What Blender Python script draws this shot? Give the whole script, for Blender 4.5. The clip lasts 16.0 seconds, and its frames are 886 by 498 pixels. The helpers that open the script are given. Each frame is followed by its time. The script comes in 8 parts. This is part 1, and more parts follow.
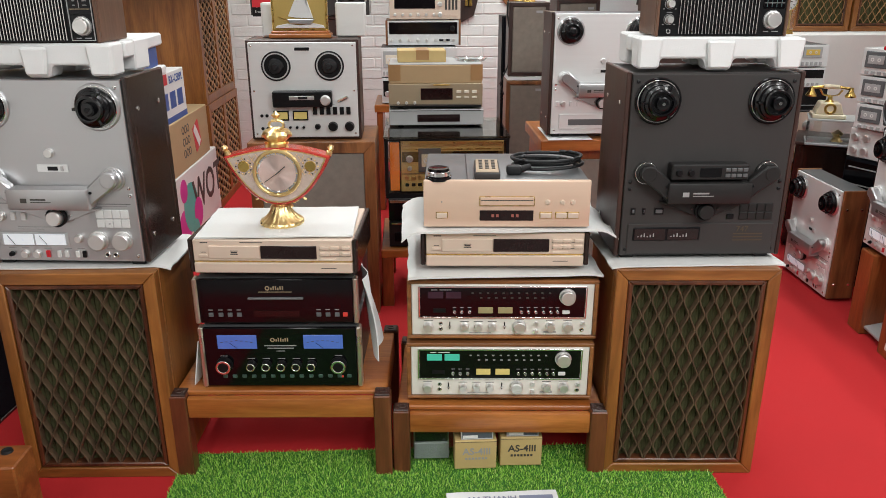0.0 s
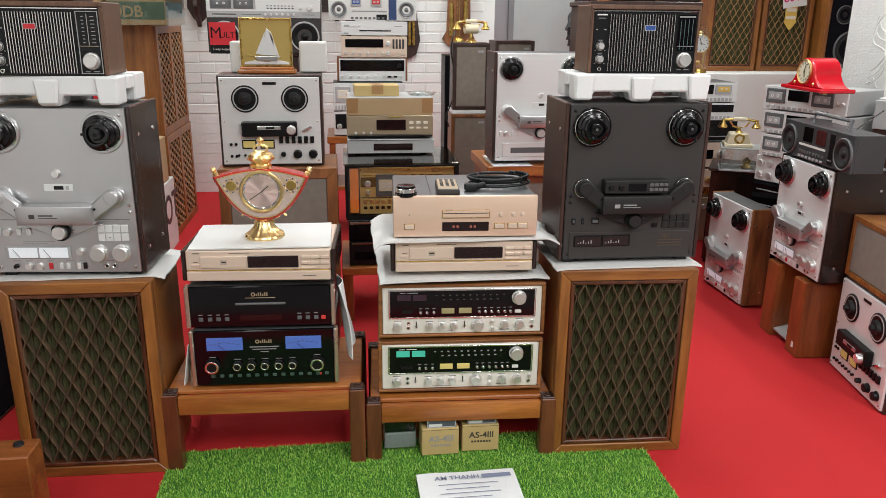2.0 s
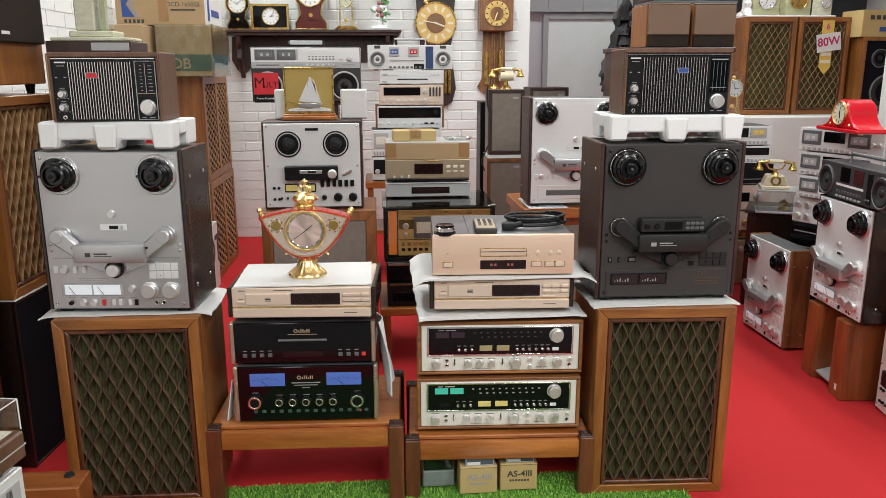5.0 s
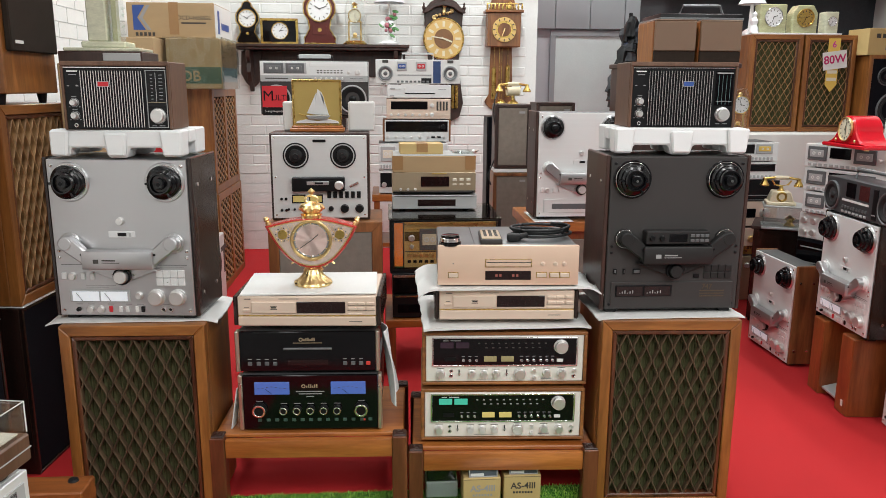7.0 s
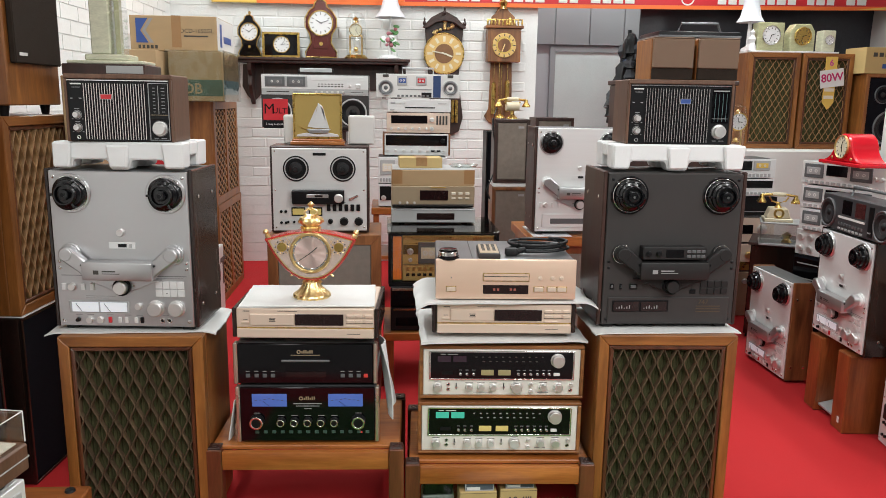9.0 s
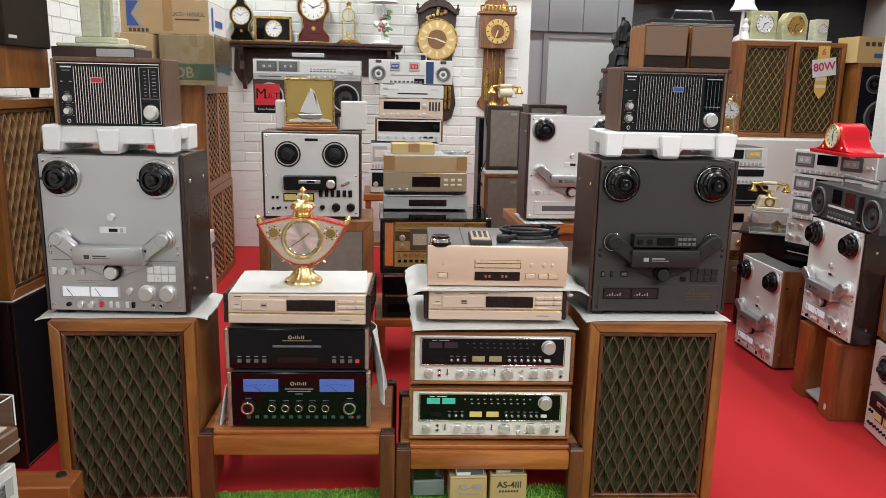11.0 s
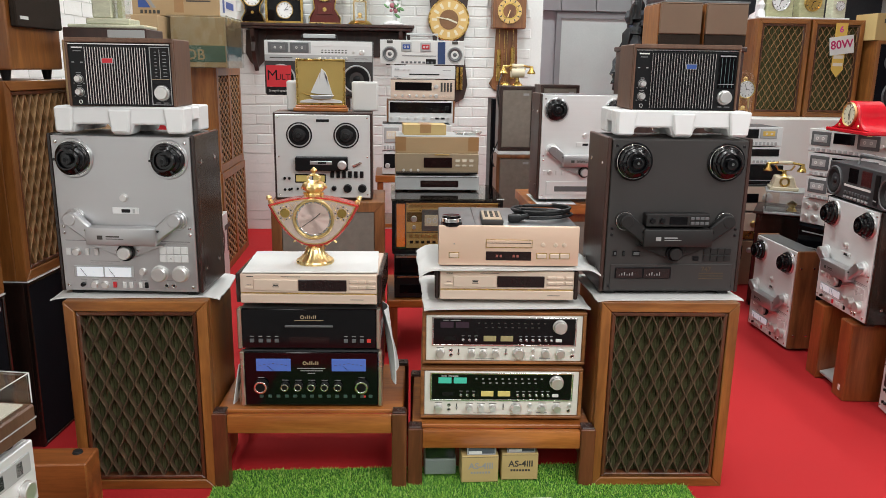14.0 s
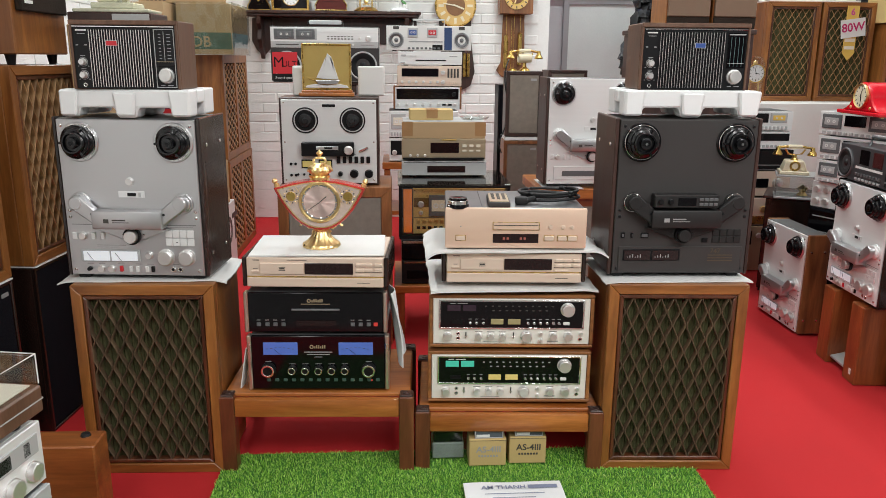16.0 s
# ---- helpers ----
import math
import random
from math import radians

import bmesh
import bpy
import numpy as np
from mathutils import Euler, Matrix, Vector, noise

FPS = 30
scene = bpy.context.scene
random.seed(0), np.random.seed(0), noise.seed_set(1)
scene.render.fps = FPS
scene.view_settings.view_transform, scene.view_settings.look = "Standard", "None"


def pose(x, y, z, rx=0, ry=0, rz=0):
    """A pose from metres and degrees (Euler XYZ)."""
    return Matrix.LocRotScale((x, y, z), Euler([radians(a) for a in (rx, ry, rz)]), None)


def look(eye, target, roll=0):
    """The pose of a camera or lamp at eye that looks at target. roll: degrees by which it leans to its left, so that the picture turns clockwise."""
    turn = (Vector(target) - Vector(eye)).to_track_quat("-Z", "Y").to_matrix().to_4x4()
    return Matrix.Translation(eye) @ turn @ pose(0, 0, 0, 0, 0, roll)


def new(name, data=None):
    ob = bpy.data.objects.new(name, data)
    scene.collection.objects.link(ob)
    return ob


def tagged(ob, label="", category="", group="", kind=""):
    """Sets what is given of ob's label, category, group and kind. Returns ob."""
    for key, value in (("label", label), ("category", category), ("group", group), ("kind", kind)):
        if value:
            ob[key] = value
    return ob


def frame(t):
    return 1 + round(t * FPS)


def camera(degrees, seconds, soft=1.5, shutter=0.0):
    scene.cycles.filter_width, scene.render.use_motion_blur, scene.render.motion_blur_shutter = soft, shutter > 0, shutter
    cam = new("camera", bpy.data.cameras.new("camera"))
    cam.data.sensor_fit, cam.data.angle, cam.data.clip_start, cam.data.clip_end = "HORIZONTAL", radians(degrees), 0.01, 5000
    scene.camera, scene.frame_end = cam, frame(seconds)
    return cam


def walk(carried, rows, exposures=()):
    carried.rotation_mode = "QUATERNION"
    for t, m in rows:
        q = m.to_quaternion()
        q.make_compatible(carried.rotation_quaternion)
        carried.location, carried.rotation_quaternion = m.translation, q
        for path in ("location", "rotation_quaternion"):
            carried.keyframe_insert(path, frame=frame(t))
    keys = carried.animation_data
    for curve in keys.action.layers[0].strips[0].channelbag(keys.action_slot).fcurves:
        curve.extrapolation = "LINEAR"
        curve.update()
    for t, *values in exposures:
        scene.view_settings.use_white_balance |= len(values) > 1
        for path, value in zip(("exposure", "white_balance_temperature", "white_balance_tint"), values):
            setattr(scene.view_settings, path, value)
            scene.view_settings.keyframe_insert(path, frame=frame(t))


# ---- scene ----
cam = camera(60.5, 16.0, soft=0.6)
PATH = [
    (0, (0.257, 0.363, 1.345), (0.334, 2.246, 0.673), -0.1),
    (0.5, (0.243, 0.291, 1.349), (0.329, 2.187, 0.717), 0.1),
    (1, (0.225, 0.246, 1.352), (0.327, 2.152, 0.753), -0.4),
    (1.5, (0.186, 0.164, 1.347), (0.386, 2.063, 0.752), -0.5),
    (2, (0.147, 0.076, 1.359), (0.396, 1.974, 0.777), 0.6),
    (2.5, (0.123, 0.054, 1.358), (0.362, 1.958, 0.792), 0.9),
    (3, (0.128, 0.058, 1.354), (0.336, 1.969, 0.803), 0.6),
    (3.5, (0.14, 0.048, 1.351), (0.308, 1.969, 0.82), 0.0),
    (4, (0.134, 0.037, 1.35), (0.297, 1.966, 0.847), -0.1),
    (6.5, (0.127, 0.016, 1.33), (0.281, 1.963, 0.901), 0.1),
    (7, (0.129, 0.011, 1.328), (0.277, 1.961, 0.908), 0.3),
    (7.5, (0.129, 0.005, 1.33), (0.274, 1.957, 0.919), 0.4),
    (8, (0.125, 0.004, 1.332), (0.27, 1.958, 0.93), 0.5),
    (8.5, (0.125, 0.001, 1.334), (0.273, 1.957, 0.942), 0.7),
    (9, (0.13, -0.004, 1.333), (0.281, 1.953, 0.947), 0.8),
    (11.5, (0.13, -0.007, 1.333), (0.304, 1.939, 0.905), 1.3),
    (12, (0.13, -0.006, 1.333), (0.3, 1.94, 0.901), 1.3),
    (12.5, (0.132, -0.008, 1.332), (0.294, 1.938, 0.896), 1.2),
    (13, (0.134, -0.008, 1.33), (0.289, 1.936, 0.884), 1.1),
    (13.5, (0.136, -0.006, 1.327), (0.283, 1.936, 0.872), 1.0),
    (14, (0.136, -0.007, 1.323), (0.274, 1.933, 0.859), 0.9),
    (14.5, (0.138, -0.008, 1.319), (0.268, 1.931, 0.843), 0.8),
    (15, (0.14, -0.003, 1.308), (0.264, 1.933, 0.822), 0.7),
    (15.5, (0.141, 0.001, 1.297), (0.261, 1.937, 0.808), 0.6),
    (16, (0.142, -0.001, 1.296), (0.258, 1.935, 0.808), 0.5),
]
walk(cam, [(t, look(eye, target, roll)) for t, eye, target, roll in PATH])
scene.view_settings.exposure = 0.03

# ---- light: unseen white tubes assumed under the shop's ceiling, faint sky outside ----
world = bpy.data.worlds.new("world")
scene.world = world
world.use_nodes = True
world.node_tree.nodes["Background"].inputs[0].default_value = (0.75, 0.85, 1.0, 1)
world.node_tree.nodes["Background"].inputs[1].default_value = 0.3


def tube_light(x, y, z, sx, sy, watts):
    lamp = bpy.data.lights.new("unseen_ceiling_tube", "AREA")
    lamp.shape, lamp.size, lamp.size_y, lamp.energy = "RECTANGLE", sx, sy, watts
    lamp.color = (0.965, 0.985, 0.975)
    ob = new("unseen_ceiling_tube", lamp)
    ob.matrix_basis = pose(x, y, z)
    if y > 3:
        lamp.color = (0.93, 0.99, 0.985)
    return ob


for lx, share in ((-0.6, 0.55), (1.0, 1.0), (2.6, 1.4)):
    for ly, watts in ((-1.6, 36), (-0.2, 36), (1.6, 7), (3.4, 20), (5.2, 24)):
        tube_light(lx, ly, 2.93, 0.12, 1.2, watts * (share if ly < 3 else 1.0))
# Extra lamp with no known source, added to brighten the back-room door.
tube_light(2.0, 6.9, 2.93, 1.2, 0.12, 20)

# ---- materials ----
MATS = {}


def nodes_of(name):
    m = bpy.data.materials.new(name)
    m.use_nodes = True
    MATS[name] = m
    nt = m.node_tree
    return m, nt, nt.nodes["Principled BSDF"]


def link(nt, a, ia, b, ib):
    nt.links.new(a.outputs[ia], b.inputs[ib])


def coords(nt, scale):
    tc = nt.nodes.new("ShaderNodeTexCoord")
    mp = nt.nodes.new("ShaderNodeMapping")
    mp.inputs["Scale"].default_value = scale
    link(nt, tc, "Object", mp, "Vector")
    return mp


def ramp(nt, stops):
    r = nt.nodes.new("ShaderNodeValToRGB")
    while len(r.color_ramp.elements) < len(stops):
        r.color_ramp.elements.new(0.5)
    for e, (p, c) in zip(r.color_ramp.elements, stops):
        e.position, e.color = p, (*c, 1)
    return r


def noise_tex(nt, mp, scale, detail=4, rough=0.55):
    n = nt.nodes.new("ShaderNodeTexNoise")
    n.inputs["Scale"].default_value, n.inputs["Detail"].default_value, n.inputs["Roughness"].default_value = scale, detail, rough
    link(nt, mp, "Vector", n, "Vector")
    return n


def tint(c, k):
    return tuple(min(1.0, v * k) for v in c)


def mat(name, c, rough=0.5, metal=0.0, vary=0.12, coarse=9.0, fine=220.0, bump=0.05, stretch=(1, 1, 1), rvary=0.1, coat=0.0, emit=None, glow=0.0, island=0.0, spec=0.5):
    """Colour with broad patches and fine grain, uneven gloss and a fine relief."""
    m, nt, b = nodes_of(name)
    mp = coords(nt, stretch)
    big, small = noise_tex(nt, mp, coarse), noise_tex(nt, mp, fine, 3)
    mix = nt.nodes.new("ShaderNodeMath")
    mix.operation = "MULTIPLY_ADD"
    mix.inputs[1].default_value = 0.4
    link(nt, small, "Fac", mix, 0)
    sc = nt.nodes.new("ShaderNodeMath")
    sc.operation = "MULTIPLY"
    sc.inputs[1].default_value = 0.6
    link(nt, big, "Fac", sc, 0)
    link(nt, sc, 0, mix, 2)
    r = ramp(nt, ((0.25, tint(c, 1 - vary)), (0.75, tint(c, 1 + vary))))
    link(nt, mix, 0, r, "Fac")
    if island:
        oi = nt.nodes.new("ShaderNodeObjectInfo")
        hs = nt.nodes.new("ShaderNodeHueSaturation")
        mr = nt.nodes.new("ShaderNodeMapRange")
        mr.inputs["To Min"].default_value, mr.inputs["To Max"].default_value = 1 - island, 1 + island
        link(nt, oi, "Random", mr, "Value")
        link(nt, mr, 0, hs, "Value")
        link(nt, r, "Color", hs, "Color")
        link(nt, hs, "Color", b, "Base Color")
    else:
        link(nt, r, "Color", b, "Base Color")
    rr = nt.nodes.new("ShaderNodeMapRange")
    rr.inputs["To Min"].default_value, rr.inputs["To Max"].default_value = max(0.02, rough - rvary), min(1, rough + rvary)
    link(nt, big, "Fac", rr, "Value")
    link(nt, rr, 0, b, "Roughness")
    b.inputs["Metallic"].default_value = metal
    b.inputs["Specular IOR Level"].default_value = spec
    b.inputs["Coat Weight"].default_value = coat
    b.inputs["Coat Roughness"].default_value = 0.15
    if bump:
        bp = nt.nodes.new("ShaderNodeBump")
        bp.inputs["Strength"].default_value, bp.inputs["Distance"].default_value = bump, 0.004
        link(nt, small, "Fac", bp, "Height")
        link(nt, bp, "Normal", b, "Normal")
    if emit:
        b.inputs["Emission Color"].default_value = (*emit, 1)
        b.inputs["Emission Strength"].default_value = glow
    return m


def wood(name, dark, light, rough=0.4, grain=(14, 14, 1.6), coat=0.15):
    """Veneer with long figure, pores and a satin lacquer."""
    m, nt, b = nodes_of(name)
    mp = coords(nt, grain)
    oi = nt.nodes.new("ShaderNodeObjectInfo")
    add = nt.nodes.new("ShaderNodeVectorMath")
    sc = nt.nodes.new("ShaderNodeVectorMath")
    sc.operation = "SCALE"
    sc.inputs["Scale"].default_value = 1.0
    cb = nt.nodes.new("ShaderNodeCombineXYZ")
    mul = nt.nodes.new("ShaderNodeMath")
    mul.operation, mul.inputs[1].default_value = "MULTIPLY", 37.0
    link(nt, oi, "Random", mul, 0)
    for k in range(3):
        link(nt, mul, 0, cb, k)
    link(nt, mp, "Vector", add, 0)
    link(nt, cb, 0, add, 1)
    figure, pores = nt.nodes.new("ShaderNodeTexNoise"), nt.nodes.new("ShaderNodeTexNoise")
    figure.inputs["Scale"].default_value, figure.inputs["Detail"].default_value, figure.inputs["Distortion"].default_value = 1.3, 6, 0.9
    pores.inputs["Scale"].default_value, pores.inputs["Detail"].default_value = 11.0, 4
    link(nt, add, 0, figure, "Vector")
    link(nt, add, 0, pores, "Vector")
    mid = tuple((p + q) / 2 for p, q in zip(dark, light))
    r = ramp(nt, ((0.3, dark), (0.5, mid), (0.7, light)))
    link(nt, figure, "Fac", r, "Fac")
    mx = nt.nodes.new("ShaderNodeMix")
    mx.data_type, mx.blend_type = "RGBA", "MULTIPLY"
    r2 = ramp(nt, ((0.35, (0.72, 0.68, 0.64)), (0.6, (1, 1, 1))))
    link(nt, pores, "Fac", r2, "Fac")
    mx.inputs["Factor"].default_value = 0.6
    link(nt, r, "Color", mx, "A")
    link(nt, r2, "Color", mx, "B")
    link(nt, mx, "Result", b, "Base Color")
    rr = nt.nodes.new("ShaderNodeMapRange")
    rr.inputs["To Min"].default_value, rr.inputs["To Max"].default_value = rough - 0.08, rough + 0.12
    link(nt, figure, "Fac", rr, "Value")
    link(nt, rr, 0, b, "Roughness")
    bp = nt.nodes.new("ShaderNodeBump")
    bp.inputs["Strength"].default_value, bp.inputs["Distance"].default_value = 0.12, 0.002
    link(nt, pores, "Fac", bp, "Height")
    link(nt, bp, "Normal", b, "Normal")
    b.inputs["Coat Weight"].default_value = coat
    b.inputs["Coat Roughness"].default_value = 0.25
    return m


def glass(name, c=(1, 1, 1), rough=0.02, gloss=0.9):
    """A thin sheet: see-through in its own tint, with reflections that grow at a slant."""
    m, nt, b = nodes_of(name)
    nt.nodes.remove(b)
    clear, shine, mixed, fres = nt.nodes.new("ShaderNodeBsdfTransparent"), nt.nodes.new("ShaderNodeBsdfGlossy"), nt.nodes.new("ShaderNodeMixShader"), nt.nodes.new("ShaderNodeLayerWeight")
    slant, base = nt.nodes.new("ShaderNodeMath"), nt.nodes.new("ShaderNodeMath")
    clear.inputs["Color"].default_value = (*c, 1)
    shine.inputs["Roughness"].default_value = rough
    shine.inputs["Color"].default_value = (gloss, gloss, gloss, 1)
    slant.operation, base.operation = "POWER", "MULTIPLY_ADD"
    slant.inputs[1].default_value, base.inputs[1].default_value, base.inputs[2].default_value = 3.0, 0.70, 0.04
    link(nt, fres, "Facing", slant, 0)
    link(nt, slant, 0, base, 0)
    link(nt, base, 0, mixed, 0)
    link(nt, clear, 0, mixed, 1)
    link(nt, shine, 0, mixed, 2)
    link(nt, mixed, 0, nt.nodes["Material Output"], "Surface")
    return m


walnut = wood("walnut", (0.12, 0.045, 0.016), (0.33, 0.135, 0.045))
walnut_x = wood("walnut_x", (0.14, 0.05, 0.016), (0.38, 0.15, 0.045), grain=(1.6, 14, 14))
teak = wood("teak", (0.17, 0.057, 0.012), (0.37, 0.143, 0.032))
teak_x = wood("teak_x", (0.17, 0.057, 0.012), (0.37, 0.143, 0.032), grain=(1.6, 14, 14))
redwood = wood("redwood", (0.16, 0.042, 0.011), (0.34, 0.104, 0.028), rough=0.32, coat=0.3)
redwood_x = wood("redwood_x", (0.27, 0.075, 0.014), (0.50, 0.18, 0.040), grain=(1.6, 14, 14), rough=0.35, coat=0.3)
leg_wood = wood("leg_wood", (0.075, 0.022, 0.010), (0.20, 0.062, 0.024), rough=0.32, coat=0.3)
slab_wood = wood("slab_wood", (0.15, 0.042, 0.010), (0.33, 0.105, 0.026), grain=(1.6, 14, 14), rough=0.35, coat=0.3)
lattice_wood = wood("lattice_wood", (0.050, 0.029, 0.013), (0.125, 0.078, 0.040), rough=0.72, grain=(20, 20, 4), coat=0.0)
darkwood = wood("darkwood", (0.010, 0.006, 0.005), (0.026, 0.012, 0.009), rough=0.22, coat=0.25)
brown_vinyl = wood("brown_vinyl", (0.10, 0.05, 0.03), (0.17, 0.09, 0.055), rough=0.45, coat=0.0)
moulding = wood("moulding", (0.050, 0.015, 0.007), (0.15, 0.050, 0.020), rough=0.35, coat=0.2)
espresso = wood("espresso", (0.020, 0.009, 0.007), (0.060, 0.025, 0.018), rough=0.4)
silver = mat("silver", (0.56, 0.56, 0.57), 0.33, 0.85, 0.02, 3, 120, 0.003, (0.15, 1, 9), 0.03)
silver.node_tree.nodes["Principled BSDF"].inputs["Anisotropic"].default_value = 0.5
silver_white = mat("silver_white", (0.75, 0.76, 0.755), 0.42, 0.25, 0.04, 6, 120, 0.02, (0.15, 1, 9), 0.06)
chrome = mat("chrome", (0.78, 0.78, 0.77), 0.16, 1.0, 0.04, 20, 200, 0.0)
knob_alu = mat("knob_alu", (0.74, 0.73, 0.715), 0.36, 0.8, 0.05, 30, 300, 0.02)
alu_cap = mat("alu_cap", (0.62, 0.58, 0.50), 0.3, 0.9, 0.05, 10, 200, 0.02)
champagne = mat("champagne", (0.74, 0.60, 0.49), 0.4, 0.3, 0.04, 5, 160, 0.02, (0.15, 1, 9), 0.05)
rose_gold = mat("rose_gold", (0.74, 0.54, 0.41), 0.4, 0.3, 0.04, 5, 160, 0.02, (0.15, 1, 9), 0.05)
pale_gold = mat("pale_gold", (0.46, 0.37, 0.25), 0.38, 0.6, 0.05, 5, 160, 0.02, (0.15, 1, 9), 0.05)
gold = mat("gold", (0.90, 0.68, 0.32), 0.30, 1.0, 0.08, 30, 250, 0.03)
brass = mat("brass", (0.62, 0.43, 0.13), 0.28, 1.0, 0.12, 25, 250, 0.03)
faceplate = mat("faceplate", (0.80, 0.77, 0.71), 0.4, 0.2, 0.04, 5, 160, 0.02, (0.15, 1, 9), 0.05)
graphite = mat("graphite", (0.046, 0.042, 0.041), 0.5, 0.1, 0.1, 6, 300, 0.03, (1, 1, 1), 0.06, spec=0.3)
charcoal = mat("charcoal", (0.018, 0.017, 0.017), 0.45, 0.0, 0.1, 8, 300, 0.03, spec=0.35)
hub_black = mat("hub_black", (0.004, 0.004, 0.005), 0.2, 0.0, 0.2, 12, 300, 0.02, spec=0.5)
black = mat("black", (0.005, 0.005, 0.006), 0.38, 0.0, 0.2, 12, 300, 0.03, spec=0.28)
black_gloss = mat("black_gloss", (0.003, 0.0026, 0.0036), 0.09, 0.0, 0.2, 8, 200, 0.0, rvary=0.03, spec=0.3)
dial_black = mat("dial_black", (0.004, 0.0024, 0.0032), 0.1, 0.0, 0.2, 8, 200, 0.0, rvary=0.03, spec=0.3)
display = mat("display", (0.016, 0.006, 0.006), 0.08, 0.0, 0.2, 8, 200, 0.0, rvary=0.03, spec=0.35)
rubber = mat("rubber", (0.010, 0.010, 0.011), 0.55, 0.0, 0.2, 20, 300, 0.05, spec=0.4)
grey_metal = mat("grey_metal", (0.16, 0.165, 0.17), 0.42, 0.5, 0.1, 8, 300, 0.03)
mid_grey = mat("mid_grey", (0.11, 0.115, 0.12), 0.5, 0.0, 0.12, 8, 300, 0.04)
light_grey = mat("light_grey", (0.42, 0.43, 0.43), 0.45, 0.1, 0.06, 8, 300, 0.03)
white_plastic = mat("white_plastic", (0.72, 0.72, 0.70), 0.4, 0.0, 0.04, 8, 300, 0.02)
foam = mat("foam", (0.76, 0.77, 0.77), 0.75, 0.0, 0.03, 12, 420, 0.25)
foam_film = mat("foam_film", (0.69, 0.69, 0.675), 0.6, 0.0, 0.07, 9, 300, 0.2)
paper = mat("paper", (0.76, 0.77, 0.78), 0.7, 0.0, 0.03, 6, 200, 0.1)
cream = mat("cream", (0.74, 0.68, 0.56), 0.6, 0.0, 0.05, 6, 200, 0.1)
cardboard = mat("cardboard", (0.42, 0.29, 0.155), 0.75, 0.0, 0.1, 7, 150, 0.15, (1, 1, 3))
box_tan = mat("box_tan", (0.50, 0.36, 0.15), 0.7, 0.0, 0.06, 7, 150, 0.1)
white_brick = mat("white_brick", (0.80, 0.80, 0.78), 0.6, 0.0, 0.05, 14, 45, 0.7, (1, 1, 2), island=0.04)
white_joint = mat("white_joint", (0.80, 0.80, 0.78), 0.7, 0.0, 0.05, 10, 80, 0.2)
wall_paint = mat("wall_paint", (0.78, 0.77, 0.74), 0.6, 0.0, 0.03, 3, 120, 0.05)
ceiling_dimmed = mat("ceiling_dimmed", (0.58, 0.575, 0.56), 0.7, 0.0, 0.04, 3, 120, 0.05)
carpet_red = mat("carpet_red", (0.48, 0.021, 0.024), 0.85, 0.0, 0.14, 1.6, 500, 0.35, spec=0.22)
gold_paint = mat("gold_paint", (0.66, 0.44, 0.16), 0.35, 0.2, 0.05, 5, 160, 0.01)
grass_base = mat("grass_base", (0.04, 0.16, 0.02), 0.8, 0.0, 0.3, 12, 200, 0.3)
# Stretched noise puts upright dark streaks into the colour as shade of the folds.
cloth_green = mat("cloth_green", (0.088, 0.086, 0.040), 0.9, 0.0, 0.45, 5, 500, 0.4, (7, 1, 0.6), spec=0.1)
cloth_dark = mat("cloth_dark", (0.03, 0.022, 0.017), 0.9, 0.0, 0.25, 30, 600, 0.4, spec=0.1)
cloth_black = mat("cloth_black", (0.007, 0.007, 0.010), 0.95, 0.0, 0.35, 30, 700, 0.4, spec=0.1)
cloth_grey = mat("cloth_grey", (0.22, 0.20, 0.17), 0.85, 0.0, 0.2, 30, 700, 0.4)
cloth_brown = mat("cloth_brown", (0.20, 0.17, 0.14), 0.85, 0.0, 0.25, 30, 600, 0.4)
red_enamel = mat("red_enamel", (0.44, 0.035, 0.025), 0.25, 0.0, 0.08, 20, 200, 0.02, coat=0.4)
red_lacquer = mat("red_lacquer", (0.62, 0.006, 0.018), 0.22, 0.0, 0.06, 10, 200, 0.0, coat=0.5)
red_mark = mat("red_mark", (0.55, 0.02, 0.03), 0.45, 0.0, 0.05, 20, 200, 0.0)
blue_mark = mat("blue_mark", (0.03, 0.08, 0.30), 0.45, 0.0, 0.05, 20, 200, 0.0)
white_mark = mat("white_mark", (0.7, 0.7, 0.68), 0.5, 0.0, 0.05, 20, 200, 0.0)
grey_mark = mat("grey_mark", (0.30, 0.30, 0.30), 0.5, 0.0, 0.05, 20, 200, 0.0)
dark_mark = mat("dark_mark", (0.05, 0.045, 0.04), 0.5, 0.0, 0.05, 20, 200, 0.0)
gold_mark = mat("gold_mark", (0.40, 0.31, 0.20), 0.4, 0.3, 0.05, 20, 200, 0.0)
yellow_card = mat("yellow_card", (0.72, 0.48, 0.10), 0.6, 0.0, 0.06, 10, 200, 0.05)
orange_card = mat("orange_card", (0.80, 0.16, 0.03), 0.5, 0.0, 0.06, 2, 100, 0.02)
pink_ink = mat("pink_ink", (0.60, 0.05, 0.30), 0.55, 0.0, 0.05, 20, 200, 0.0)
teal_ink = mat("teal_ink", (0.10, 0.42, 0.36), 0.55, 0.0, 0.05, 20, 200, 0.0)
amber_glass = mat("amber_glass", (0.85, 0.24, 0.04), 0.15, 0.0, 0.2, 12, 100, 0.0)
onyx = mat("onyx", (0.45, 0.45, 0.26), 0.25, 0.0, 0.3, 16, 90, 0.0, (1, 1, 3), coat=0.4)
onyx_pale = mat("onyx_pale", (0.62, 0.62, 0.46), 0.25, 0.0, 0.25, 16, 90, 0.0, (1, 1, 3), coat=0.4)
ivory = mat("ivory", (0.72, 0.64, 0.46), 0.35, 0.0, 0.08, 20, 200, 0.0)
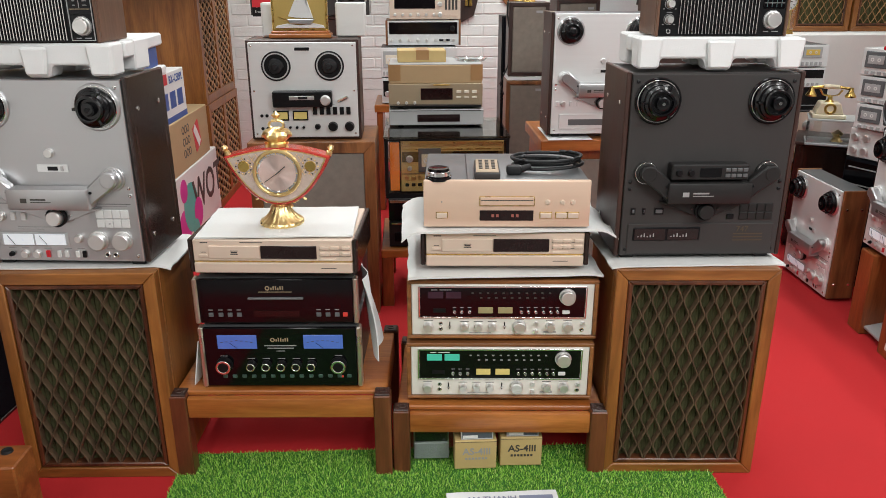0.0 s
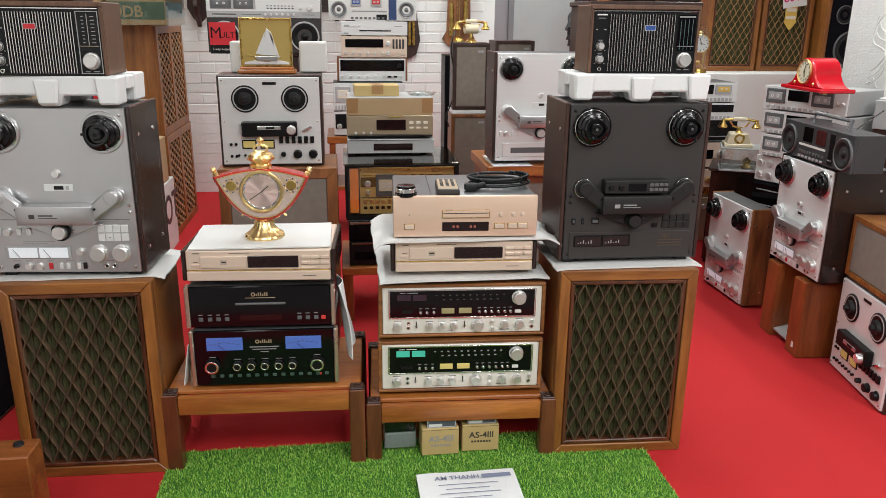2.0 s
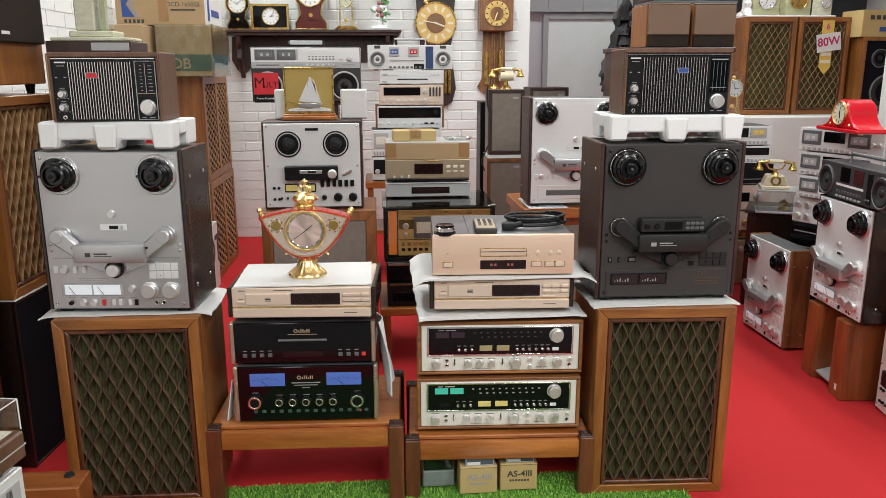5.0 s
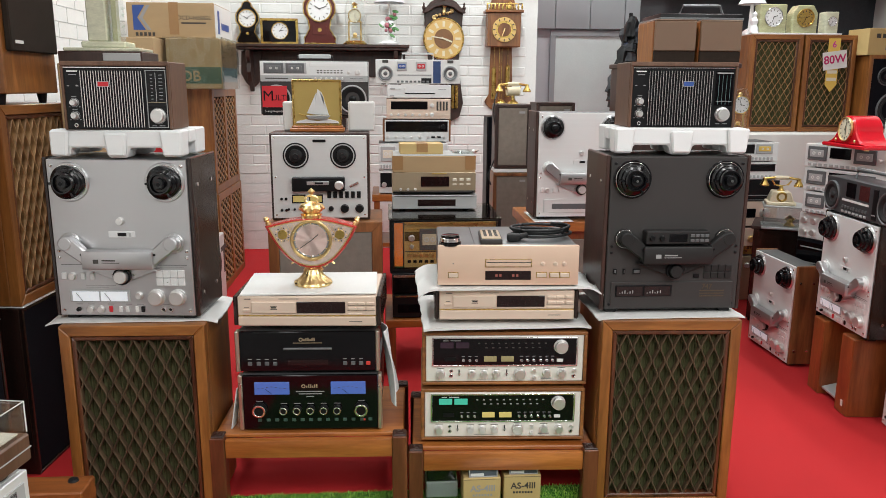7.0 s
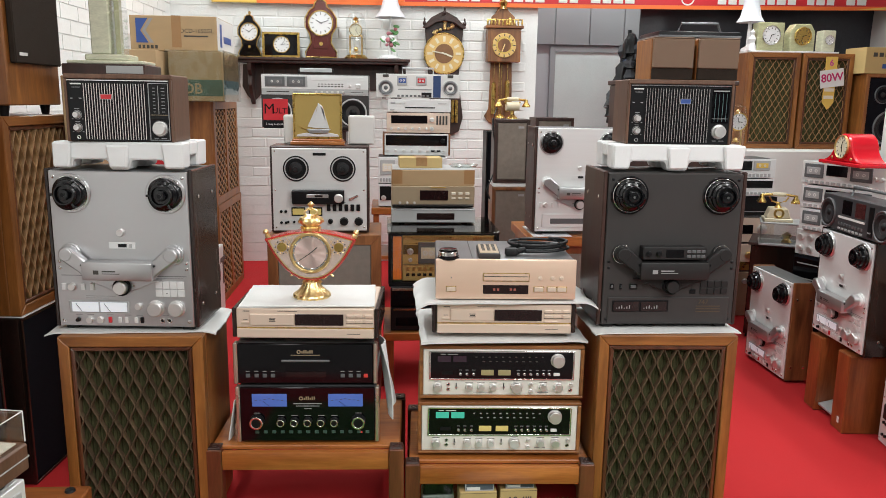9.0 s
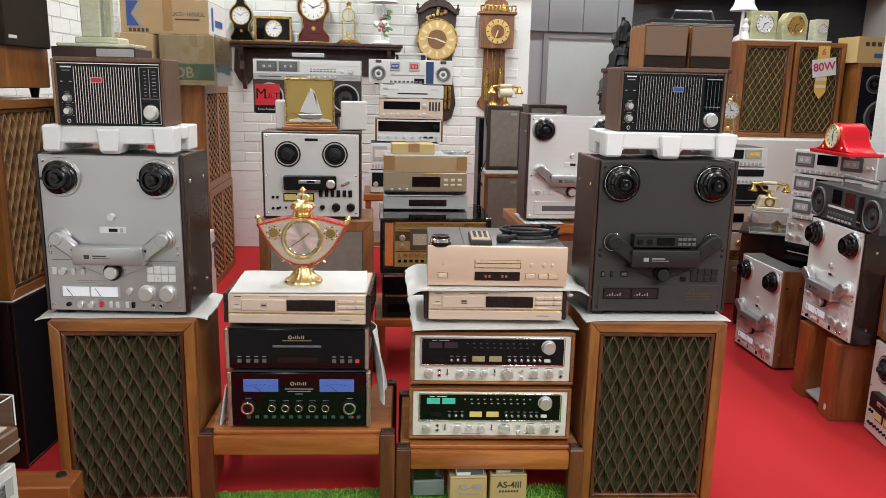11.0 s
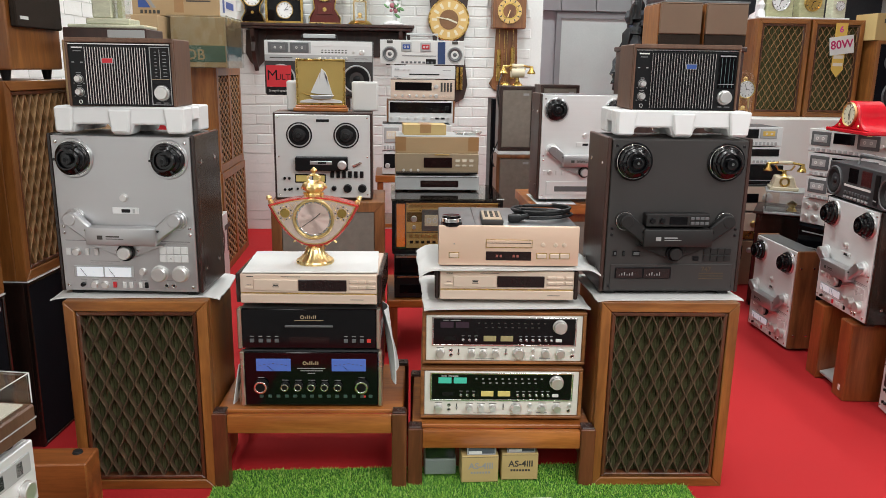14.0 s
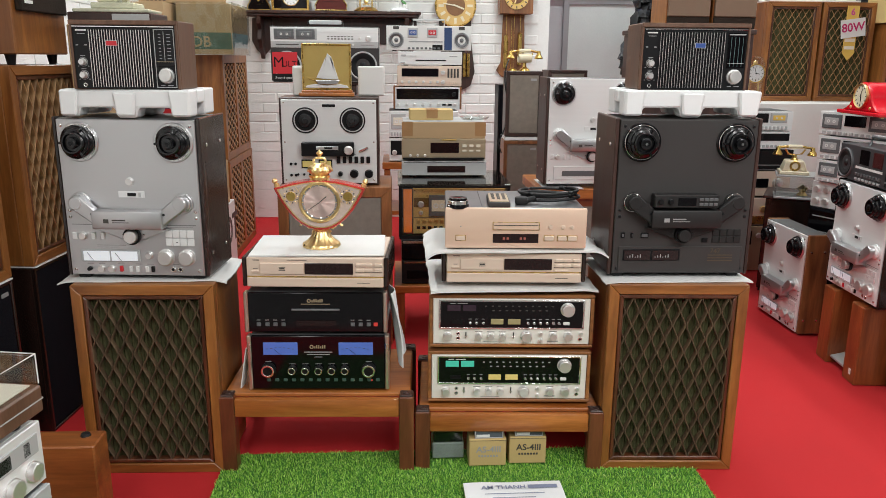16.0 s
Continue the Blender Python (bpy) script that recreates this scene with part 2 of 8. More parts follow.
porcelain = mat("porcelain", (0.80, 0.80, 0.80), 0.2, 0.0, 0.05, 20, 200, 0.0, coat=0.3)
leaf_green = mat("leaf_green", (0.10, 0.26, 0.09), 0.4, 0.0, 0.2, 20, 200, 0.0)
rose_pink = mat("rose_pink", (0.45, 0.16, 0.19), 0.4, 0.0, 0.2, 20, 200, 0.0)
dial_ivory = mat("dial_ivory", (0.70, 0.66, 0.50), 0.4, 0.0, 0.06, 20, 200, 0.0)
dial_spun = mat("dial_spun", (0.84, 0.66, 0.60), 0.34, 0.85, 0.04, 20, 200, 0.0)
spun = dial_spun.node_tree
spin = spun.nodes.new("ShaderNodeTangent")
spin.direction_type, spin.axis = "RADIAL", "Y"
spun.nodes["Principled BSDF"].inputs["Anisotropic"].default_value = 0.9
link(spun, spin, "Tangent", spun.nodes["Principled BSDF"], "Tangent")
denim = mat("denim", (0.05, 0.07, 0.14), 0.85, 0.0, 0.5, 14, 200, 0.3)
door_grey = mat("door_grey", (0.30, 0.31, 0.32), 0.45, 0.2, 0.06, 4, 200, 0.03)
frosted = mat("frosted", (0.60, 0.66, 0.65), 0.5, 0.0, 0.08, 3, 90, 0.15)
plain_brown = mat("plain_brown", (0.17, 0.105, 0.065), 0.55, 0.0, 0.08, 8, 300, 0.05)
weave_tan = wood("weave_tan", (0.22, 0.115, 0.045), (0.50, 0.29, 0.125), rough=0.5, grain=(20, 20, 4), coat=0.0)
tarp = mat("tarp", (0.025, 0.028, 0.035), 0.35, 0.0, 0.4, 5, 60, 0.3)
meter_white = mat("meter_white", (0.75, 0.78, 0.80), 0.3, 0.0, 0.03, 20, 100, 0.0, emit=(0.80, 0.88, 1.0), glow=0.25)
meter_blue = mat("meter_blue", (0.06, 0.12, 0.35), 0.2, 0.0, 0.05, 20, 100, 0.0, emit=(0.10, 0.20, 0.75), glow=0.22)
meter_green = mat("meter_green", (0.05, 0.30, 0.22), 0.2, 0.0, 0.05, 20, 100, 0.0, emit=(0.05, 0.55, 0.38), glow=0.4)
meter_yellow = mat("meter_yellow", (0.55, 0.45, 0.15), 0.25, 0.0, 0.05, 20, 100, 0.0, emit=(0.8, 0.62, 0.2), glow=0.15)
meter_dim = mat("meter_dim", (0.35, 0.30, 0.15), 0.25, 0.0, 0.05, 20, 100, 0.0)
led_red = mat("led_red", (0.4, 0.02, 0.02), 0.3, 0.0, 0.05, 20, 100, 0.0, emit=(1.0, 0.12, 0.08), glow=0.2)
bronze_glass = mat("bronze_glass", (0.16, 0.10, 0.035), 0.15, 0.3, 0.2, 12, 100, 0.0)
acrylic = glass("acrylic", (0.93, 0.94, 0.94), 0.03)
smoked = glass("smoked", (0.62, 0.58, 0.52), 0.03)
dome_glass = glass("dome_glass", (0.95, 0.96, 0.96), 0.02)
plastic_wrap = glass("plastic_wrap", (0.90, 0.92, 0.91), 0.12)

# ---- shapes: each gives (verts, faces) ----


def from_bm(bm):
    bm.verts.index_update()
    v, f = [tuple(q.co) for q in bm.verts], [tuple(q.index for q in p.verts) for p in bm.faces]
    bm.free()
    return v, f


def box(x0, x1, y0, y1, z0, z1, b=0.0, seg=1):
    bm = bmesh.new()
    bmesh.ops.create_cube(bm, size=1.0)
    for v in bm.verts:
        v.co = Vector(((x0 + x1) / 2 + v.co.x * (x1 - x0), (y0 + y1) / 2 + v.co.y * (y1 - y0), (z0 + z1) / 2 + v.co.z * (z1 - z0)))
    if b > 0:
        bmesh.ops.bevel(bm, geom=bm.edges[:], offset=b, segments=seg, profile=0.5, affect="EDGES")
    return from_bm(bm)


def moved(s, m):
    return [tuple(m @ Vector(v)) for v in s[0]], s[1]


def basis(d):
    d = Vector(d).normalized()
    u = Vector((1, 0, 0)) if abs(d.x) < 0.9 else Vector((0, 0, 1))
    u = (u - d * u.dot(d)).normalized()
    return u, d.cross(u), d


def lathe(profile, p=(0, 0, 0), d=(0, -1, 0), seg=24, wave=0.0, lobes=3):
    """profile: (radius, height along d) from the inside out to the tip; end radii of 0 close it."""
    u, w, n = basis(d)
    p = Vector(p)
    v, f, rings = [], [], []
    for r, h in profile:
        if r <= 1e-6:
            rings.append([len(v)])
            v.append(tuple(p + n * h))
        else:
            ring = []
            for k in range(seg):
                a = 2 * math.pi * k / seg
                q = r * (1 + wave * math.cos(lobes * a))
                ring.append(len(v))
                v.append(tuple(p + n * h + u * (q * math.cos(a)) + w * (q * math.sin(a))))
            rings.append(ring)
    for a, b in zip(rings, rings[1:]):
        if len(a) == 1 and len(b) == 1:
            continue
        for k in range(seg):
            k2 = (k + 1) % seg
            if len(a) == 1:
                f.append((a[0], b[k], b[k2]))
            elif len(b) == 1:
                f.append((a[k], a[k2], b[0]))
            else:
                f.append((a[k], a[k2], b[k2], b[k]))
    return v, f


def disc(p, r, h, d=(0, -1, 0), seg=20, b=0.0):
    b = min(b, r * 0.4, h * 0.4)
    if b:
        return lathe([(0, 0), (r, 0), (r, h - b), (r - b, h), (0, h)], p, d, seg)
    return lathe([(0, 0), (r, 0), (r, h), (0, h)], p, d, seg)


def ring(p, r0, r1, h, d=(0, -1, 0), seg=28):
    e = min((r1 - r0) * 0.3, h * 0.4)
    return lathe([(r0, 0), (r1, 0), (r1, h - e), (r1 - e, h), (r0 + e, h), (r0, h - e), (r0, 0)], p, d, seg)


def ball(p, r, seg=14, squash=1.0, d=(0, 0, 1)):
    n = 8
    return lathe([(r * math.sin(math.pi * k / n), -r * squash * math.cos(math.pi * k / n)) for k in range(n + 1)], p, d, seg)


def prism(poly, y0, y1, b=0.0):
    """An outline in x and z, drawn out from y0 to y1."""
    bm = bmesh.new()
    face = bm.faces.new([bm.verts.new((x, y0, z)) for x, z in poly])
    out = bmesh.ops.extrude_face_region(bm, geom=[face])
    for q in out["geom"]:
        if isinstance(q, bmesh.types.BMVert):
            q.co.y = y1
    bmesh.ops.recalc_face_normals(bm, faces=bm.faces[:])
    if b:
        bmesh.ops.bevel(bm, geom=bm.edges[:], offset=b, segments=1, affect="EDGES")
    return from_bm(bm)


def tube(points, r, seg=8, closed=False):
    pts = [Vector(p) for p in points]
    v, f, n = [], [], len(pts)
    for k, p in enumerate(pts):
        a = pts[(k - 1) % n] if (closed or k > 0) else p
        c = pts[(k + 1) % n] if (closed or k < n - 1) else p
        u, w, _ = basis(c - a)
        for s in range(seg):
            t = 2 * math.pi * s / seg
            v.append(tuple(p + u * (r * math.cos(t)) + w * (r * math.sin(t))))
    for k in range(n if closed else n - 1):
        k2 = (k + 1) % n
        for s in range(seg):
            s2 = (s + 1) % seg
            f.append((k * seg + s, k * seg + s2, k2 * seg + s2, k2 * seg + s))
    if not closed:
        f.append(tuple(range(seg))[::-1])
        f.append(tuple((n - 1) * seg + s for s in range(seg)))
    return v, f


def sheet(nx, ny, fn, thick=0.002, back=(0, 0, -1)):
    """A draped sheet: fn(u, v) gives its upper side, back the way to its other side."""
    top = [fn(i / nx, j / ny) for j in range(ny + 1) for i in range(nx + 1)]
    n = len(top)
    v = top + [(x + thick * back[0], y + thick * back[1], z + thick * back[2]) for x, y, z in top]
    f = []
    for j in range(ny):
        for i in range(nx):
            a = j * (nx + 1) + i
            q = (a, a + 1, a + nx + 2, a + nx + 1)
            f.append(q)
            f.append(tuple(n + k for k in q[::-1]))
    edge = [i for i in range(nx + 1)] + [(j + 1) * (nx + 1) - 1 for j in range(1, ny + 1)] + [ny * (nx + 1) + i for i in range(nx - 1, -1, -1)] + [j * (nx + 1) for j in range(ny - 1, 0, -1)]
    for a, b in zip(edge, edge[1:] + edge[:1]):
        f.append((b, a, n + a, n + b))
    return v, f


def words(text, size, x, y, z, align="CENTER", rot=(90, 0, 0), deep=0.0004, bold=False):
    """Letters standing on a front face, as a shape."""
    c = bpy.data.curves.new("letters", "FONT")
    c.body, c.size, c.align_x, c.extrude, c.resolution_u = text, size, align, deep, 3
    if bold:
        c.offset = size * 0.02
    ob = bpy.data.objects.new("letters", c)
    scene.collection.objects.link(ob)
    me = bpy.data.meshes.new_from_object(ob.evaluated_get(bpy.context.evaluated_depsgraph_get()))
    m = pose(x, y, z, *rot)
    v, f = [tuple(m @ q.co) for q in me.vertices], [tuple(p.vertices) for p in me.polygons]
    bpy.data.objects.remove(ob)
    bpy.data.curves.remove(c)
    bpy.data.meshes.remove(me)
    return v, f


def mesh_of(name, shapes, material):
    if isinstance(shapes, tuple):
        shapes = [shapes]
    v, f = [], []
    for sv, sf in shapes:
        n = len(v)
        v += sv
        f += [tuple(n + k for k in q) for q in sf]
    me = bpy.data.meshes.new(name)
    me.from_pydata(v, [], f)
    me.validate()
    bm = bmesh.new()
    bm.from_mesh(me)
    bmesh.ops.recalc_face_normals(bm, faces=bm.faces[:])
    bm.to_mesh(me)
    bm.free()
    me.polygons.foreach_set("use_smooth", [True] * len(me.polygons))
    me.set_sharp_from_angle(angle=radians(32))
    me.materials.append(material)
    return me


def part(name, shapes, material, parent=None, label=""):
    ob = new(name, mesh_of(name, shapes, material))
    ob.parent = parent
    if label:
        tagged(ob, label)
    return ob


def thing(name, x, y, z, turn=0.0, label="", category="", group="", kind="", lean=0.0):
    ob = new(name)
    ob.empty_display_size = 0.05
    ob.matrix_basis = pose(x, y, z, lean, 0, turn)
    return tagged(ob, label, category, group, kind)


def solid(name, shapes, material, label="", category="", group="", kind=""):
    return tagged(part(name, shapes, material), label, category, group, kind)


def knob(name, parent, x, z, r, h=0.014, y=0.0, material=None, label=""):
    k = part(name, lathe([(0, 0), (r * 1.12, 0), (r * 1.12, h * 0.18), (r, h * 0.22), (r * 0.96, h * 0.9), (r * 0.86, h), (0, h)], (x, y, z), seg=22), material or knob_alu, parent, label)
    return k


def button(parent, x0, x1, z0, z1, material, h=0.004, y=0.0, name="button"):
    return part(name, box(x0, x1, y - h, y + 0.001, z0, z1, min(0.0012, h * 0.3)), material, parent)


def marks(parent, rows, material, y=-0.0006):
    """Small print that cannot be read: bars (x0, x1, z0, z1)."""
    for a, b, c, d in rows:
        part("printed_mark", box(a, b, y, y + 0.0012, c, d), material, parent)


def screws(parent, places, y=0.0, r=0.005, material=None):
    for x, z in places:
        part("screw", lathe([(0, 0), (r, 0), (r * 0.9, 0.0018), (r * 0.45, 0.0028), (0, 0.0022)], (x, y, z), seg=12), material or chrome, parent)
# ---- the shop: floor, walls, ceiling ----
BACK, LEFT, RIGHT, FRONT, TOP = 6.25, -1.52, 4.3, -3.2, 3.0
solid("floor", sheet(40, 50, lambda u, v: (LEFT - 0.2 + u * (RIGHT - LEFT + 0.4), 1.0 + v * 8.2, 0.0006 * noise.noise((u * 60, v * 80, 0))), 0.05), carpet_red,
      "flat red carpet covering the shop floor", "carpet", kind="structure")
# Added floor behind the camera: neutral grey limits red bounce and reflections.
solid("floor_entrance", box(LEFT - 0.2, RIGHT + 0.2, FRONT - 0.2, 0.999, -0.05, -0.002), mat("neutral_grey", (0.20, 0.19, 0.18), 0.35, 0, 0.06, 3, 60, 0.03), "unseen neutral grey floor added to limit red bounce light", "floor", kind="structure")
# Unseen ceiling, kept greyer than white so that shadows stay deep.
solid("ceiling", box(LEFT - 0.2, RIGHT + 0.2, FRONT - 0.2, 9.2, TOP, TOP + 0.12), ceiling_dimmed, "plain ceiling, greyed to weaken its bounce light", "ceiling", kind="structure")
wall_back = solid("wall_north", box(LEFT - 0.2, 1.350, BACK + 0.006, BACK + 0.2, 0.0, TOP), white_joint, "white brick-pattern wall behind the shelf", "wall", kind="structure")
wall_left = solid("wall_west", box(LEFT - 0.2, LEFT - 0.007, FRONT, BACK, 0.0, TOP), white_joint, "white brick-pattern side wall", "wall", kind="structure")
# Darker than the white walls only to cut bounce and deepen shadows.
solid("wall_east", box(RIGHT, RIGHT + 0.2, FRONT, 9.0, 0.0, TOP), mat("side_dimmed", (0.46, 0.45, 0.43), 0.6, 0, 0.05, 3, 100, 0.05), "plain side wall, greyed to deepen the shadows", "wall", kind="structure")
# Closing wall behind the camera, nearly black so glossy fronts reflect little.
solid("wall_south", box(LEFT - 0.2, RIGHT + 0.2, FRONT - 0.2, FRONT, 0.0, TOP), mat("front_dimmed", (0.07, 0.07, 0.07), 0.6, 0, 0.05, 3, 100, 0.05), "unseen plain wall, darkened to cut reflections and fill", "wall", kind="structure")
solid("wall_end", box(1.350, RIGHT + 0.2, 7.55, 7.7, 0.0, TOP), mat("dim_wall", (0.45, 0.46, 0.48), 0.7, 0, 0.05, 3, 100, 0.05), "grey wall of the back room", "wall", kind="structure")
solid("partition", box(2.30, RIGHT, 4.98, 5.75, 0.0, 1.025, 0.006), wall_paint, "low white ledge that carries lattice speakers", "panel", kind="structure")

# ---- reel-to-reel decks ----


def reel_deck(label, x, y, z, turn, w, h, d, panel, side, dark=False, plain=False, group="", lean=0.0):
    t = thing("reel_tape_deck", x, y, z, turn, label, "tape deck", group, lean=lean)
    s = w / 0.44
    hh = h / 0.47
    half = w / 2
    trim = graphite if dark else panel
    part("chassis", box(-half + 0.012, half - 0.012, 0.012, d, 0.012, h, 0.003), grey_metal if not dark else graphite, t)
    for k in (-1, 1):
        part("side_panel", box(min(k * half, k * (half - 0.013)), max(k * half, k * (half - 0.013)), 0.004, d + 0.004, 0.012, h + 0.004, 0.003), side, t)
        for sy in (0.22, 0.78):
            for sz in (0.16, 0.84):
                part("side_bolt", disc((k * half, d * sy, h * sz), 0.006, 0.003, (k, 0, 0), 12, 0.001), chrome, t)
    for k in (-1, 1):
        for fy in (0.02, d - 0.05):
            part("foot", box(k * (half - 0.04) - 0.018, k * (half - 0.04) + 0.018, fy, fy + 0.035, 0, 0.014, 0.003), rubber, t)
    face = part("front_panel", box(-half + 0.014, half - 0.014, 0, 0.012, 0.016, h - 0.002, 0.002), panel, t)
    screws(t, [(k * (half - 0.028), q) for k in (-1, 1) for q in (0.032, h - 0.02, 0.40 * h, 0.44 * h)], 0.0, 0.005, black if dark else chrome)
    for k in (-1, 1):
        c = (k * 0.141 * s, 0, 0.862 * h)
        flange = part("reel_table", [lathe([(0.030, 0), (0.058, 0), (0.0585, 0.003), (0.056, 0.006), (0.030, 0.006)], c, seg=40)], hub_black if dark else silver, t)
        part("chrome_ring", ring((c[0], -0.0055, c[2]), 0.0495, 0.0525, 0.003, seg=40), chrome, flange, "thin polished ring")
        part("reel_hub", [lathe([(0, 0), (0.048, 0), (0.0485, 0.012), (0.045, 0.016), (0.042, 0.017), (0.0405, 0.026), (0.034, 0.029), (0.0335, 0.038), (0.030, 0.041), (0.026, 0.041), (0.024, 0.032), (0.017, 0.032), (0.016, 0.044), (0.010, 0.046), (0, 0.044)], (c[0], -0.005, c[2]), seg=36, wave=0.03)], hub_black, flange, "black three-lobed hub")
        for q in range(3):
            a = q * 2.094 + 0.5
            part("hub_rib", moved(box(-0.0035, 0.0035, -0.036, -0.016, 0.031, 0.0455, 0.0012), pose(c[0], 0, c[2], 0, math.degrees(a), 0)), hub_black, flange)
        part("spindle", disc((c[0], -0.0495, c[2]), 0.004 if dark else 0.006, 0.004), chrome if dark else black, flange)
    # tape path
    zr, zc = 0.49 * h, 0.40 * h
    for k in (-1, 1):
        part("tension_roller", [disc((k * 0.155 * s, 0, zr), 0.031, 0.006, seg=28, b=0.002), ring((k * 0.155 * s, -0.006, zr), 0.012, 0.026, 0.010)], trim if not dark else charcoal, t)
        arm = [(k * 0.168 * s, zr + 0.018 * hh), (k * 0.144 * s, zr + 0.024 * hh), (k * 0.098 * s, zc + 0.028 * hh), (k * 0.098 * s, zc - 0.024 * hh), (k * 0.122 * s, zc - 0.004), (k * 0.172 * s, zr - 0.012 * hh)]
        part("tape_arm_cover", [prism(arm, -0.036, -0.010, 0.004), disc((k * 0.156 * s, -0.010, zr + 0.003 * hh), 0.0205, 0.0275, seg=24, b=0.003)], charcoal if dark else silver, t)
        if dark:
            part("roller_rim", ring((k * 0.155 * s, -0.0055, zr), 0.0262, 0.0285, 0.003), chrome, t, "bright metal rim")
        part("guide_pin", disc((k * 0.108 * s, -0.036, zc + 0.016 * hh), 0.0035, 0.003), hub_black, t)
    cover = part("head_cover", box(-0.106 * s, 0.104 * s, -0.048, -0.002, zc - 0.026 * hh, zc + 0.026 * hh, 0.004, 2), charcoal if dark else silver, t)
    marks(cover, [(-0.070 * s, -0.054 * s, zc - 0.008, zc + 0.004), (-0.044 * s, -0.004 * s, zc - 0.001, zc + 0.003), (-0.044 * s, 0.008 * s, zc - 0.007, zc - 0.005)], grey_mark if dark else dark_mark, -0.0486)
    vee = [(-0.118 * s, zc - 0.030 * hh), (0.118 * s, zc - 0.030 * hh), (0.024 * s, 0.262 * h), (-0.024 * s, 0.262 * h)]
    part("head_plate", prism(vee, -0.014, 0.0, 0.002), charcoal if dark else silver, t)
    knob("pinch_roller", t, 0.0, 0.292 * h, 0.020, 0.026, -0.014, charcoal if dark else knob_alu)
    part("roller_ring", ring((0, -0.014, 0.292 * h), 0.021, 0.026, 0.012), black, t)
    screws(t, [(-0.03 * s, 0.30 * h), (0.035 * s, 0.30 * h)], -0.014, 0.003, graphite if dark else chrome)
    if dark:
        unit = part("control_unit", box(-0.100 * s, 0.094 * s, -0.040, 0.0, 0.468 * h, 0.55 * h, 0.003), charcoal, t)
        part("counter_window", box(-0.030 * s, 0.024 * s, -0.0415, -0.038, 0.485 * h, 0.532 * h), black_gloss, unit)
        for q in (-0.082, -0.052):
            knob("small_knob", unit, q * s, 0.508 * h, 0.008, 0.008, -0.040, black)
        for r in range(2):
            for q in range(4):
                button(unit, (0.034 + q * 0.0145) * s, (0.046 + q * 0.0145) * s, (0.484 + r * 0.03) * h, (0.502 + r * 0.03) * h, grey_metal, 0.003, -0.040)
        for q, wd in ((-0.185, 0.012), (-0.155, 0.008), (-0.124, 0.024)):
            part("switch_recess", box(q * s, q * s + wd, -0.002, 0.0, 0.262 * h, 0.298 * h), black, t)
            button(t, q * s + 0.003, q * s + wd - 0.003, 0.27 * h, 0.29 * h, mid_grey, 0.005)
        for r in range(2):
            for q in range(4):
                button(t, (0.098 + q * 0.022) * s, (0.118 + q * 0.022) * s, (0.232 + r * 0.046) * h, (0.272 + r * 0.046) * h, charcoal, 0.004)
        button(t, 0.066 * s, 0.084 * s, 0.235 * h, 0.262 * h, black)
        low = part("lower_panel", box(-0.190 * s, 0.192 * s, -0.004, 0.0, 0.020, 0.212 * h, 0.002), graphite, t)
        part("meter_bezel", box(-0.176 * s, 0.0 * s, -0.007, -0.003, 0.118 * h, 0.192 * h, 0.002), black, low)
        for q in (-0.172, -0.086):
            m = part("level_meter", box(q * s, (q + 0.080) * s, -0.0085, -0.006, 0.124 * h, 0.185 * h), mat("meter_dark_red", (0.020, 0.008, 0.008), 0.15, 0, 0.3, 30, 90, 0), low)
            marks(m, [((q + 0.008 + k * 0.008) * s, (q + 0.011 + k * 0.008) * s, 0.14 * h, (0.145 + 0.008 * (k % 3)) * h) for k in range(6)], grey_mark, -0.0092)
        part("printed_marks", words("747", 0.022, 0.110 * s, -0.0044, 0.165 * h), mat("bronze_print", (0.10, 0.07, 0.04), 0.5, 0.3, 0.1, 20, 90, 0), low)
        marks(low, [(0.088 * s, 0.165 * s, (0.150 - k * 0.018) * h, (0.156 - k * 0.018) * h) for k in range(3)], MATS["bronze_print"], -0.0046)
    else:
        knob("stop_pin", t, 0.0, 0.625 * h, 0.011, 0.012)
        win = part("tape_counter", box(-0.038 * s, 0.042 * s, -0.003, 0, 0.525 * h, 0.565 * h, 0.001), silver_white, t)
        part("counter_window", box(-0.010 * s, 0.016 * s, -0.004, -0.002, 0.534 * h, 0.555 * h), black, win)
        button(win, 0.024 * s, 0.031 * s, 0.532 * h, 0.557 * h, silver, 0.003, -0.003)
        for q, wd in ((-0.190, 0.014), (-0.132, 0.012), (-0.104, 0.012)):
            button(t, q * s, q * s + wd, 0.262 * h, 0.304 * h, silver_white, 0.006)
        knob("selector_knob", t, -0.158 * s, 0.282 * h, 0.011, 0.012)
        for r in range(2):
            for q in range(4):
                button(t, (0.095 + q * 0.022) * s, (0.1155 + q * 0.022) * s, (0.225 + r * 0.052) * h, (0.271 + r * 0.052) * h, silver_white, 0.004)
        button(t, 0.126 * s, 0.132 * s, 0.244 * h, 0.25 * h, black, 0.0048)
        if plain:
            bay = part("lower_door", box(-0.175 * s, 0.185 * s, -0.006, 0, 0.07 * h, 0.20 * h, 0.003), silver_white, t)
            part("door_slot", box(-0.135 * s, 0.140 * s, -0.0075, -0.005, 0.105 * h, 0.155 * h, 0.001), mid_grey, bay)
            return t
        bez = part("meter_bezel", box(-0.172 * s, 0.012 * s, -0.004, 0, 0.118 * h, 0.195 * h, 0.002), light_grey, t)
        for q in (-0.162, -0.076):
            m = part("level_meter", box(q * s, (q + 0.080) * s, -0.006, -0.003, 0.126 * h, 0.186 * h), meter_white, bez, "white backlit meter")
            part("needle", [moved(box(-0.0006, 0.0006, -0.0075, -0.0065, 0, 0.030), pose((q + 0.03) * s, 0, 0.128 * h, 0, -35, 0))], dark_mark, m)
